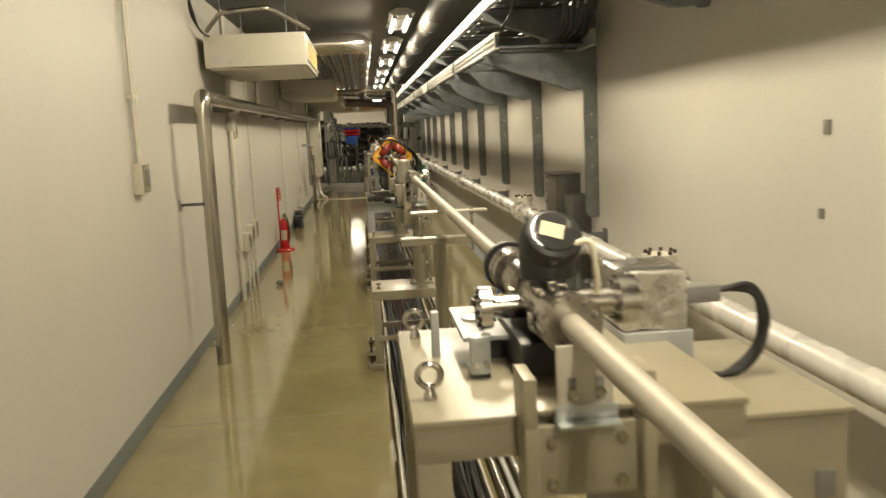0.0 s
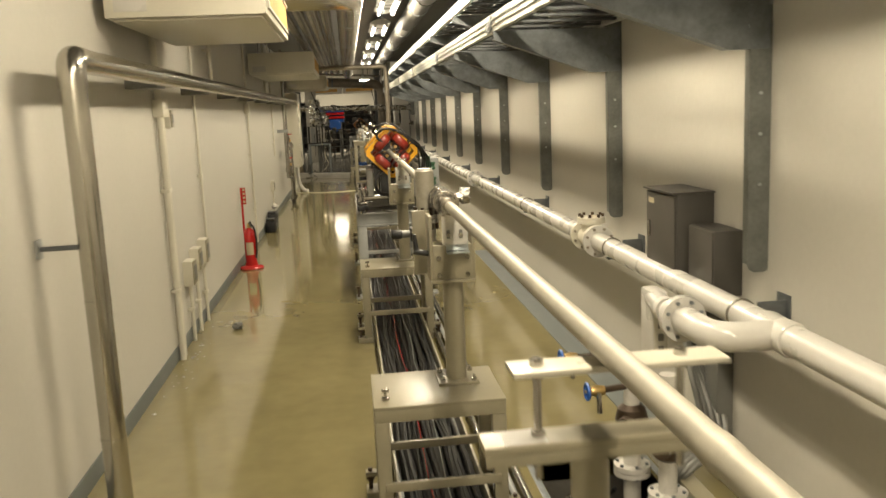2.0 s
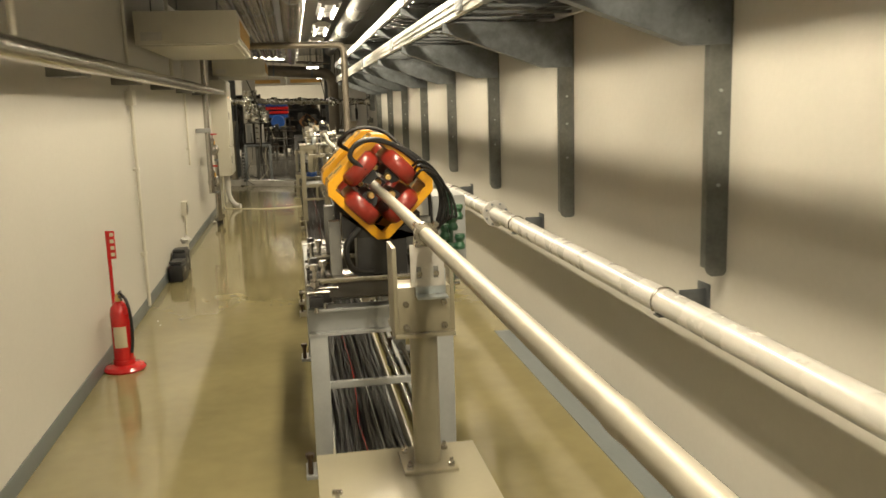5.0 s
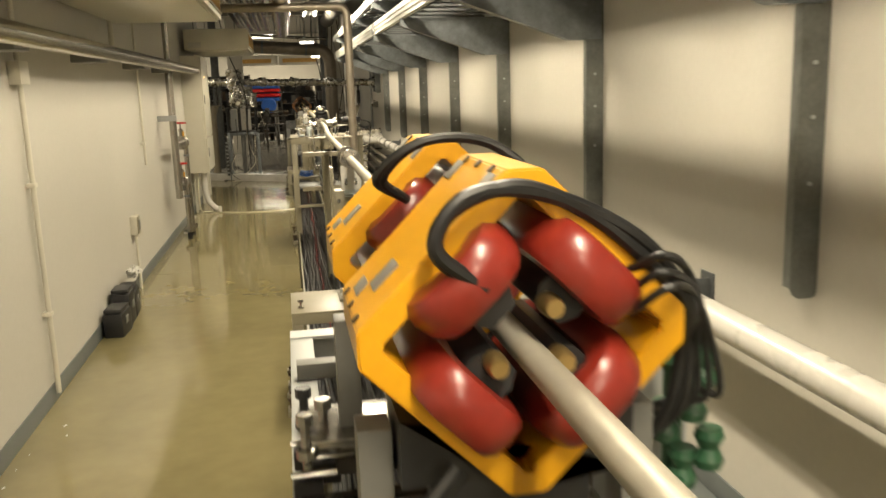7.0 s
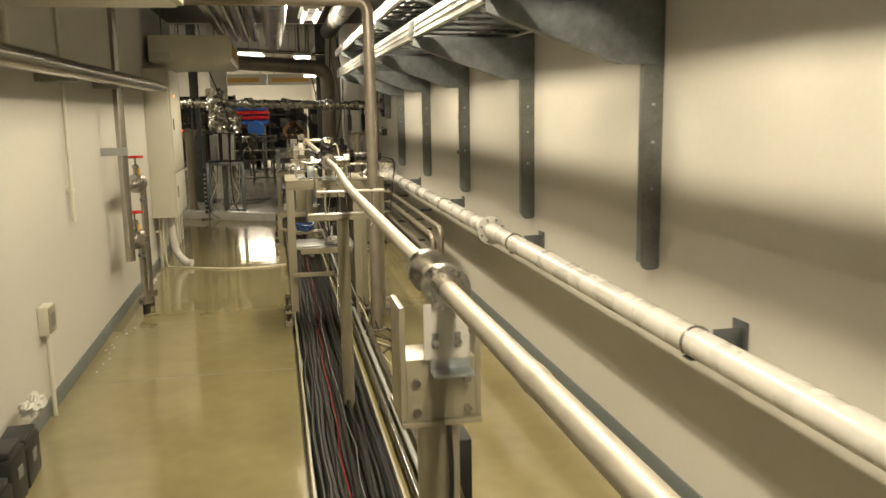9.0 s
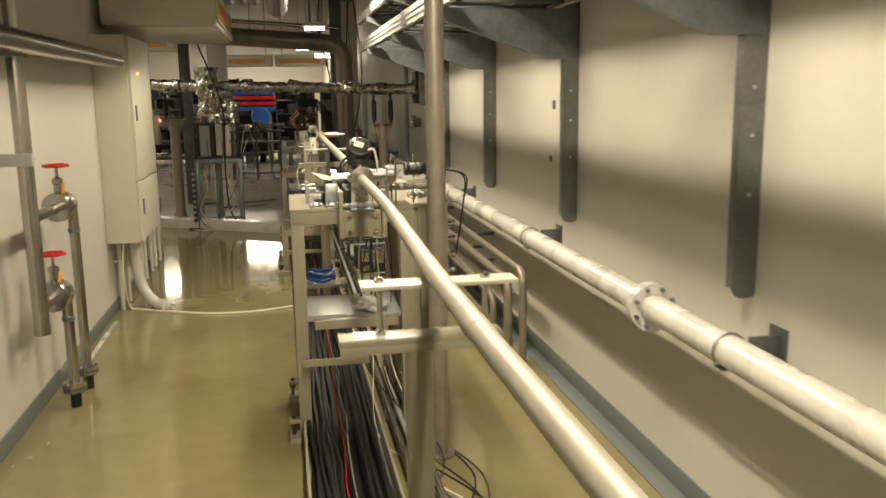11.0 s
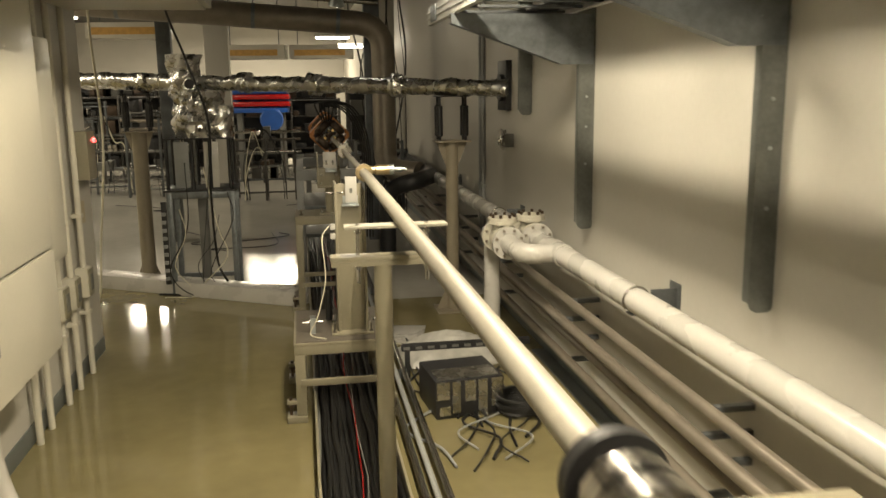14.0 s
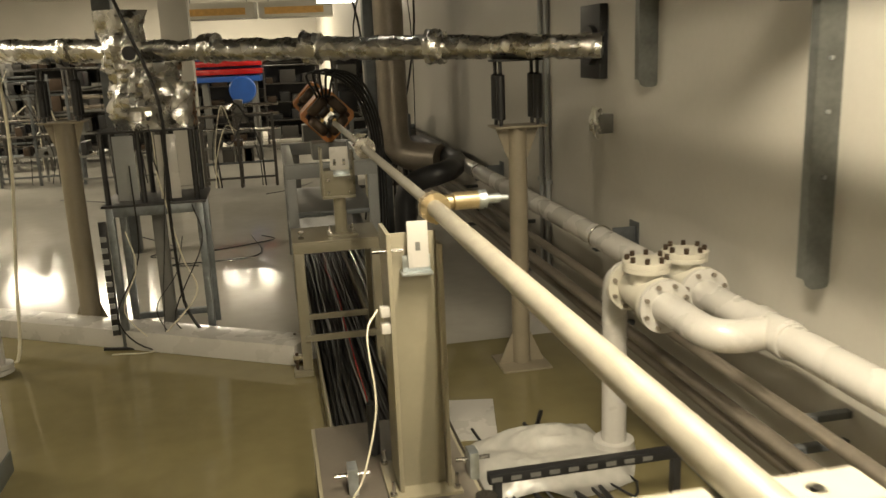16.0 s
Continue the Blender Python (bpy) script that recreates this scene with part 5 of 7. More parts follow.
# ---- magnets ----
def quadrupole(yf, depth, cx, cz, label, R=0.25, yoke=None, coil=None, leads=True):
    """Square yoke standing on its corner with four coils."""
    yoke, coil = yoke or M_yellow, coil or M_red
    o = thing("quadrupole_magnet", (cx, yf, cz), label, "magnet", "quadrupole magnets")
    ri, cut = R * 0.785, R * 0.10

    def ring_pts(rad, c):
        return [(cx - c, cz + rad - c), (cx + c, cz + rad - c), (cx + rad - c, cz + c), (cx + rad - c, cz - c), (cx + c, cz - rad + c), (cx - c, cz - rad + c), (cx - rad + c, cz - c), (cx - rad + c, cz + c)]

    bm = bmesh.new()
    po, pi = ring_pts(R, cut), ring_pts(ri, 0.004)
    vo = [[bm.verts.new((x, y, z)) for x, z in po] for y in (yf, yf + depth)]
    vi = [[bm.verts.new((x, y, z)) for x, z in pi] for y in (yf, yf + depth)]
    for k in range(8):
        j = (k + 1) % 8
        bm.faces.new((vo[0][k], vo[0][j], vi[0][j], vi[0][k]))
        bm.faces.new((vo[1][k], vi[1][k], vi[1][j], vo[1][j]))
        bm.faces.new((vo[0][k], vo[1][k], vo[1][j], vo[0][j]))
        bm.faces.new((vi[0][k], vi[0][j], vi[1][j], vi[1][k]))
    bmesh.ops.recalc_face_normals(bm, faces=bm.faces)
    bmesh.ops.bevel(bm, geom=[e for e in bm.edges if e.calc_length() > 0.02], offset=0.003, segments=2, affect="EDGES")
    part("yoke", bm, yoke, o, "yellow painted iron yoke" if yoke is M_yellow else "")
    for k in range(4):
        a = math.radians(45 + 90 * k)
        ux, uz = math.cos(a), math.sin(a)
        # pole and racetrack coil
        pw = Matrix.Translation((cx, 0, cz)) @ Matrix.Rotation(-a, 4, "Y")
        pole = prism([(0.042, -0.022), (0.065, -0.035), (0.14, -0.035), (0.14, 0.035), (0.065, 0.035), (0.042, 0.022)], yf + 0.005, yf + depth - 0.005, "y")
        part("pole", turned(pole, pw), M_blackm, o, "dark iron pole")
        c = bmesh.new()
        ctr, hw, hh = 0.118 * R / 0.25, 0.060, depth / 2 + 0.026
        ym = yf + depth / 2
        path = []
        for s in range(32):
            b = 2 * math.pi * s / 32
            e = 0.45
            path.append((abs(math.cos(b)) ** e * (1 if math.cos(b) > 0 else -1) * hw, abs(math.sin(b)) ** e * (1 if math.sin(b) > 0 else -1) * hh))
        rings = []
        for s, (w, h) in enumerate(path):
            w2, h2 = path[(s + 1) % 32]
            w0, h0 = path[s - 1]
            t = Vector((w2 - w0, h2 - h0)).normalized()
            nrm = Vector((t.y, -t.x))
            ring = []
            for q in range(12):
                g = 2 * math.pi * q / 12
                du = abs(math.cos(g)) ** 0.7 * (1 if math.cos(g) > 0 else -1) * 0.038
                dn = abs(math.sin(g)) ** 0.7 * (1 if math.sin(g) > 0 else -1) * 0.031
                ring.append(c.verts.new((ctr + du, ym + h + nrm.y * dn, w + nrm.x * dn)))
            rings.append(ring)
        for s in range(32):
            A, B = rings[s], rings[(s + 1) % 32]
            for q in range(12):
                c.faces.new((A[q], A[(q + 1) % 12], B[(q + 1) % 12], B[q]))
        bmesh.ops.recalc_face_normals(c, faces=c.faces)
        part("coil", turned(c, pw), coil, o, "glossy dark red epoxy coil" if coil is M_red else "")
    for s, (dx, dz) in enumerate(((0.03, 0.045), (-0.045, -0.03), (0.045, -0.03))):
        part("water_fitting", lathe([(0.012, -0.02), (0.016, -0.01), (0.016, 0.02)], (cx + dx, yf - 0.012, cz + dz), "y", 12), M_brass, o, "brass water fitting")
    # plates and screws on the upper left face
    face = Matrix.Translation((cx - R / 2, 0, cz + R / 2)) @ Matrix.Rotation(radians(-45), 4, "Y")
    for n_, (u, v, w, h, mt) in enumerate(((0.07, 0.10, 0.05, 0.05, M_label), (0.11, 0.16, 0.025, 0.05, M_label), (-0.112, 0.03, 0.035, 0.04, M_label), (-0.112, 0.22, 0.035, 0.04, M_label))):
        p = box(-u - w / 2, -u + w / 2, yf + depth * v / 0.25 - h / 2, yf + depth * v / 0.25 + h / 2, 0.0, 0.002, 0.0005)
        part("name_plate", turned(p, face), mt, o, "grey name plate")
    for u in (-0.135, 0.135):
        for v in (0.2, 0.5, 0.8):
            part("screw", turned(lathe([(0.007, 0), (0.007, 0.003)], (u, yf + depth * v, 0), "z", 10), face), M_bronze, o)
    return o


MX, MZ = 0.487, 1.318
quadrupole(9.965, 0.265, MX, MZ, "yellow quadrupole magnet on its corner with red coils round the pipe")
quadrupole(10.54, 0.285, MX, MZ, "second yellow quadrupole magnet with red coils round the pipe")
rnd = random.Random(44)
for i in range(5):
    j = lambda: rnd.uniform(-0.012, 0.012)
    pts = [(0.415 + 0.008 * i, 9.93 - 0.01 * i, 1.40), (0.36, 9.915, 1.455 + j()), (0.385 + 0.01 * i, 9.925, 1.50 + j()), (0.47, 9.94, 1.515 + j()), (0.57, 9.96, 1.49 + j()), (0.66 + j(), 9.96, 1.425 + j()), (0.735 + j(), 9.99, 1.35 + j()), (0.765 + 0.012 * i, 10.08, 1.26 + j()), (0.755 + 0.02 * i, 10.09, 1.16), (0.72 + 0.02 * i, 10.13, 1.07 + 0.02 * i), (0.70, 10.25, 1.04), (0.72, 10.33, 0.95)]
    if i > 1:
        pts = [(0.625, 9.95, 1.405 - 0.03 * (i - 2)), (0.66 + j(), 9.90, 1.43 - 0.02 * (i - 2))] + pts[6:]
    single("magnet_cable", tube(smooth_line(pts), 0.0105 if i < 2 else 0.006, 9), M_cable, "thick black power cable arching over a magnet" if i < 2 else "thin black cable curling down beside a magnet", "cable", "magnet cables")
single("magnet_cable", tube(smooth_line([(MX - 0.10, 9.955, MZ - 0.17), (MX - 0.16, 9.93, MZ - 0.24), (MX - 0.14, 9.94, MZ - 0.34), (MX - 0.05, 9.98, MZ - 0.37)]), 0.014, 9), M_cable, "thick black power cable looping below a magnet", "cable", "magnet cables")
for i in range(2):
    single("magnet_cable", tube(smooth_line([(MX - 0.09, 10.44, MZ + 0.13), (MX - 0.14 - 0.01 * i, 10.36, MZ + 0.18), (MX - 0.07, 10.34, MZ + 0.24), (MX + 0.05, 10.35, MZ + 0.23), (MX + 0.15, 10.33, MZ + 0.14), (MX + 0.25, 10.31, MZ), (MX + 0.27, 10.31, MZ - 0.3)]), 0.009, 9), M_cable, "thick black power cable arching over a magnet", "cable", "magnet cables")

# magnet girder
o = thing("magnet_girder", (0.15, 10.2, 0), "light grey steel girder frame carrying the magnets", "frame")
GX0, GX1, GY0, GY1, GZ = 0.15, 0.80, 10.05, 11.95, 0.78
for yy in (GY0, GY1 - 0.09):
    i_b = prism([(yy, GZ), (yy + 0.09, GZ), (yy + 0.09, GZ - 0.012), (yy + 0.05, GZ - 0.012), (yy + 0.05, GZ - 0.11), (yy + 0.09, GZ - 0.11), (yy + 0.09, GZ - 0.122), (yy, GZ - 0.122), (yy, GZ - 0.11), (yy + 0.04, GZ - 0.11), (yy + 0.04, GZ - 0.012), (yy, GZ - 0.012)], GX0, GX1, "x")
    part("cross_beam", i_b, M_lgrey, o)
for x in (GX0, GX1 - 0.08):
    part("side_beam", box(x, x + 0.08, GY0 + 0.09, GY1 - 0.09, GZ - 0.11, GZ - 0.005, 0.003), M_lgrey, o)
    for yy in (GY0, GY1 - 0.09):
        part("leg", box(x, x + 0.08, yy + 0.005, yy + 0.085, 0.02, GZ - 0.122, 0.004), M_lgrey, o)
        part("foot_plate", box(x - 0.05, x + 0.13, yy - 0.03, yy + 0.12, 0, 0.02, 0.003), M_lgrey, o)
        part("levelling_bolt", lathe([(0.012, 0.02), (0.012, 0.1), (0.02, 0.1), (0.02, 0.12)], (x - 0.03, yy - 0.01, 0), "z", 8), M_bronze, o)
part("brace", box(GX0 + 0.08, GX1 - 0.08, GY0 + 0.03, GY0 + 0.06, 0.40, 0.43, 0.002), M_lgrey, o)
for yy in (10.22, 10.5, 10.75, 11.0, 11.4):
    part("slide_rail", box(GX0 + 0.02, GX1 - 0.02, yy, yy + 0.06, GZ, GZ + 0.05, 0.004), M_grey if yy != 10.5 else M_steel, o)
for yc in (10.09, 10.68):
    m_ = thing("magnet_mount", (MX, yc, GZ), "dark steel mount with adjusting screws under a magnet", "magnet mount", "magnet mounts")
    part("block", box(MX - 0.11, MX + 0.11, yc - 0.07, yc + 0.09, GZ + 0.15, MZ - 0.22, 0.005), M_blackm, m_)
    part("slide_plate", box(MX - 0.30, MX + 0.28, yc - 0.09, yc + 0.10, GZ + 0.125, GZ + 0.15, 0.003), M_steel, m_, "bright steel slide plate")
    part("lower_block", box(MX - 0.24, MX + 0.24, yc - 0.06, yc + 0.08, GZ + 0.055, GZ + 0.125, 0.004), M_greyd, m_)
    part("cradle", prism([(MX - 0.17, MZ - 0.22), (MX + 0.17, MZ - 0.22), (MX + 0.17, MZ - 0.12), (MX, MZ - 0.245), (MX - 0.17, MZ - 0.12)], yc - 0.08, yc + 0.08), M_blackm, m_)
    for sx in (-0.2, 0.2):
        part("column", box(MX + sx - 0.025, MX + sx + 0.025, yc - 0.03, yc + 0.04, GZ + 0.15, MZ - 0.15, 0.003), M_grey, m_)
    for k, (dx, dy) in enumerate(((-0.30, -0.1), (-0.30, 0.06), (-0.26, -0.02), (0.27, -0.1), (0.27, 0.06))):
        part("screw", lathe([(0.010, 0), (0.010, 0.12), (0.022, 0.12), (0.022, 0.14), (0.010, 0.141), (0.010, 0.19), (0.018, 0.192), (0.018, 0.215)], (MX + dx, yc + dy, GZ + 0.002), "z", 8), M_blackm if k % 2 else M_steel, m_)
        part("clamp_block", box(MX + dx - 0.03, MX + dx + 0.03, yc + dy - 0.025, yc + dy + 0.025, GZ + 0.03, GZ + 0.075, 0.004), M_blackm, m_)
        part("cross_screw", tube([(MX + dx - 0.035, yc + dy - 0.035, GZ + 0.1), (MX + dx + 0.06, yc + dy - 0.035, GZ + 0.1)], 0.008, 8), M_steel, m_)
o = thing("terminal_box", (0.80, 10.35, 0.85), "grey terminal box with green hose fittings beside the magnets", "terminal box")
part("box", box(0.78, 0.94, 10.40, 10.75, 0.80, 1.22, 0.004), M_lgrey, o)
for k in range(7):
    part("fitting", lathe([(0.022, -0.035), (0.026, -0.02), (0.017, 0.0), (0.026, 0.02), (0.022, 0.035)], (0.80 + 0.032 * (k % 3), 10.17 + 0.03 * (k % 2), 0.94 + 0.045 * k), "z", 12), M_green, o, "green hose fitting")
part("manifold", tube([(0.83, 10.24, 0.78), (0.83, 10.24, 1.25)], 0.018, 12), M_green, o)

# corrector magnets
o = thing("corrector_magnet", (BX, 11.5, BZ), "pale blue-grey corrector yoke with a dark red coil", "magnet")
cy0, cy1, cxa, cxb = 11.47, 11.63, 0.421, 0.549
part("yoke_top", box(cxa, cxb, cy0, cy1, BZ + 0.040, BZ + 0.062, 0.003), M_jacketd, o, "worn grey top plate")
part("yoke_side", box(cxa, cxa + 0.042, cy0, cy1, BZ - 0.25, BZ + 0.040, 0.003), M_bluegrey, o)
part("yoke_side", box(cxb - 0.034, cxb, cy0, cy1, BZ - 0.25, BZ + 0.040, 0.003), M_bluegrey, o)
part("yoke_foot", box(cxa, cxb, cy0, cy1, BZ - 0.27, BZ - 0.25, 0.003), M_bluegrey, o)
part("coil", box(cxa + 0.020, cxa + 0.048, cy0 - 0.055, cy0 - 0.002, BZ - 0.24, BZ - 0.07, 0.012), M_red, o, "dark red coil")
# black block put into the opening for the dark between the legs
part("core", box(cxa + 0.043, cxb - 0.035, cy0 + 0.05, cy1 - 0.01, BZ - 0.25, BZ - 0.05, 0.004), M_blackm, o, "black block filling the dark yoke opening")
part("stem", box(0.44, 0.53, cy0 + 0.03, cy1 - 0.03, GZ, BZ - 0.27, 0.003), M_lgrey, o)
for q in (cxa + 0.02, cxb - 0.02):
    part("bolt", lathe([(0.008, 0), (0.008, 0.006), (0.004, 0.007)], (q, cy0 + 0.03, BZ + 0.062), "z", 6), M_steel, o)
o = thing("monitor_housing", (BX, 11.2, BZ), "dull metal box housing round the beam pipe", "housing")
hx0, hx1, hy0, hy1 = 0.424, 0.532, 11.13, 11.30
part("top", box(hx0, hx1, hy0, hy1, BZ + 0.043, BZ + 0.055, 0.004), M_greyd, o, "dull dark metal lid")
part("side", box(hx0, hx0 + 0.012, hy0, hy1, BZ - 0.2, BZ + 0.043, 0.002), M_steel, o)
part("side", box(hx1 - 0.012, hx1, hy0, hy1, BZ - 0.2, BZ + 0.043, 0.002), M_steel, o)
part("bottom", box(hx0, hx1, hy0, hy1, BZ - 0.212, BZ - 0.2, 0.002), M_greyd, o)
part("front", box(hx0 + 0.013, hx1 - 0.013, hy0 + 0.002, hy0 + 0.010, BZ - 0.2, BZ - 0.03, 0.002), M_steel, o)
part("post", box(BX - 0.04, BX + 0.04, 11.15, 11.23, GZ, BZ - 0.212, 0.003), M_lgrey, o)
single("white_case", box(0.60, 0.72, 11.2, 11.36, 1.16, 1.30, 0.005), M_white, "white instrument case beside the corrector", "case")
single("case_shelf", box(0.62, 0.70, 11.22, 11.34, GZ, 1.158, 0.004), M_lgrey, "grey pedestal under a white instrument case", "pedestal")
o = thing("grey_cover", (0.66, 12.75, 0), "dark grey control box beside the low table", "control box")
part("box", box(0.70, 0.80, 12.6, 12.85, 0.35, 0.72, 0.004), M_grey, o)
part("leg", box(0.72, 0.78, 12.68, 12.77, 0, 0.35, 0.003), M_grey, o)
o = thing("relay_box", (0.64, 14.0, 0), "small black relay box on a thin post", "control box")
part("box", box(0.62, 0.70, 13.9, 14.02, 0.45, 0.66, 0.004), M_black, o)
part("post", tube([(0.66, 13.96, 0), (0.66, 13.96, 0.45)], 0.015, 10), M_lgrey, o)
single("hanging_lead", tube(smooth_line([(0.50, 13.26, 0.98), (0.50, 13.24, 0.85), (0.49, 13.22, 0.65), (0.47, 13.1, 0.56), (0.45, 13.0, 0.50)]), 0.006, 8), M_cable, "black lead hanging down a column", "cable")
for i in range(3):
    pts = [(0.55, 13.4, 0.75 - 0.06 * i), (0.68 + 0.04 * i, 13.9, 0.45), (0.85 + 0.05 * i, 14.3, 0.15), (0.95, 14.2, 0.05 + 0.05 * i), (0.80, 13.9, 0.2), (0.68, 13.96, 0.45)]
    single("looped_lead", tube(smooth_line(pts), 0.005, 8), M_bronze, "thin brown lead looping to the relay box", "cable", "looped leads")
# ---- cable tray on the floor ----
o = thing("floor_cable_tray", (0.41, 0, 0), "cream floor tray full of black cables under the beam line", "cable tray")
for x in (0.225, 0.585):
    part("side_rail", box(x, x + 0.012, -2.0, 30.0, 0.02, 0.125, 0.002), M_cream, o)
part("base", box(0.237, 0.585, -2.0, 30.0, 0.02, 0.028, 0), M_grey, o)
for yy in np.arange(-1.5, 30, 1.5):
    part("support", box(0.22, 0.602, yy - 0.02, yy + 0.02, 0, 0.02, 0.002), M_cream, o)
rnd = random.Random(7)
for layer, (z, n) in enumerate(((0.045, 16), (0.072, 15), (0.096, 12))):
    for i in range(n):
        x = 0.25 + 0.32 * (i + 0.5) / n + rnd.uniform(-0.008, 0.008)
        r = rnd.uniform(0.008, 0.014)
        pts = [(min(0.572, max(0.250, p.x)), p.y, p.z + 0.012 * noise.noise(Vector((i * 3.1, p.y * 0.8, layer)))) for p in wavy((x, -2, z), (min(0.56, max(0.26, x + rnd.uniform(-0.05, 0.05))), 30, z), 110, 0.013, layer * 50 + i)]
        single("tray_cable", tube(pts, r, 6), M_cable, "black cable lying in the floor tray", "cable", "floor tray cables")
for i in range(2):
    single("tray_cable", tube(wavy((0.36 + 0.1 * i, -2, 0.113), (0.42, 29, 0.113), 90, 0.016, 300 + i), 0.003, 6), M_redp if i == 0 else M_lgrey, "thin red cable on top of black tray cables" if i == 0 else "thin grey cable on top of black tray cables", "cable", "floor tray cables")
for x, r, mt in ((0.665, 0.017, M_steel), (0.715, 0.014, M_lgrey), (0.765, 0.017, M_steel)):
    o = thing("floor_pipe", (x, 0, 0.06), "thin metal pipe running low beside the cable tray", "pipe", "floor pipes")
    part("pipe", tube([(x, -2.0, 0.06), (x, 29.0, 0.06)], r, 12), mt, o)
    for yy in np.arange(0.6, 29, 2.2):
        part("saddle", box(x - 0.022, x + 0.022, yy - 0.012, yy + 0.012, 0, 0.06, 0.002), M_galv, o)

# ---- white pipe on the right wall ----
WX, WZ, WR = 1.60, 0.828, 0.055
o = thing("wall_pipe", (WX, 0, WZ), "glossy white water pipe held along the wall", "pipe")
SEG = (-3.0, 4.22, 5.32, 7.48, 12.52, 17.12, 22.1, 30.0)
for a, b in zip(SEG, SEG[1:]):
    part("pipe_section", tube([(WX, a, WZ), (WX, b, WZ)], WR, 24), M_white, o)
for fy in (12.52, 17.12):
    for s in (-1, 1):
        part("flange", lathe([(0.098, -0.011), (0.098, 0.011)], (WX, fy + s * 0.013, WZ), "y", 28), M_white, o)
    part("flange_bolts", bolts_on_ring((WX, fy, WZ), 0.080, "y", 8, 0.009, 0.04), M_galv, o)
for cy in (0.2, 2.1, 5.62, 7.24, 9.57, 11.9, 14.18, 16.52, 18.79, 21.06, 23.6, 26.0):
    b = thing("pipe_bracket", (XR, cy, WZ), "dull steel wall bracket with a wire clip round the white pipe", "bracket", "pipe brackets")
    part("plate", box(XR - 0.008, XR, cy - 0.05, cy + 0.05, WZ - 0.07, WZ + 0.07, 0.002), M_galvd, b)
    part("arm", box(WX + WR, XR - 0.008, cy - 0.025, cy - 0.018, WZ - 0.05, WZ + 0.05, 0.002), M_galvd, b)
    part("shelf", box(WX - 0.03, XR - 0.008, cy - 0.018, cy + 0.04, WZ - WR - 0.008, WZ - WR - 0.001, 0.002), M_galvd, b)
    part("u_clip", tube([(WX + (WR + 0.004) * math.cos(a), cy, WZ + (WR + 0.004) * math.sin(a)) for a in [math.pi * (k - 4) / 20 for k in range(29)]], 0.005, 8), M_steel, b)


def check_valve(x, y, z, parent_label, up=True):
    """A bolted white check valve in line with the pipe."""
    o = thing("check_valve", (x, y, z), parent_label, "valve", "check valves")
    part("body", lathe([(0.058, -0.12), (0.066, -0.08), (0.073, 0.0), (0.066, 0.08), (0.058, 0.12)], (x, y, z), "y", 28), M_ivory, o)
    for s in (-1, 1):
        for q in (0, 1):
            part("flange", lathe([(0.098, -0.010), (0.098, 0.010)], (x, y + s * (0.13 + 0.023 * q), z), "y", 28), M_ivory if q == 0 else M_white, o)
        part("flange_bolts", bolts_on_ring((x, y + s * 0.141, z), 0.081, "y", 8, 0.009, 0.034), M_jacketd, o)
    part("neck", lathe([(0.06, 0.03), (0.06, 0.095), (0.088, 0.096), (0.088, 0.112), (0.086, 0.114), (0.088, 0.116), (0.088, 0.134), (0.05, 0.14)], (x, y, z), "z", 28), M_ivory, o)
    part("cover_bolts", bolts_on_ring((x, y, z + 0.13), 0.072, "z", 8, 0.010, 0.026), M_bronze, o)
    return o


check_valve(WX, 7.66, WZ, "ivory check valve bolted into the white wall pipe")
check_valve(WX, 4.05, WZ, "ivory check valve at the start of the white wall pipe")
check_valve(WX, 22.75, WZ, "ivory check valve in the wall pipe near the hall")


def branch(y0, y1, xb, label):
    o = thing("pipe_branch", (WX, y0, WZ), label, "pipe", "pipe branches")
    part("tee_sleeve", lathe([(WR + 0.006, -0.10), (WR + 0.010, -0.085), (WR + 0.006, 0.0), (WR + 0.010, 0.085), (WR + 0.006, 0.10)], (WX, y0, WZ), "y", 24), M_white, o)
    part("elbow", tube([(WX, y0, WZ), (xb, y0, WZ), (xb, y1, WZ)], WR, 24, None, 0.11), M_white, o)
    return o


branch(5.32, 5.65, 1.36, "white elbow branching off the wall pipe above the pit")
branch(22.15, 22.50, 1.40, "white elbow branching off the wall pipe near the hall")
check_valve(1.40, 22.66, WZ, "ivory check valve on the branch pipe near the hall")
o = thing("branch_riser", (1.40, 22.9, 0), "white flanged pipe standing on the floor below a valve", "pipe")
part("pipe", tube([(1.40, 22.80, WZ), (1.40, 22.95, WZ), (1.40, 22.95, 0.1)], 0.052, 20, None, 0.1), M_white, o)
part("flange", lathe([(0.092, 0.06), (0.085, 0.08), (0.082, 0.082), (0.085, 0.084), (0.085, 0.105)], (1.40, 22.95, 0), "z", 28), M_white, o)
part("foot", lathe([(0.05, 0.0), (0.05, 0.06)], (1.40, 22.95, 0), "z", 20), M_white, o)

# valve group above the pit
o = thing("flow_meter", (1.36, 5.72, WZ), "white flat flow meter on the branch pipe above the pit", "flow meter")
part("flange", lathe([(0.09, -0.02), (0.09, 0.02)], (1.36, 5.62, WZ), "y", 28), M_white, o)
part("flange_bolts", bolts_on_ring((1.36, 5.62, WZ), 0.072, "y", 8, 0.008, 0.03), M_galv, o)
part("body", box(1.36, 1.435, 5.95, 6.10, 0.52, 0.86, 0.02), M_white, o)
part("face", box(1.368, 1.427, 5.944, 5.95, 0.55, 0.83, 0.004), M_ivory, o)
for k in range(4):
    part("mark", box(1.385, 1.41, 5.942, 5.944, 0.59 + 0.055 * k, 0.622 + 0.055 * k, 0), M_label, o, "dark unreadable mark")
part("neck", tube([(1.36, 5.62, WZ), (1.37, 5.85, WZ - 0.01), (1.40, 6.02, WZ - 0.01)], 0.045, 18), M_white, o)
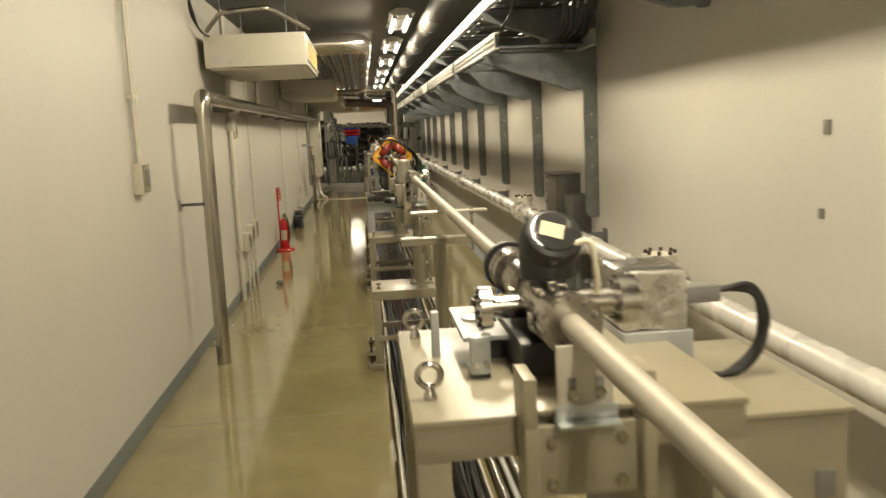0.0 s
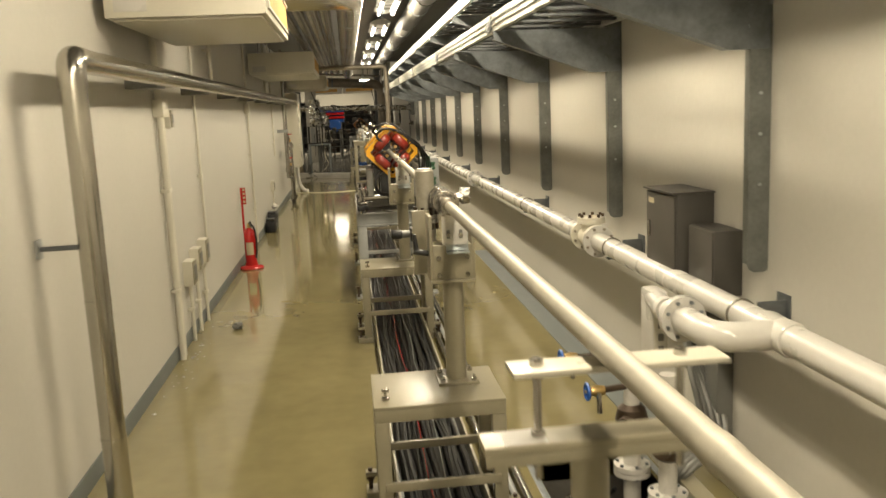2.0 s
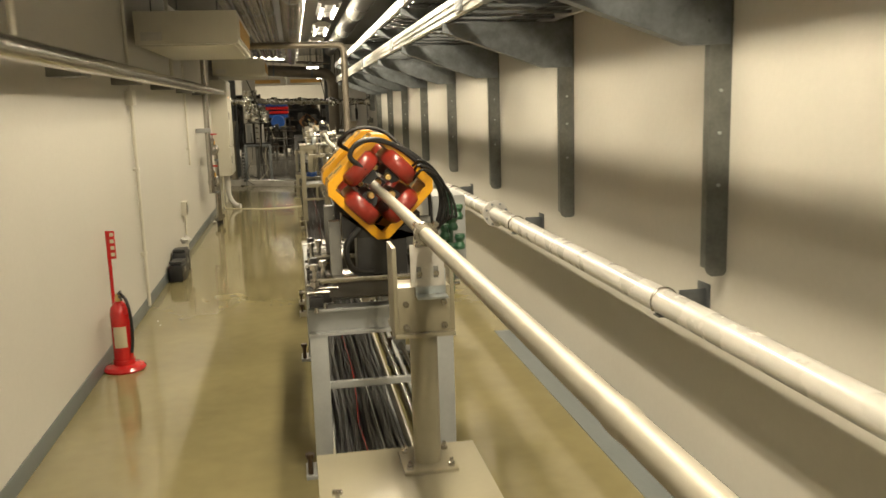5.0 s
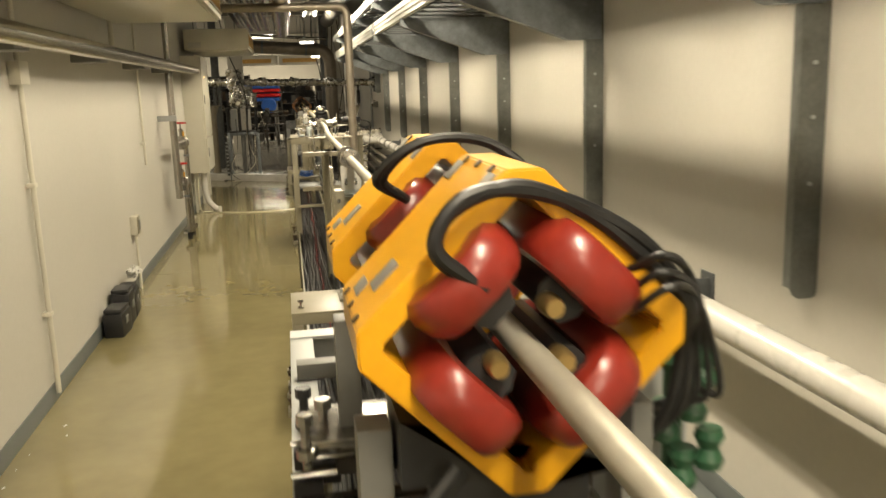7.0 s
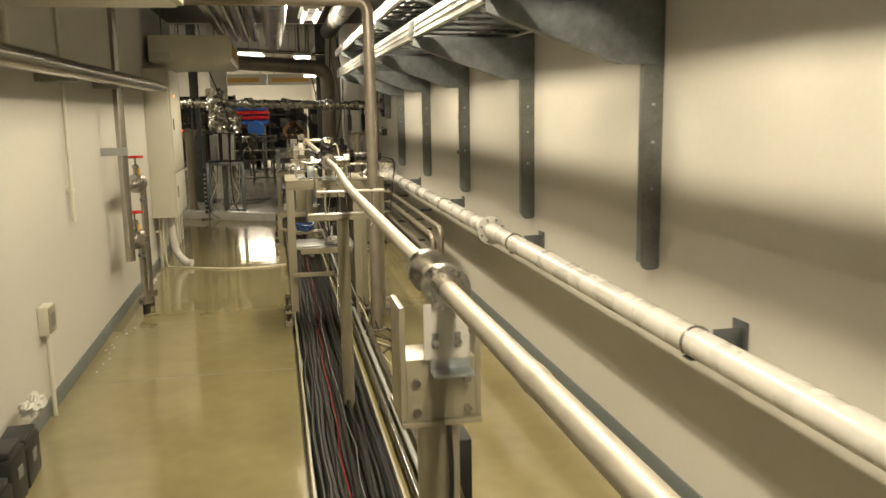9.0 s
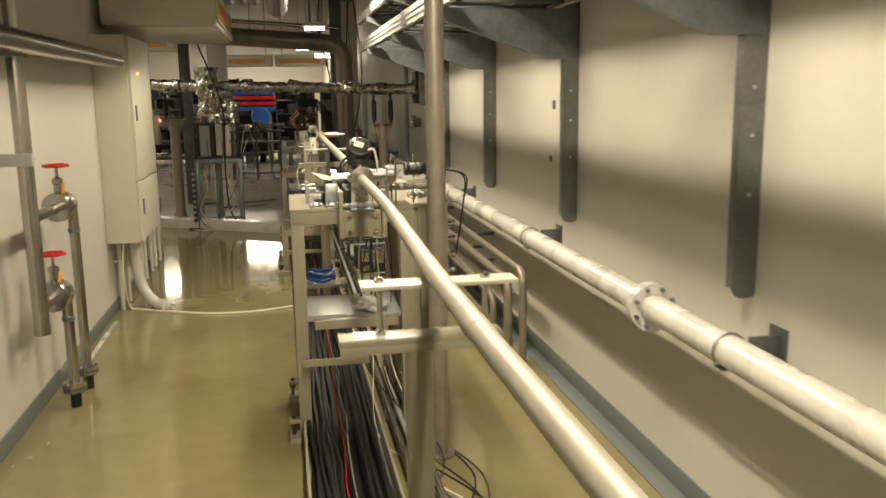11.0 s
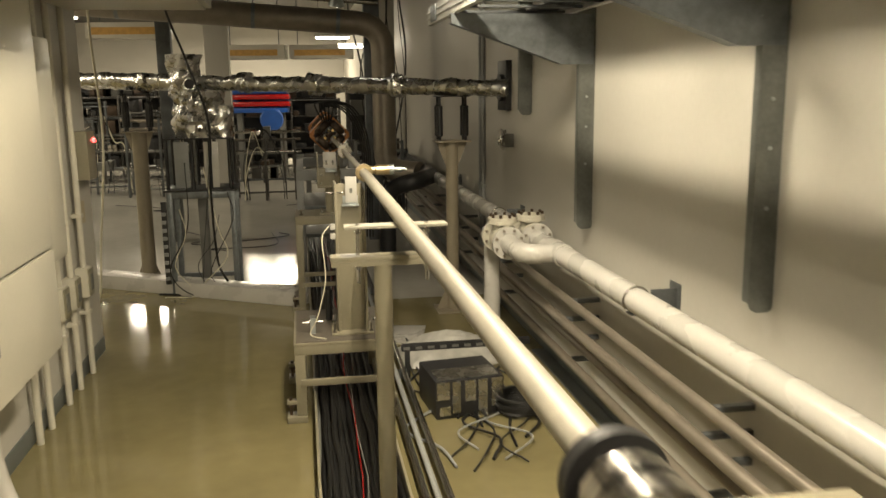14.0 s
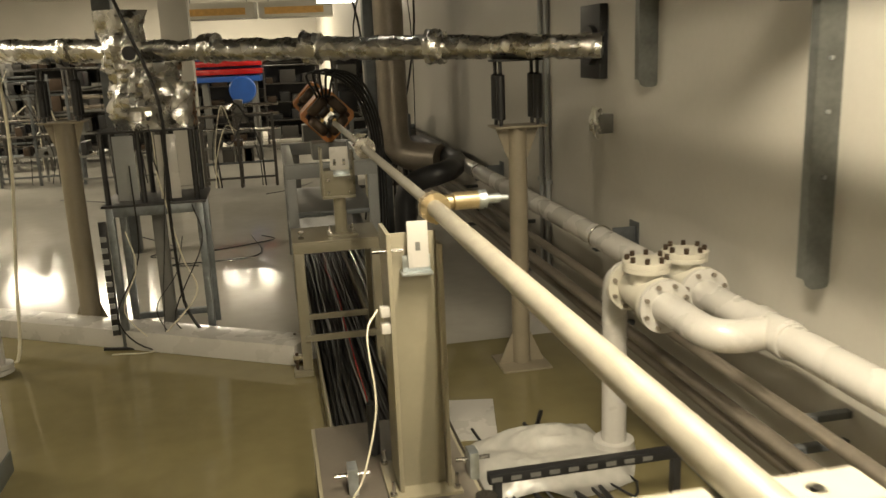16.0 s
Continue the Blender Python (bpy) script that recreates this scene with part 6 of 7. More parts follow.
part("neck_ring", lathe([(0.052, -0.02), (0.052, 0.02)], (1.365, 5.80, WZ - 0.007), "y", 20), M_white, o)
for x, yy in ((1.26, 5.93), (1.31, 5.64)):
    o = thing("pit_riser", (x, yy, -0.7), "white flanged riser with a brown valve rising from the pit", "pipe", "pit risers")
    part("pipe", tube([(x, yy, -0.7), (x, yy, 0.30)], 0.038, 18), M_white, o)
    for dz in (0.07, 0.095):
        part("flange", lathe([(0.08, -0.011), (0.08, 0.011)], (x, yy, dz), "z", 26), M_white, o)
    part("flange_bolts", bolts_on_ring((x, yy, 0.083), 0.064, "z", 6, 0.008, 0.032), M_galv, o)
    part("valve", lathe([(0.036, 0.24), (0.06, 0.26), (0.072, 0.31), (0.06, 0.36), (0.036, 0.38)], (x, yy, 0), "z", 20), M_bronze, o, "dark brown bronze valve")
    part("spigot", lathe([(0.035, 0.03), (0.035, 0.10), (0.045, 0.10), (0.045, 0.12)], (x, yy, 0.31), "y", 16), M_bronze, o) if False else part("spigot", tube([(x, yy, 0.31), (x - 0.06, yy - 0.08, 0.31)], 0.034, 14), M_bronze, o)
    part("upper_pipe", tube([(x, yy, 0.37), (x, yy, 0.60)], 0.034, 18), M_white, o)
o = thing("ball_valve", (1.1, 5.9, 0.5), "small taps with blue handwheels on a thin brown pipe", "tap")
part("pipe", tube([(1.26, 5.93, 0.46), (1.10, 5.90, 0.46)], 0.014, 10), M_bronze, o)
part("pipe", tube([(1.26, 5.93, 0.52), (1.20, 6.2, 0.52), (1.065, 6.20, 0.52)], 0.014, 10, None, 0.05), M_bronze, o)
for x, yy, zz in ((1.10, 5.90, 0.46), (1.065, 6.20, 0.52)):
    part("body", lathe([(0.02, -0.03), (0.026, 0), (0.02, 0.03)], (x, yy, zz), "x", 12), M_brass, o)
    w = tube([(x - 0.045, yy + 0.034 * math.cos(g), zz + 0.034 * math.sin(g)) for g in [2 * math.pi * k / 24 for k in range(25)]], 0.007, 8)
    for g in (0.3, 1.35, 2.4):
        tube([(x - 0.045, yy - 0.034 * math.cos(g), zz - 0.034 * math.sin(g)), (x - 0.045, yy + 0.034 * math.cos(g), zz + 0.034 * math.sin(g))], 0.004, 6, w)
    part("handwheel", w, M_blue, o, "blue handwheel")
    part("stem", tube([(x - 0.055, yy, zz), (x, yy, zz)], 0.007, 8), M_brass, o)
    part("drop", tube([(x, yy - 0.02, zz), (x, yy - 0.03, zz - 0.09)], 0.011, 10), M_steel, o)
for i, (x, yy) in enumerate(((0.98, 5.75), (1.12, 5.55), (1.02, 6.1))):
    o = thing("pit_pump", (x, yy, -0.7), "dark pump with metal clamps down in the pit", "pump", "pit pumps")
    part("motor", lathe([(0.075, 0.0), (0.085, 0.02), (0.085, 0.36), (0.07, 0.40), (0.04, 0.42)], (x, yy, -0.7), "z", 20), M_blackm, o)
    part("clamp", lathe([(0.089, 0.20), (0.089, 0.24)], (x, yy, -0.7), "z", 20), M_steel, o)
    part("cap", lathe([(0.05, 0.42), (0.055, 0.45), (0.03, 0.50)], (x, yy, -0.7), "z", 14), M_steel, o)
rnd = random.Random(17)
for i in range(9):
    pts = [(rnd.uniform(0.9, 1.36), rnd.uniform(5.4, 6.4), rnd.uniform(-0.5, -0.12)) for _ in range(4)]
    single("pit_hose", tube(smooth_line(pts), rnd.choice((0.012, 0.018)), 8), M_black if i % 3 else M_steel, "bent hose among the pumps in the pit", "hose", "pit hoses")
single("pit_ladder", about(box(1.16, 1.20, 5.35, 5.9, -0.12, -0.10, 0.002), (1.18, 5.6, -0.1), rx=18, rz=20), M_steel, "short perforated steel strip across the pit", "strut")
for i in range(5):
    x = 1.62 + 0.03 * i
    single("wall_conduit", tube(smooth_line([(x, 6.25 + 0.06 * i, 0.86 if i > 2 else 0.8), (x, 6.2 + 0.06 * i, 0.5), (x - 0.02, 6.0, 0.2), (x - 0.25, 5.85, 0.08), (1.36, 5.8 + 0.04 * i, -0.1), (1.2, 5.8, -0.4)]), 0.014, 9), M_grey, "grey flexible conduit dropping from wall boxes to the pit", "conduit", "pit conduits")
single("wall_duct", box(1.70, 1.778, 6.05, 6.18, 0.0, 0.80, 0.003), M_grey, "dark grey trunking below the wall boxes", "trunking")
single("floor_trunking", box(1.44, 1.52, 5.0, 6.6, 0, 0.05, 0.004), M_cream, "cream steel trunking on the floor beside the pit", "trunking")

# wall boxes
o = thing("control_box", (1.69, 6.45, 0.86), "dark grey steel control box on the wall", "control box")
part("body", box(1.60, XR, 6.27, 6.64, 0.86, 1.235, 0.004), M_greyd, o)
part("door", box(1.588, 1.60, 6.275, 6.635, 0.87, 1.225, 0.003), M_greyd, o)
part("label", box(1.586, 1.588, 6.53, 6.60, 1.17, 1.195, 0), M_paper, o, "small white label bar")
part("handle", box(1.578, 1.588, 6.58, 6.605, 1.0, 1.08, 0.002), M_steel, o)
part("hood", box(1.575, XR, 6.26, 6.65, 1.235, 1.245, 0.002), M_greyd, o)
o = thing("pull_box", (1.69, 6.1, 0.82), "mid grey junction box on the wall", "junction box")
part("body", box(1.65, XR, 5.98, 6.24, 0.81, 1.10, 0.004), M_greyd, o)
part("lid", box(1.642, 1.65, 5.985, 6.235, 0.815, 1.095, 0.002), M_greyd, o)
part("gland", lathe([(0.03, -0.05), (0.036, -0.03), (0.036, 0.0)], (1.70, 6.1, 0.81), "z", 16), M_white, o, "white cable gland")
for yy, zz, w in ((2.84, 1.58, 0.017), (2.87, 1.27, 0.012), (18.91, 1.60, 0.017), (18.96, 1.28, 0.012)):
    single("wall_plate", box(XR - 0.012, XR, yy - w, yy + w, zz - 1.5 * w, zz + 1.5 * w, 0.002), M_label, "small dull plate fixed to the bare wall", "plate", "wall plates")

# lower pipes along the right wall
for i, (x, z, r, ys) in enumerate(((1.66, 0.59, 0.021, 18.95), (1.62, 0.49, 0.024, 19.15), (1.68, 0.38, 0.021, 19.4), (1.66, 0.26, 0.021, 19.7))):
    o = thing("low_wall_pipe", (x, ys, z), "dull steel pipe low along the wall, bent to the floor", "pipe", "low wall pipes")
    part("pipe", tube([(x - 0.06, ys, 0.0), (x - 0.06, ys, z), (x - 0.06, ys + 1.0, z), (x, 34.0, z)], r * 1.15, 14, None, 0.09), M_jacketd, o)
    for yy in np.arange(20.4, 30, 1.6):
        part("saddle", box(x - r - 0.01, XR, yy - 0.015, yy + 0.015, z - 0.012, z + 0.012, 0.002), M_galvd, o)

# upright pipe by the second station
o = thing("upright_pipe", (0.85, 17.74, 0), "dull steel pipe rising from the floor and turning under the ceiling", "pipe")
part("pipe", tube([(0.85, 17.74, 0.012), (0.85, 17.74, 2.46), (-0.7, 17.74, 2.46)], 0.042, 20, None, 0.1), M_jacketd, o)
part("foot_plate", lathe([(0.07, 0), (0.07, 0.012)], (0.85, 17.74, 0), "z", 20), M_jacketd, o)
part("hanger", tube([(-0.5, 17.74, 2.49), (-0.5, 17.74, CEIL)], 0.006, 8), M_galvd, o)

# ---- kerb and foil-wrapped line at the mouth of the hall ----
KA, KB = Vector((0.11, 24.53, 0)), Vector((-4.6, 27.38, 0))
kd = (KB - KA).normalized()
kn = Vector((-kd.y, kd.x, 0))
kb = bmesh.new()
for a, b, z0, z1 in ((-0.20, 0.02, 0.0, 0.122),):
    t = box(0, (KB - KA).length, a, b, z0, z1, 0.006)
    turned(t, Matrix.Translation(KA) @ Matrix.Rotation(math.atan2(kd.y, kd.x), 4, "Z"))
    join(kb, t)
single("kerb", kb, M_white, "pale grey steel kerb across the tunnel mouth", "kerb", kind="structure")

FA, FB = Vector((1.74, 23.92, 1.735)), Vector((-4.6, 27.60, 1.95))
fd = (FB - FA).normalized()


def foil_tube(a, b, r, seed, n=90, seg=28):
    """A pipe wrapped in crumpled foil."""
    bm = tube([a.lerp(b, i / n) for i in range(n + 1)], r, seg)
    crease = random.Random(seed)
    for v in bm.verts:
        s = (v.co - a).dot((b - a).normalized())
        axis = a + (b - a).normalized() * s
        d = v.co - axis
        if d.length > 1e-5:
            k = noise.noise(v.co * 9 + Vector((seed, 0, 0))) * 0.22 - abs(noise.noise(v.co * 26)) * 0.30 + crease.uniform(-0.025, 0.025)
            v.co = axis + d * (1 + k)
    return bm


o = thing("foil_wrapped_pipe", tuple(FA), "foil-wrapped vacuum pipe crossing overhead into the hall", "pipe")
part("pipe", foil_tube(FA, FA.lerp(FB, 0.40), 0.066, 1, 130, 22), M_foil, o)
part("pipe", foil_tube(FA.lerp(FB, 0.40), FB, 0.078, 2, 130, 22), M_foil, o)
for k, s in enumerate((0.12, 0.22, 0.31, 0.45, 0.6)):
    c = FA.lerp(FB, s)
    part("joint", foil_tube(c - fd * 0.05, c + fd * 0.05, 0.092, 5 + k, 8, 20), M_foil, o)
o = thing("wall_port", (1.75, 23.9, 1.74), "black wall port plate where the foil pipe enters", "port")
part("plate", box(1.735, XR, 23.95, 24.22, 1.57, 1.94, 0.004), M_blackm, o)
part("ring", lathe([(0.10, -0.03), (0.10, 0.0)], (1.735, 24.05, 1.74), "x", 24), M_blackm, o)
part("bolts", bolts_on_ring((1.73, 24.05, 1.74), 0.085, "x", 8, 0.012, 0.018), M_blackm, o)
for yy in (24.85, 24.98):
    c = thing("wall_conduit", (XR - 0.02, yy, 0), "thin grey conduit running up the wall beside the hall", "conduit", "hall wall conduits")
    part("tube", tube([(XR - 0.02, yy, 0.3), (XR - 0.02, yy, 4.1)], 0.016, 12), M_lgrey, c)
    for zz in (0.9, 1.7, 2.5):
        part("clip", box(XR - 0.04, XR, yy - 0.03, yy + 0.03, zz, zz + 0.025, 0.002), M_lgrey, c)
o = thing("port_valve", (1.72, 23.9, 1.35), "small metal valve wrapped in foil below the wall port", "valve")
part("body", box(1.70, XR, 23.87, 23.93, 1.30, 1.40, 0.006), M_grey, o)
part("wrap", crumple((1.70, 23.9, 1.36), (0.045, 0.05, 0.10), 31, 3, flat=False), M_foil, o, "foil wrapping")


def strut_post(c, zt, r, top, label):
    x, y = c
    o = thing("support_post", (x, y, 0), label, "post", "foil pipe posts")
    part("post", tube([(x, y, 0.012), (x, y, zt - 0.012)], r, 22), M_creamd, o)
    part("base_plate", box(x - 0.14, x + 0.14, y - 0.14, y + 0.14, 0, 0.012, 0.003), M_creamd, o)
    for s in (-1, 1):
        part("base_gusset", prism([(x + s * r * 0.9, 0.012), (x + s * 0.13, 0.012), (x + s * r * 0.9, 0.20)], y - 0.005, y + 0.005), M_creamd, o)
        part("top_gusset", prism([(x + s * r * 0.9, zt - 0.012), (x + s * 0.12, zt - 0.012), (x + s * r * 0.9, zt - 0.2)], y - 0.005, y + 0.005), M_creamd, o)
        for q in (-1, 1):
            cx, cy = x + s * 0.10, y + q * 0.05
            part("strut", lathe([(0.010, 0), (0.010, 0.03), (0.024, 0.035), (0.024, top - zt - 0.07), (0.010, top - zt - 0.06), (0.010, top - zt)], (cx, cy, zt), "z", 12), M_black, o, "black turnbuckle strut")
    part("top_plate", box(x - 0.14, x + 0.14, y - 0.09, y + 0.09, zt - 0.012, zt, 0.003), M_creamd, o)
    part("saddle", box(x - 0.13, x + 0.13, y - 0.08, y + 0.08, top, top + 0.012, 0.002), M_blackm, o)
    return o


strut_post((1.36, 24.17), 1.345, 0.050, 1.675, "cream post with black struts under the foil pipe by the wall")
strut_post((-1.21, 25.62), 1.40, 0.065, 1.72, "cream post with black struts under the foil pipe in the hall")

# foil-wrapped vessel on its frame
VX, VY = -0.66, 25.35
o = thing("foil_vessel", (VX, VY, 1.3), "foil-wrapped vacuum vessel with a black open port", "vacuum vessel")
part("body", foil_tube(Vector((VX + 0.02, VY, 1.353)), Vector((VX + 0.02, VY, 1.74)), 0.235, 41, 14, 40), M_foil, o)
part("side_can", foil_tube(Vector((VX + 0.20, VY - 0.06, 1.353)), Vector((VX + 0.20, VY - 0.06, 1.62)), 0.11, 43, 10, 24), M_foil, o)
part("head", foil_tube(Vector((VX - 0.08, VY - 0.03, 1.72)), Vector((VX - 0.08, VY - 0.03, 2.05)), 0.15, 47, 13, 32), M_foil, o)
part("port", tube([(VX - 0.03, VY - 0.05, 1.80), (VX - 0.01, VY - 0.36, 1.80)], 0.05, 20), M_foil, o)
part("port_hole", lathe([(0.040, -0.005), (0.040, 0.002)], (VX - 0.01, VY - 0.362, 1.80), "y", 20), M_black, o, "black open port")
o = thing("vessel_stand", (VX, VY, 0), "steel frame with black rods and a dark shelf under the vessel", "frame")
FX0, FX1, FY0, FY1 = VX - 0.28, VX + 0.29, VY - 0.22, VY + 0.25
for x in (FX0, FX1 - 0.045):
    for yy in (FY0, FY1 - 0.045):
        part("leg", box(x, x + 0.045, yy, yy + 0.045, 0, 0.90, 0.003), M_galv, o)
part("shelf", box(FX0 - 0.02, FX1 + 0.02, FY0 - 0.02, FY1 + 0.02, 0.90, 0.915, 0.003), M_blackm, o, "black shelf plate")
for yy in (FY0, FY1 - 0.04):
    part("rail", box(FX0 + 0.045, FX1 - 0.045, yy, yy + 0.04, 0.84, 0.90, 0.003), M_galv, o)
    part("rail", box(FX0 + 0.045, FX1 - 0.045, yy, yy + 0.04, 0.06, 0.10, 0.003), M_galv, o)
for x in (FX0 + 0.02, VX - 0.05, VX + 0.1, FX1 - 0.03):
    for yy in (FY0 + 0.03, FY1 - 0.04):
        part("rod", tube([(x, yy, 0.915), (x, yy, 1.34)], 0.017, 10), M_black, o, "black rod")
part("panel", box(VX + 0.05, VX + 0.17, FY0 + 0.02, FY0 + 0.03, 0.93, 1.32, 0.002), M_white, o, "white panel")
part("panel", box(VX - 0.20, VX - 0.08, FY0 + 0.05, FY0 + 0.06, 0.93, 1.32, 0.002), M_lgrey, o)
part("upper_plate", box(FX0, FX1, FY0, FY1, 1.34, 1.352, 0.002), M_blackm, o)
part("central_pillar", box(VX - 0.05, VX + 0.03, VY, VY + 0.08, 0, 0.9, 0.003), M_grey, o)
part("terminal_strip", box(FX0 - 0.05, FX0 - 0.005, FY0 - 0.01, FY0 + 0.02, 0.1, 0.82, 0.003), M_blackm, o)
for k in range(9):
    part("terminal", box(FX0 - 0.045, FX0 - 0.012, FY0 - 0.03, FY0 - 0.011, 0.14 + 0.07 * k, 0.17 + 0.07 * k, 0.002), M_lgrey, o)
rnd = random.Random(33)
for i in range(6):
    x = VX + rnd.uniform(-0.3, 0.3)
    pts = [(x, VY - 0.24, rnd.uniform(0.6, 1.4)), (x + rnd.uniform(-0.15, 0.15), VY - 0.27 - rnd.uniform(0, 0.05), rnd.uniform(0.4, 0.7)), (x + rnd.uniform(-0.2, 0.2), VY - 0.28, rnd.uniform(0.15, 0.35)), (x + rnd.uniform(-0.2, 0.2), VY - 0.32, 0.02), (x + rnd.uniform(-0.4, 0.4), VY - 0.25 + rnd.uniform(-0.1, 0.2), 0.012)]
    single("vessel_lead", tube(smooth_line(pts), rnd.choice((0.003, 0.004, 0.005)), 6), M_wcable if i % 5 == 0 else M_cable, "thin lead hanging down the vessel frame", "cable", "vessel leads")
single("vessel_cable", tube(smooth_line([(VX - 0.35, VY - 0.5, 4.0), (VX - 0.2, VY - 0.4, 2.6), (VX - 0.02, VY - 0.42, 2.0), (VX + 0.12, VY - 0.36, 1.5), (VX + 0.10, VY - 0.3, 0.9), (VX + 0.12, VY - 0.28, 0.3), (VX + 0.2, VY - 0.32, 0.015), (VX - 0.4, VY - 0.2, 0.012)]), 0.010, 9), M_cable, "thick black cable hanging from the ceiling past the vessel", "cable")
single("white_drop_cable", tube(smooth_line([(-1.45, 25.3, 4.0), (-1.46, 25.2, 2.4), (-1.42, 25.18, 1.4), (-1.5, 25.15, 0.5), (-1.55, 25.1, 0.012), (-1.75, 25.2, 0.01)]), 0.010, 8), M_wcable, "white cable hanging down to the hall floor", "cable")

# far girder with a small orange magnet
o = thing("far_girder", (0.15, 25.8, 0), "grey steel girder frame in the hall", "frame")
for yy in (25.8, 27.3):
    part("cross_beam", box(0.15, 0.80, yy, yy + 0.08, 0.90, 1.0, 0.003), M_lgrey, o)
    for x in (0.15, 0.73):
        part("leg", box(x, x + 0.07, yy, yy + 0.08, 0, 0.90, 0.003), M_lgrey, o)
for x in (0.15, 0.73):
    part("side_beam", box(x, x + 0.07, 25.88, 27.3, 0.90, 0.99, 0.003), M_lgrey, o)
for zz in (0.35, 0.62):
    part("brace", box(0.22, 0.73, 25.82, 25.86, zz, zz + 0.03, 0.002), M_galv, o)
    part("shelf", box(0.16, 0.79, 25.9, 27.2, zz - 0.01, zz, 0.002), M_grey, o)
quadrupole(26.0, 0.3, 0.487, 1.315, "orange quadrupole magnet with dark coils in the hall", 0.21, M_orange, M_bronze)
quadrupole(27.6, 0.3, 0.487, 1.315, "far orange quadrupole magnet in the hall", 0.21, M_orange, M_bronze)
o = thing("far_mount", (0.487, 26.1, 1.0), "grey mount below the hall magnet", "magnet mount")
part("block", box(0.36, 0.61, 26.02, 26.25, 1.0, 1.12, 0.004), M_grey, o)
o = thing("magnet_stand", (0.487, 27.7, 0), "dark frame below the far hall magnet", "frame")
part("block", box(0.36, 0.61, 27.6, 27.9, 0.9, 1.12, 0.004), M_grey, o)
for x in (0.25, 0.66):
    part("leg", box(x, x + 0.06, 27.7, 27.76, 0, 0.9, 0.003), M_grey, o)
part("bar", box(0.25, 0.72, 27.62, 27.88, 0.86, 0.9, 0.003), M_grey, o)
for i in range(5):
    a = 0.25 * i
    pts = [(0.42 + 0.02 * i, 25.96, 1.45), (0.36 + 0.05 * i, 25.9, 1.62 + 0.02 * math.sin(3 * a)), (0.62 + 0.03 * i, 25.95, 1.55), (0.78 + 0.02 * i, 26.0, 1.25), (0.80 + 0.02 * i, 26.0, 0.8), (0.76 + 0.03 * i, 26.0, 0.3)]
    single("hall_cable", tube(smooth_line(pts), 0.009, 7), M_cable, "cable looping over the hall magnet", "cable", "hall magnet cables")


# racks, magnets, pillars and plant deeper in the hall
def rack(x0, y0, w, d, h, n, seed):
    r = random.Random(seed)
    o = thing("equipment_rack", (x0, y0, 0), "dark steel rack crowded with instruments in the hall", "rack", "hall racks")
    for x in (x0, x0 + w - 0.04):
        for y in (y0, y0 + d - 0.04):
            part("post", box(x, x + 0.04, y, y + 0.04, 0, h, 0.003), M_greyd, o)
    # black panel added to stand in for the darkness behind the shelves
    part("back_panel", box(x0 + 0.045, x0 + w - 0.045, y0 + d - 0.03, y0 + d - 0.02, 0.12, h - 0.02, 0.002), M_blackm, o, "dark panel added for the gloom behind the shelves")
    for k in range(n):
        z = 0.15 + (h - 0.2) * k / (n - 1)
        part("shelf", box(x0 + 0.005, x0 + w - 0.005, y0 + 0.005, y0 + d - 0.005, z, z + 0.02, 0.002), M_greyd, o)
        x = x0 + 0.06
        while x < x0 + w - 0.2 and k < n - 1:
            bw, bh = r.uniform(0.1, 0.32), r.uniform(0.08, (h - 0.2) / (n - 1) * 0.8)
            bw = min(bw, x0 + w - 0.06 - x)
            part("instrument", box(x, x + bw, y0 + 0.05, y0 + d * r.uniform(0.5, 0.9), z + 0.021, z + 0.021 + bh, 0.005), r.choice((M_blackm, M_greyd, M_blackm, M_greyd, M_bronze, M_grey)), o)
            x += bw + r.uniform(0.02, 0.2)
    return o


for i, (x, y, w, d, h, n) in enumerate(((-6.8, 36.0, 1.6, 0.6, 1.5, 4), (-5.1, 36.3, 1.6, 0.6, 1.7, 5), (-3.4, 36.0, 1.6, 0.6, 1.7, 5), (-1.7, 36.6, 1.6, 0.6, 1.6, 5), (0.0, 36.7, 1.1, 0.6, 1.6, 5), (0.95, 31.2, 0.6, 0.5, 1.8, 5), (-7.2, 38.6, 2.0, 0.6, 2.2, 6), (-5.1, 38.6, 2.0, 0.6, 2.1, 6), (-3.0, 38.6, 2.0, 0.6, 2.2, 6), (-0.9, 38.6, 2.0, 0.6, 2.0, 6))):
    rack(x, y, w, d, h, n, 60 + i)


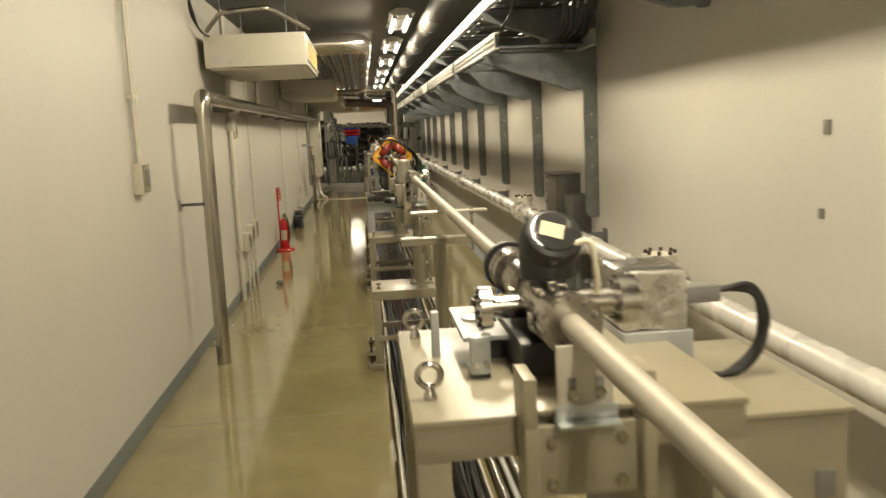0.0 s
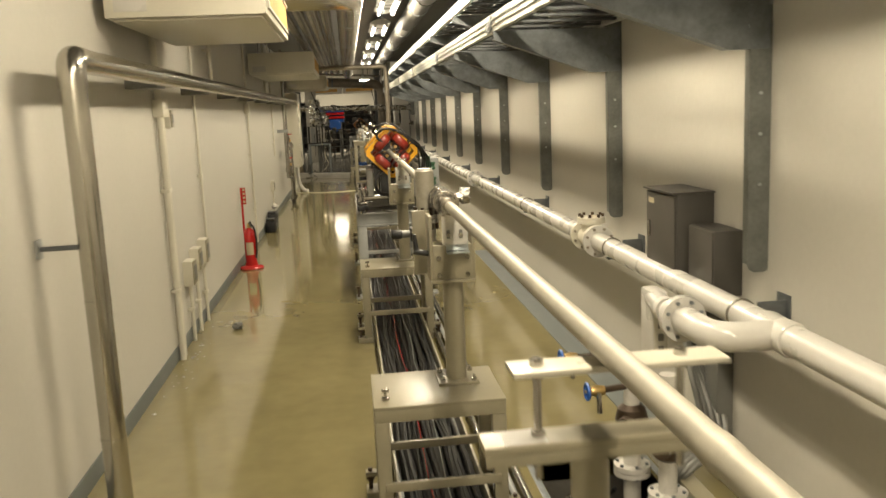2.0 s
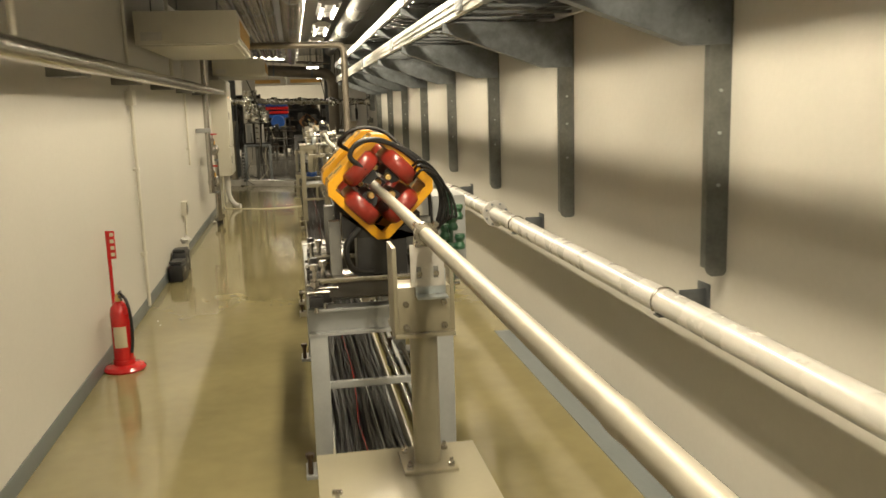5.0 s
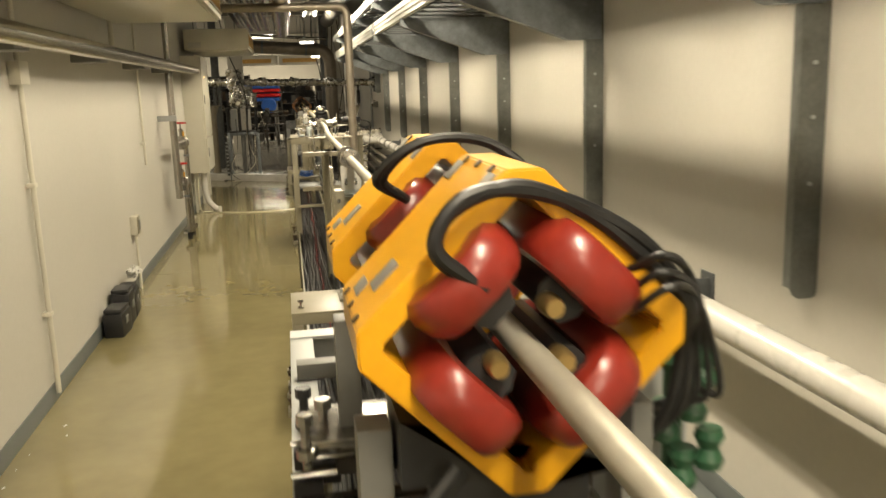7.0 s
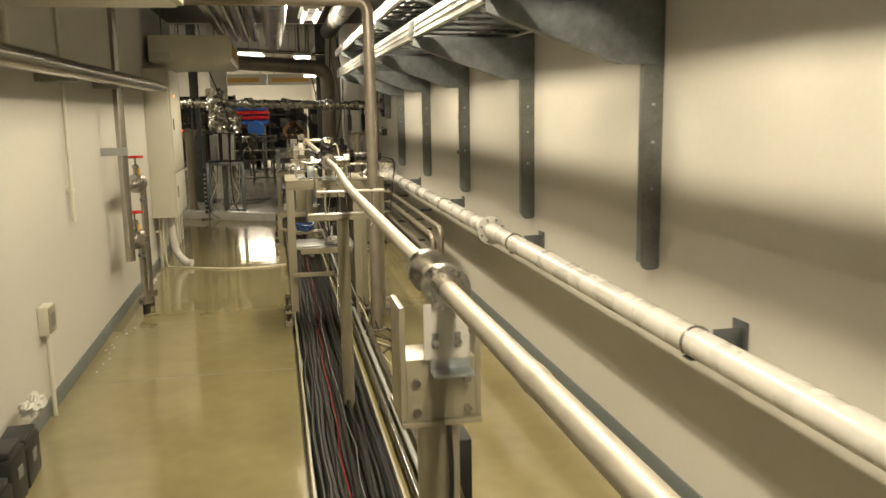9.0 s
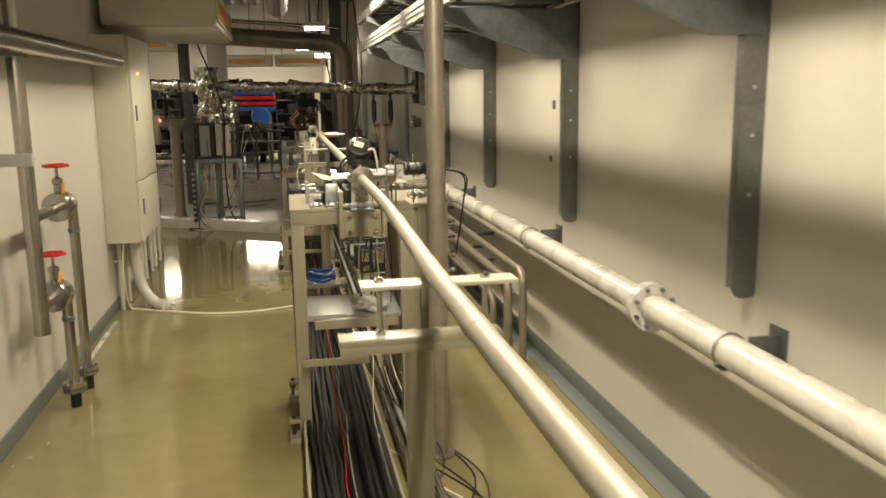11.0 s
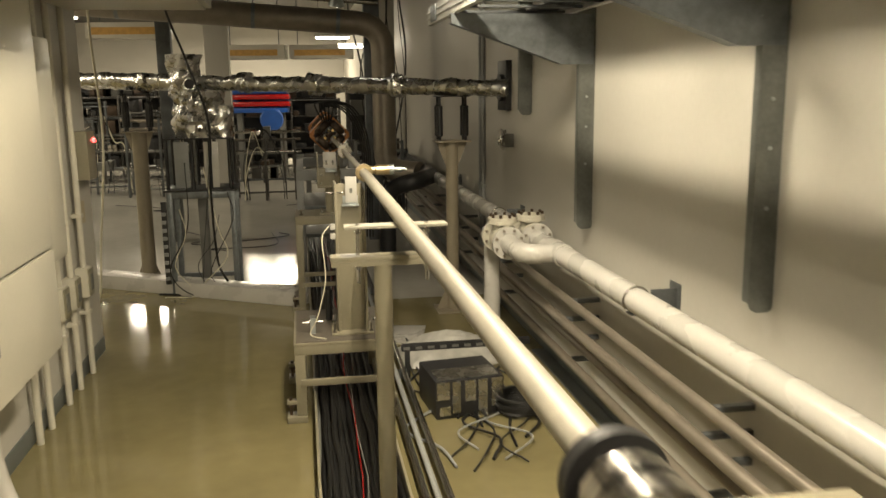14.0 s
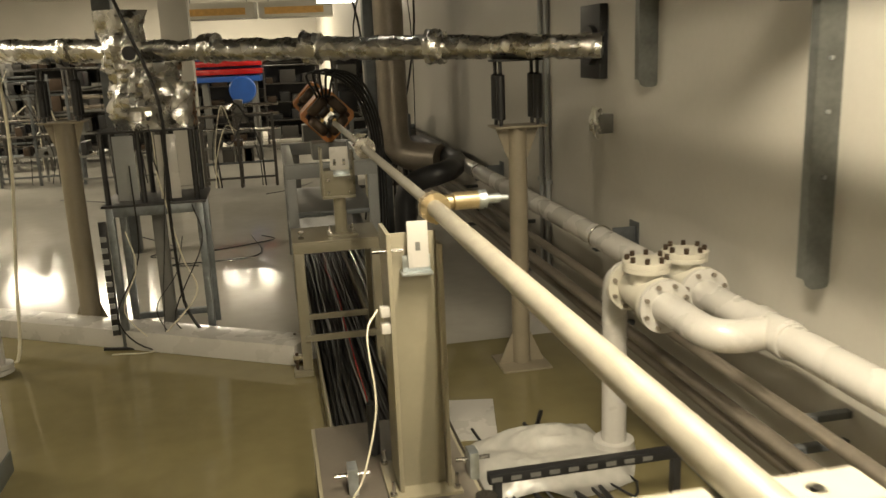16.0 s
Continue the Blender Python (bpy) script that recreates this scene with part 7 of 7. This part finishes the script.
def beamline_frame(x0, x1, y, h, seed):
    """An open frame of dark bars crowded with small parts, hoses and leads."""
    r = random.Random(seed)
    o = thing("beamline_frame", (x0, y, 0), "dark open frame crowded with pipes and small instruments", "frame", "beamline frames")
    for x in (x0, (x0 + x1) / 2, x1):
        for q in (0.0, 0.45):
            part("post", box(x - 0.02, x + 0.02, y + q, y + q + 0.04, 0, h, 0.002), r.choice((M_greyd, M_grey, M_galvd)), o)
    for k in range(5):
        z = 0.12 + (h - 0.16) * k / 4
        part("bar", box(x0 + 0.021, x1 - 0.021, y + 0.002, y + 0.036, z, z + 0.03, 0.002), r.choice((M_greyd, M_grey, M_galvd)), o)
    for k in range(9):
        x, z = r.uniform(x0 + 0.08, x1 - 0.2), r.choice((h, 0.12 + (h - 0.16) * 0.5 + 0.03, 0.12 + (h - 0.16) * 0.25 + 0.03))
        w, e = r.uniform(0.05, 0.16), r.uniform(0.05, 0.22)
        part("instrument", box(x, x + w, y + 0.01, y + r.uniform(0.12, 0.4), z, z + e, 0.004), r.choice((M_blackm, M_greyd, M_bronze, M_steel, M_grey, M_blackm)), o)
    for k in range(3):
        z = r.uniform(0.4, h + 0.12)
        part("pipe", tube([(x0 - 0.1, y + 0.2, z), (x1 + 0.1, y + 0.2 + r.uniform(-0.1, 0.1), z + r.uniform(-0.04, 0.04))], r.choice((0.012, 0.02, 0.03)), 10), r.choice((M_steel, M_jacketd, M_galv)), o)
    for k in range(8):
        xa, xb = r.uniform(x0, x1), r.uniform(x0, x1)
        pts = [(xa, y - 0.02, h + r.uniform(-0.3, 0.2)), ((xa + xb) / 2, y - 0.08, h * r.uniform(0.4, 1.15)), (xb, y - 0.05, h * r.uniform(0.3, 0.7)), (xb + r.uniform(-0.1, 0.1), y - 0.03, 0.02)]
        part("hose", tube(smooth_line(pts), r.choice((0.005, 0.007, 0.011)), 6), M_wcable if k % 4 == 0 else M_cable, o)
    return o


for i, (xa, xb, yy, hh) in enumerate(((-5.2, -4.0, 33.6, 1.5), (-3.9, -2.8, 33.2, 1.35), (-2.7, -1.6, 32.6, 1.45), (-0.85, 0.1, 31.6, 1.0), (0.9, 1.5, 28.6, 1.1), (-4.9, -3.6, 35.0, 1.6))):
    beamline_frame(xa, xb, yy, hh, 140 + i)


def bending_magnet(x, y, rz, label):
    o = thing("bending_magnet", (x, y, 1.1), label, "magnet", "bending magnets")
    g = lambda bm: about(bm, (x, y, 1.3), rz=rz)
    part("yoke_top", g(box(x - 0.55, x + 0.55, y - 0.2, y + 0.2, 1.72, 1.86, 0.01)), M_blue, o, "blue iron yoke")
    part("yoke_bottom", g(box(x - 0.55, x + 0.55, y - 0.2, y + 0.2, 1.34, 1.44, 0.01)), M_blue, o, "blue iron yoke")
    part("yoke_back", g(box(x - 0.55, x + 0.55, y + 0.08, y + 0.2, 1.44, 1.72, 0.01)), M_blue, o, "blue iron yoke")
    part("upper_coil", g(box(x - 0.60, x + 0.60, y - 0.24, y + 0.06, 1.60, 1.70, 0.03)), M_redp, o, "red coil")
    part("lower_coil", g(box(x - 0.60, x + 0.60, y - 0.24, y + 0.06, 1.46, 1.56, 0.03)), M_redp, o, "red coil")
    for s in (-0.42, 0.42):
        part("leg", g(box(x + s - 0.05, x + s + 0.05, y - 0.1, y + 0.1, 0, 1.34, 0.004)), M_grey, o)
    return o


bending_magnet(-0.56, 35.2, -6, "blue bending magnet with red coils in the hall")
o = thing("round_magnet", (-0.33, 34.4, 1.0), "round blue magnet on a dark frame in the hall", "magnet")
part("yoke", lathe([(0.10, -0.15), (0.20, -0.15), (0.22, -0.13), (0.22, 0.13), (0.20, 0.15), (0.10, 0.15)], (-0.33, 34.4, 1.22), "y", 28), M_blue, o, "blue iron yoke")
for x in (-0.55, -0.15):
    part("leg", box(x, x + 0.04, 34.35, 34.45, 0, 0.95, 0.003), M_greyd, o)
part("bar", box(-0.60, -0.06, 34.32, 34.48, 0.95, 1.0, 0.003), M_greyd, o)

o = thing("big_pipe", (1.15, 27.3, 2.45), "large dull insulated pipe crossing the hall and turning down", "pipe")
PA, PB = Vector((-5.8, 27.3, 2.92)), Vector((1.15, 27.3, 2.45))
part("run", tube([PA, PB, (1.15, 27.3, 0.84), (1.50, 27.0, 0.82)], 0.13, 24, None, 0.28), M_jacketd, o)
part("thin_pipe", tube([(-5.8, 27.25, 3.14), (1.1, 27.25, 2.68)], 0.03, 12), M_steel, o)
for q in (0.35, 0.6, 0.8, 0.93):
    c = PA.lerp(PB, q)
    part("hanger", tube([c + Vector((0, 0, 0.12)), (c.x, c.y, 4.1)], 0.008, 8), M_galvd, o)
    part("band", about(lathe([(0.134, -0.02), (0.134, 0.02)], c, "x", 24), c, ry=3.9), M_galv, o)
o = thing("low_elbow", (1.4, 26.2, 0.6), "dark fat pipe elbow low by the wall", "pipe")
part("pipe", tube([(1.05, 26.2, 0.0), (1.05, 26.2, 0.75), (1.35, 26.0, 0.85), (1.58, 26.6, 0.83), (1.58, 30, 0.83)], 0.085, 20, None, 0.2), M_blackm, o)
for x, y, w, m_ in ((-1.10, 32.4, 0.38, "M"), (-1.29, 28.0, 0.16, "G"), (1.05, 27.6, 0.18, "G"), (1.45, 30.5, 0.35, "M"), (-5.0, 33.0, 0.4, "M")):
    single("pillar", box(x - w / 2, x + w / 2, y - w / 2, y + w / 2, 0, 4.1, 0.01), M_wall if m_ == "M" else M_galvd, "white painted hall pillar" if m_ == "M" else "grey steel hall pillar", "pillar", "hall pillars", "structure")
for i, (x, y) in enumerate(((-2.6, 33.2), (-0.66, 36.0), (0.72, 36.0), (-4.6, 31.2))):
    o = thing("hall_air_unit", (x, y, 2.6), "ivory hall air unit with an orange underside grille", "air conditioner", "hall air units")
    g = lambda bm: about(bm, (x, y, 2.7), rz=-6)
    part("casing", g(box(x - 0.65, x + 0.65, y - 0.3, y + 0.3, 2.42 if i in (1, 2) else 2.66, 2.70 if i in (1, 2) else 2.92, 0.01)), M_ivory, o)
    part("grille", g(box(x - 0.55, x + 0.5, y - 0.306, y - 0.3, 2.48 if i in (1, 2) else 2.72, 2.60 if i in (1, 2) else 2.84, 0.002)), M_filter, o, "orange filter grille")
    for s in (-0.5, 0.5):
        part("rod", g(tube([(x + s, y, 2.70 if i in (1, 2) else 2.92), (x + s, y, 4.1)], 0.01, 8)), M_galvd, o)
# fixtures for the hall lamps, the two added unseen fill lamps included
for hx, hy in HALL_AND_FILL_LAMPS:
    o = thing("hall_lamp", (hx, hy, 3.72), "lit white twin-tube lamp among the hall's own and added unseen ones", "lamp", "hall lamps")
    part("body", box(hx - 0.66, hx + 0.66, hy - 0.12, hy + 0.12, 3.76, 3.82, 0.005), M_white, o)
    for s in (-0.07, 0.07):
        part("tube", tube([(hx - 0.62, hy + s, 3.735), (hx + 0.62, hy + s, 3.735)], 0.018, 8), M_hallamp, o, "glowing white tube")
    for s in (-0.5, 0.5):
        part("rod", tube([(hx + s, hy, 3.82), (hx + s, hy, 4.1)], 0.008, 8), M_galvd, o)
for hx, hy, hz, hl in LOW_LAMPS:
    o = thing("mouth_lamp", (hx, hy, hz), "lit short twin-tube lamp hung under the hall pipes", "lamp", "mouth lamps")
    part("body", box(hx - hl - 0.02, hx + hl + 0.02, hy - 0.08, hy + 0.08, hz + 0.02, hz + 0.07, 0.005), M_white, o)
    for s in (-0.045, 0.045):
        part("tube", tube([(hx - hl, hy + s, hz), (hx + hl, hy + s, hz)], 0.016, 8), M_hallamp, o, "glowing white tube")
    for s in (-0.8 * hl, 0.8 * hl):
        part("rod", tube([(hx + s, hy, hz + 0.07), (hx + s, hy, 4.1)], 0.006, 8), M_galvd, o)
o = thing("spot_lamp", (0.62, 26.5, 2.6), "small tilted lamp lit on a bracket under the trays", "lamp")
part("reflector", about(lathe([(0.02, 0.06), (0.05, 0.03), (0.08, -0.04)], (0.62, 26.5, 2.62), "z", 20), (0.62, 26.5, 2.62), rx=25), M_zinc, o)
part("bulb", lathe([(0.02, -0.03), (0.035, 0.0), (0.02, 0.03)], (0.62, 26.48, 2.585), "z", 14), M_hallamp, o, "glowing bulb")
part("rod", tube([(0.62, 26.5, 2.68), (0.62, 26.5, 4.1)], 0.01, 8), M_galvd, o)
rnd = random.Random(90)
for i in range(6):
    x, y = rnd.uniform(-3.5, 0.0), rnd.uniform(25.8, 31)
    pts = [(x, y, 0.008), (x + rnd.uniform(-0.5, 0.5), y + rnd.uniform(0.1, 0.4), 0.008), (x + rnd.uniform(-0.6, 0.9), y + rnd.uniform(0.2, 0.8), 0.008), (x + rnd.uniform(-1.2, 1.2), y + rnd.uniform(0.5, 1.2), 0.008)]
    single("floor_lead", tube(smooth_line(pts), 0.005, 6), M_cable, "black cable lying loose on the hall floor", "cable", "hall floor cables")
for i in range(6):
    x, y = rnd.uniform(0.9, 1.5), rnd.uniform(26.8, 29)
    pts = [(x, y, 4.0), (x + rnd.uniform(-0.2, 0.2), y + 0.1, 2.8), (x + rnd.uniform(-0.3, 0.3), y + 0.1, 1.8), (x + rnd.uniform(-0.2, 0.2), y + rnd.uniform(0, 0.5), 0.005)]
    single("drop_cable", tube(smooth_line(pts), rnd.choice((0.005, 0.008, 0.010)), 6), M_cable, "cable dropping from the hall ceiling", "cable", "hall drop cables")

# ---- clutter on the floor near the hall ----
single("plastic_sheet", heap((1.12, 23.0, 0.0), (0.36, 0.30, 0.17), 73), M_plastic, "crumpled clear plastic sheet on the floor", "plastic sheet")
o = thing("dark_box", (1.0, 22.3, 0), "black box patched with silver foil tape", "box")
part("body", about(box(0.84, 1.22, 21.93, 22.30, 0, 0.21, 0.006), (1.0, 22.1, 0), rz=6), M_blackm, o)
for x, z, w, h in ((0.845, 0.11, 0.07, 0.095), (0.93, 0.03, 0.045, 0.175), (1.0, 0.09, 0.06, 0.115), (1.075, 0.0, 0.05, 0.205), (1.15, 0.05, 0.06, 0.155), (0.86, 0.02, 0.06, 0.05)):
    part("foil_patch", about(box(x, x + w, 21.922, 21.929, z, z + h, 0), (1.0, 22.1, 0), rz=6), M_foil, o, "silver foil tape patch")
part("foil_top", about(box(0.86, 1.20, 21.95, 22.12, 0.211, 0.214, 0), (1.0, 22.1, 0), rz=6), M_foil, o, "foil sheet on top")
o = thing("slotted_bar", (0.8, 22.62, 0), "black slotted steel bar across low stands", "bar")
part("bar", box(0.76, 1.56, 22.6, 22.64, 0.17, 0.21, 0.003), M_blackm, o)
for x in (0.78, 1.50):
    part("leg", box(x, x + 0.03, 22.6, 22.64, 0, 0.17, 0.003), M_blackm, o)
for k in range(9):
    part("slot", box(0.77 + 0.075 * k, 0.81 + 0.075 * k, 22.598, 22.6, 0.18, 0.198, 0), M_grey, o)
single("cable_coil", tube([(1.33 + (0.13 + 0.008 * math.sin(1.7 * a)) * math.cos(a), 21.95 + (0.13 + 0.008 * math.cos(2.1 * a)) * math.sin(a), 0.015 + 0.0008 * k) for k, a in enumerate([0.4 * j for j in range(110)])], 0.010, 7), M_cable, "coil of black cable on the floor", "cable coil")
rnd = random.Random(101)
for i in range(14):
    x, y = rnd.uniform(0.82, 1.3), rnd.uniform(21.2, 22.0)
    pts = [(x, y, 0.012), (x + rnd.uniform(-0.15, 0.2), y + 0.2, 0.014 + 0.02 * rnd.random()), (x + rnd.uniform(-0.2, 0.25), y + 0.5, 0.012), (x + rnd.uniform(-0.1, 0.35), y + 0.9, 0.012), (x + rnd.uniform(-0.1, 0.3), y + 1.5, 0.012)]
    single("loose_cable", tube(smooth_line(pts), rnd.choice((0.005, 0.007, 0.010)), 6), M_cable if i % 5 else M_lgrey, "loose cable lying on the floor by the wall", "cable", "wall floor cables")
single("floor_board", about(box(0.78, 1.02, 23.3, 23.75, 0, 0.006, 0.001), (0.9, 23.5, 0), rz=-12), M_white, "white board lying on the floor", "board")

o = thing("pipe_stub", (-1.60, 24.9, 0), "white flanged pipe stub standing on the floor", "pipe")
part("pipe", tube([(-1.60, 24.9, 0.0), (-1.60, 24.9, 0.55), (-1.60, 25.1, 0.62)], 0.045, 20, None, 0.08), M_white, o)
for zz in (0.03, 0.06):
    part("flange", lathe([(0.085, -0.012), (0.085, 0.012)], (-1.60, 24.9, zz), "z", 26), M_white, o)
rnd = random.Random(120)
fl = bmesh.new()
for i in range(46):
    x, y, r = -1.13 + abs(rnd.gauss(0, 0.07)), rnd.choice((8.2, 8.9, 12.6, 17.6)) + rnd.gauss(0, 0.35), rnd.uniform(0.004, 0.014)
    vs = [fl.verts.new((x + r * rnd.uniform(0.5, 1.2) * math.cos(g), y + r * rnd.uniform(0.6, 1.8) * math.sin(g), 0.0022 + 0.002 * rnd.random())) for g in (0.2, 1.3, 2.4, 3.6, 4.7, 5.6)]
    fl.faces.new(vs)
bmesh.ops.solidify(fl, geom=fl.faces[:], thickness=0.0012)
single("paint_flakes", fl, M_white, "small white paint flakes scattered along the wall foot", "paint flakes", kind="stuff")
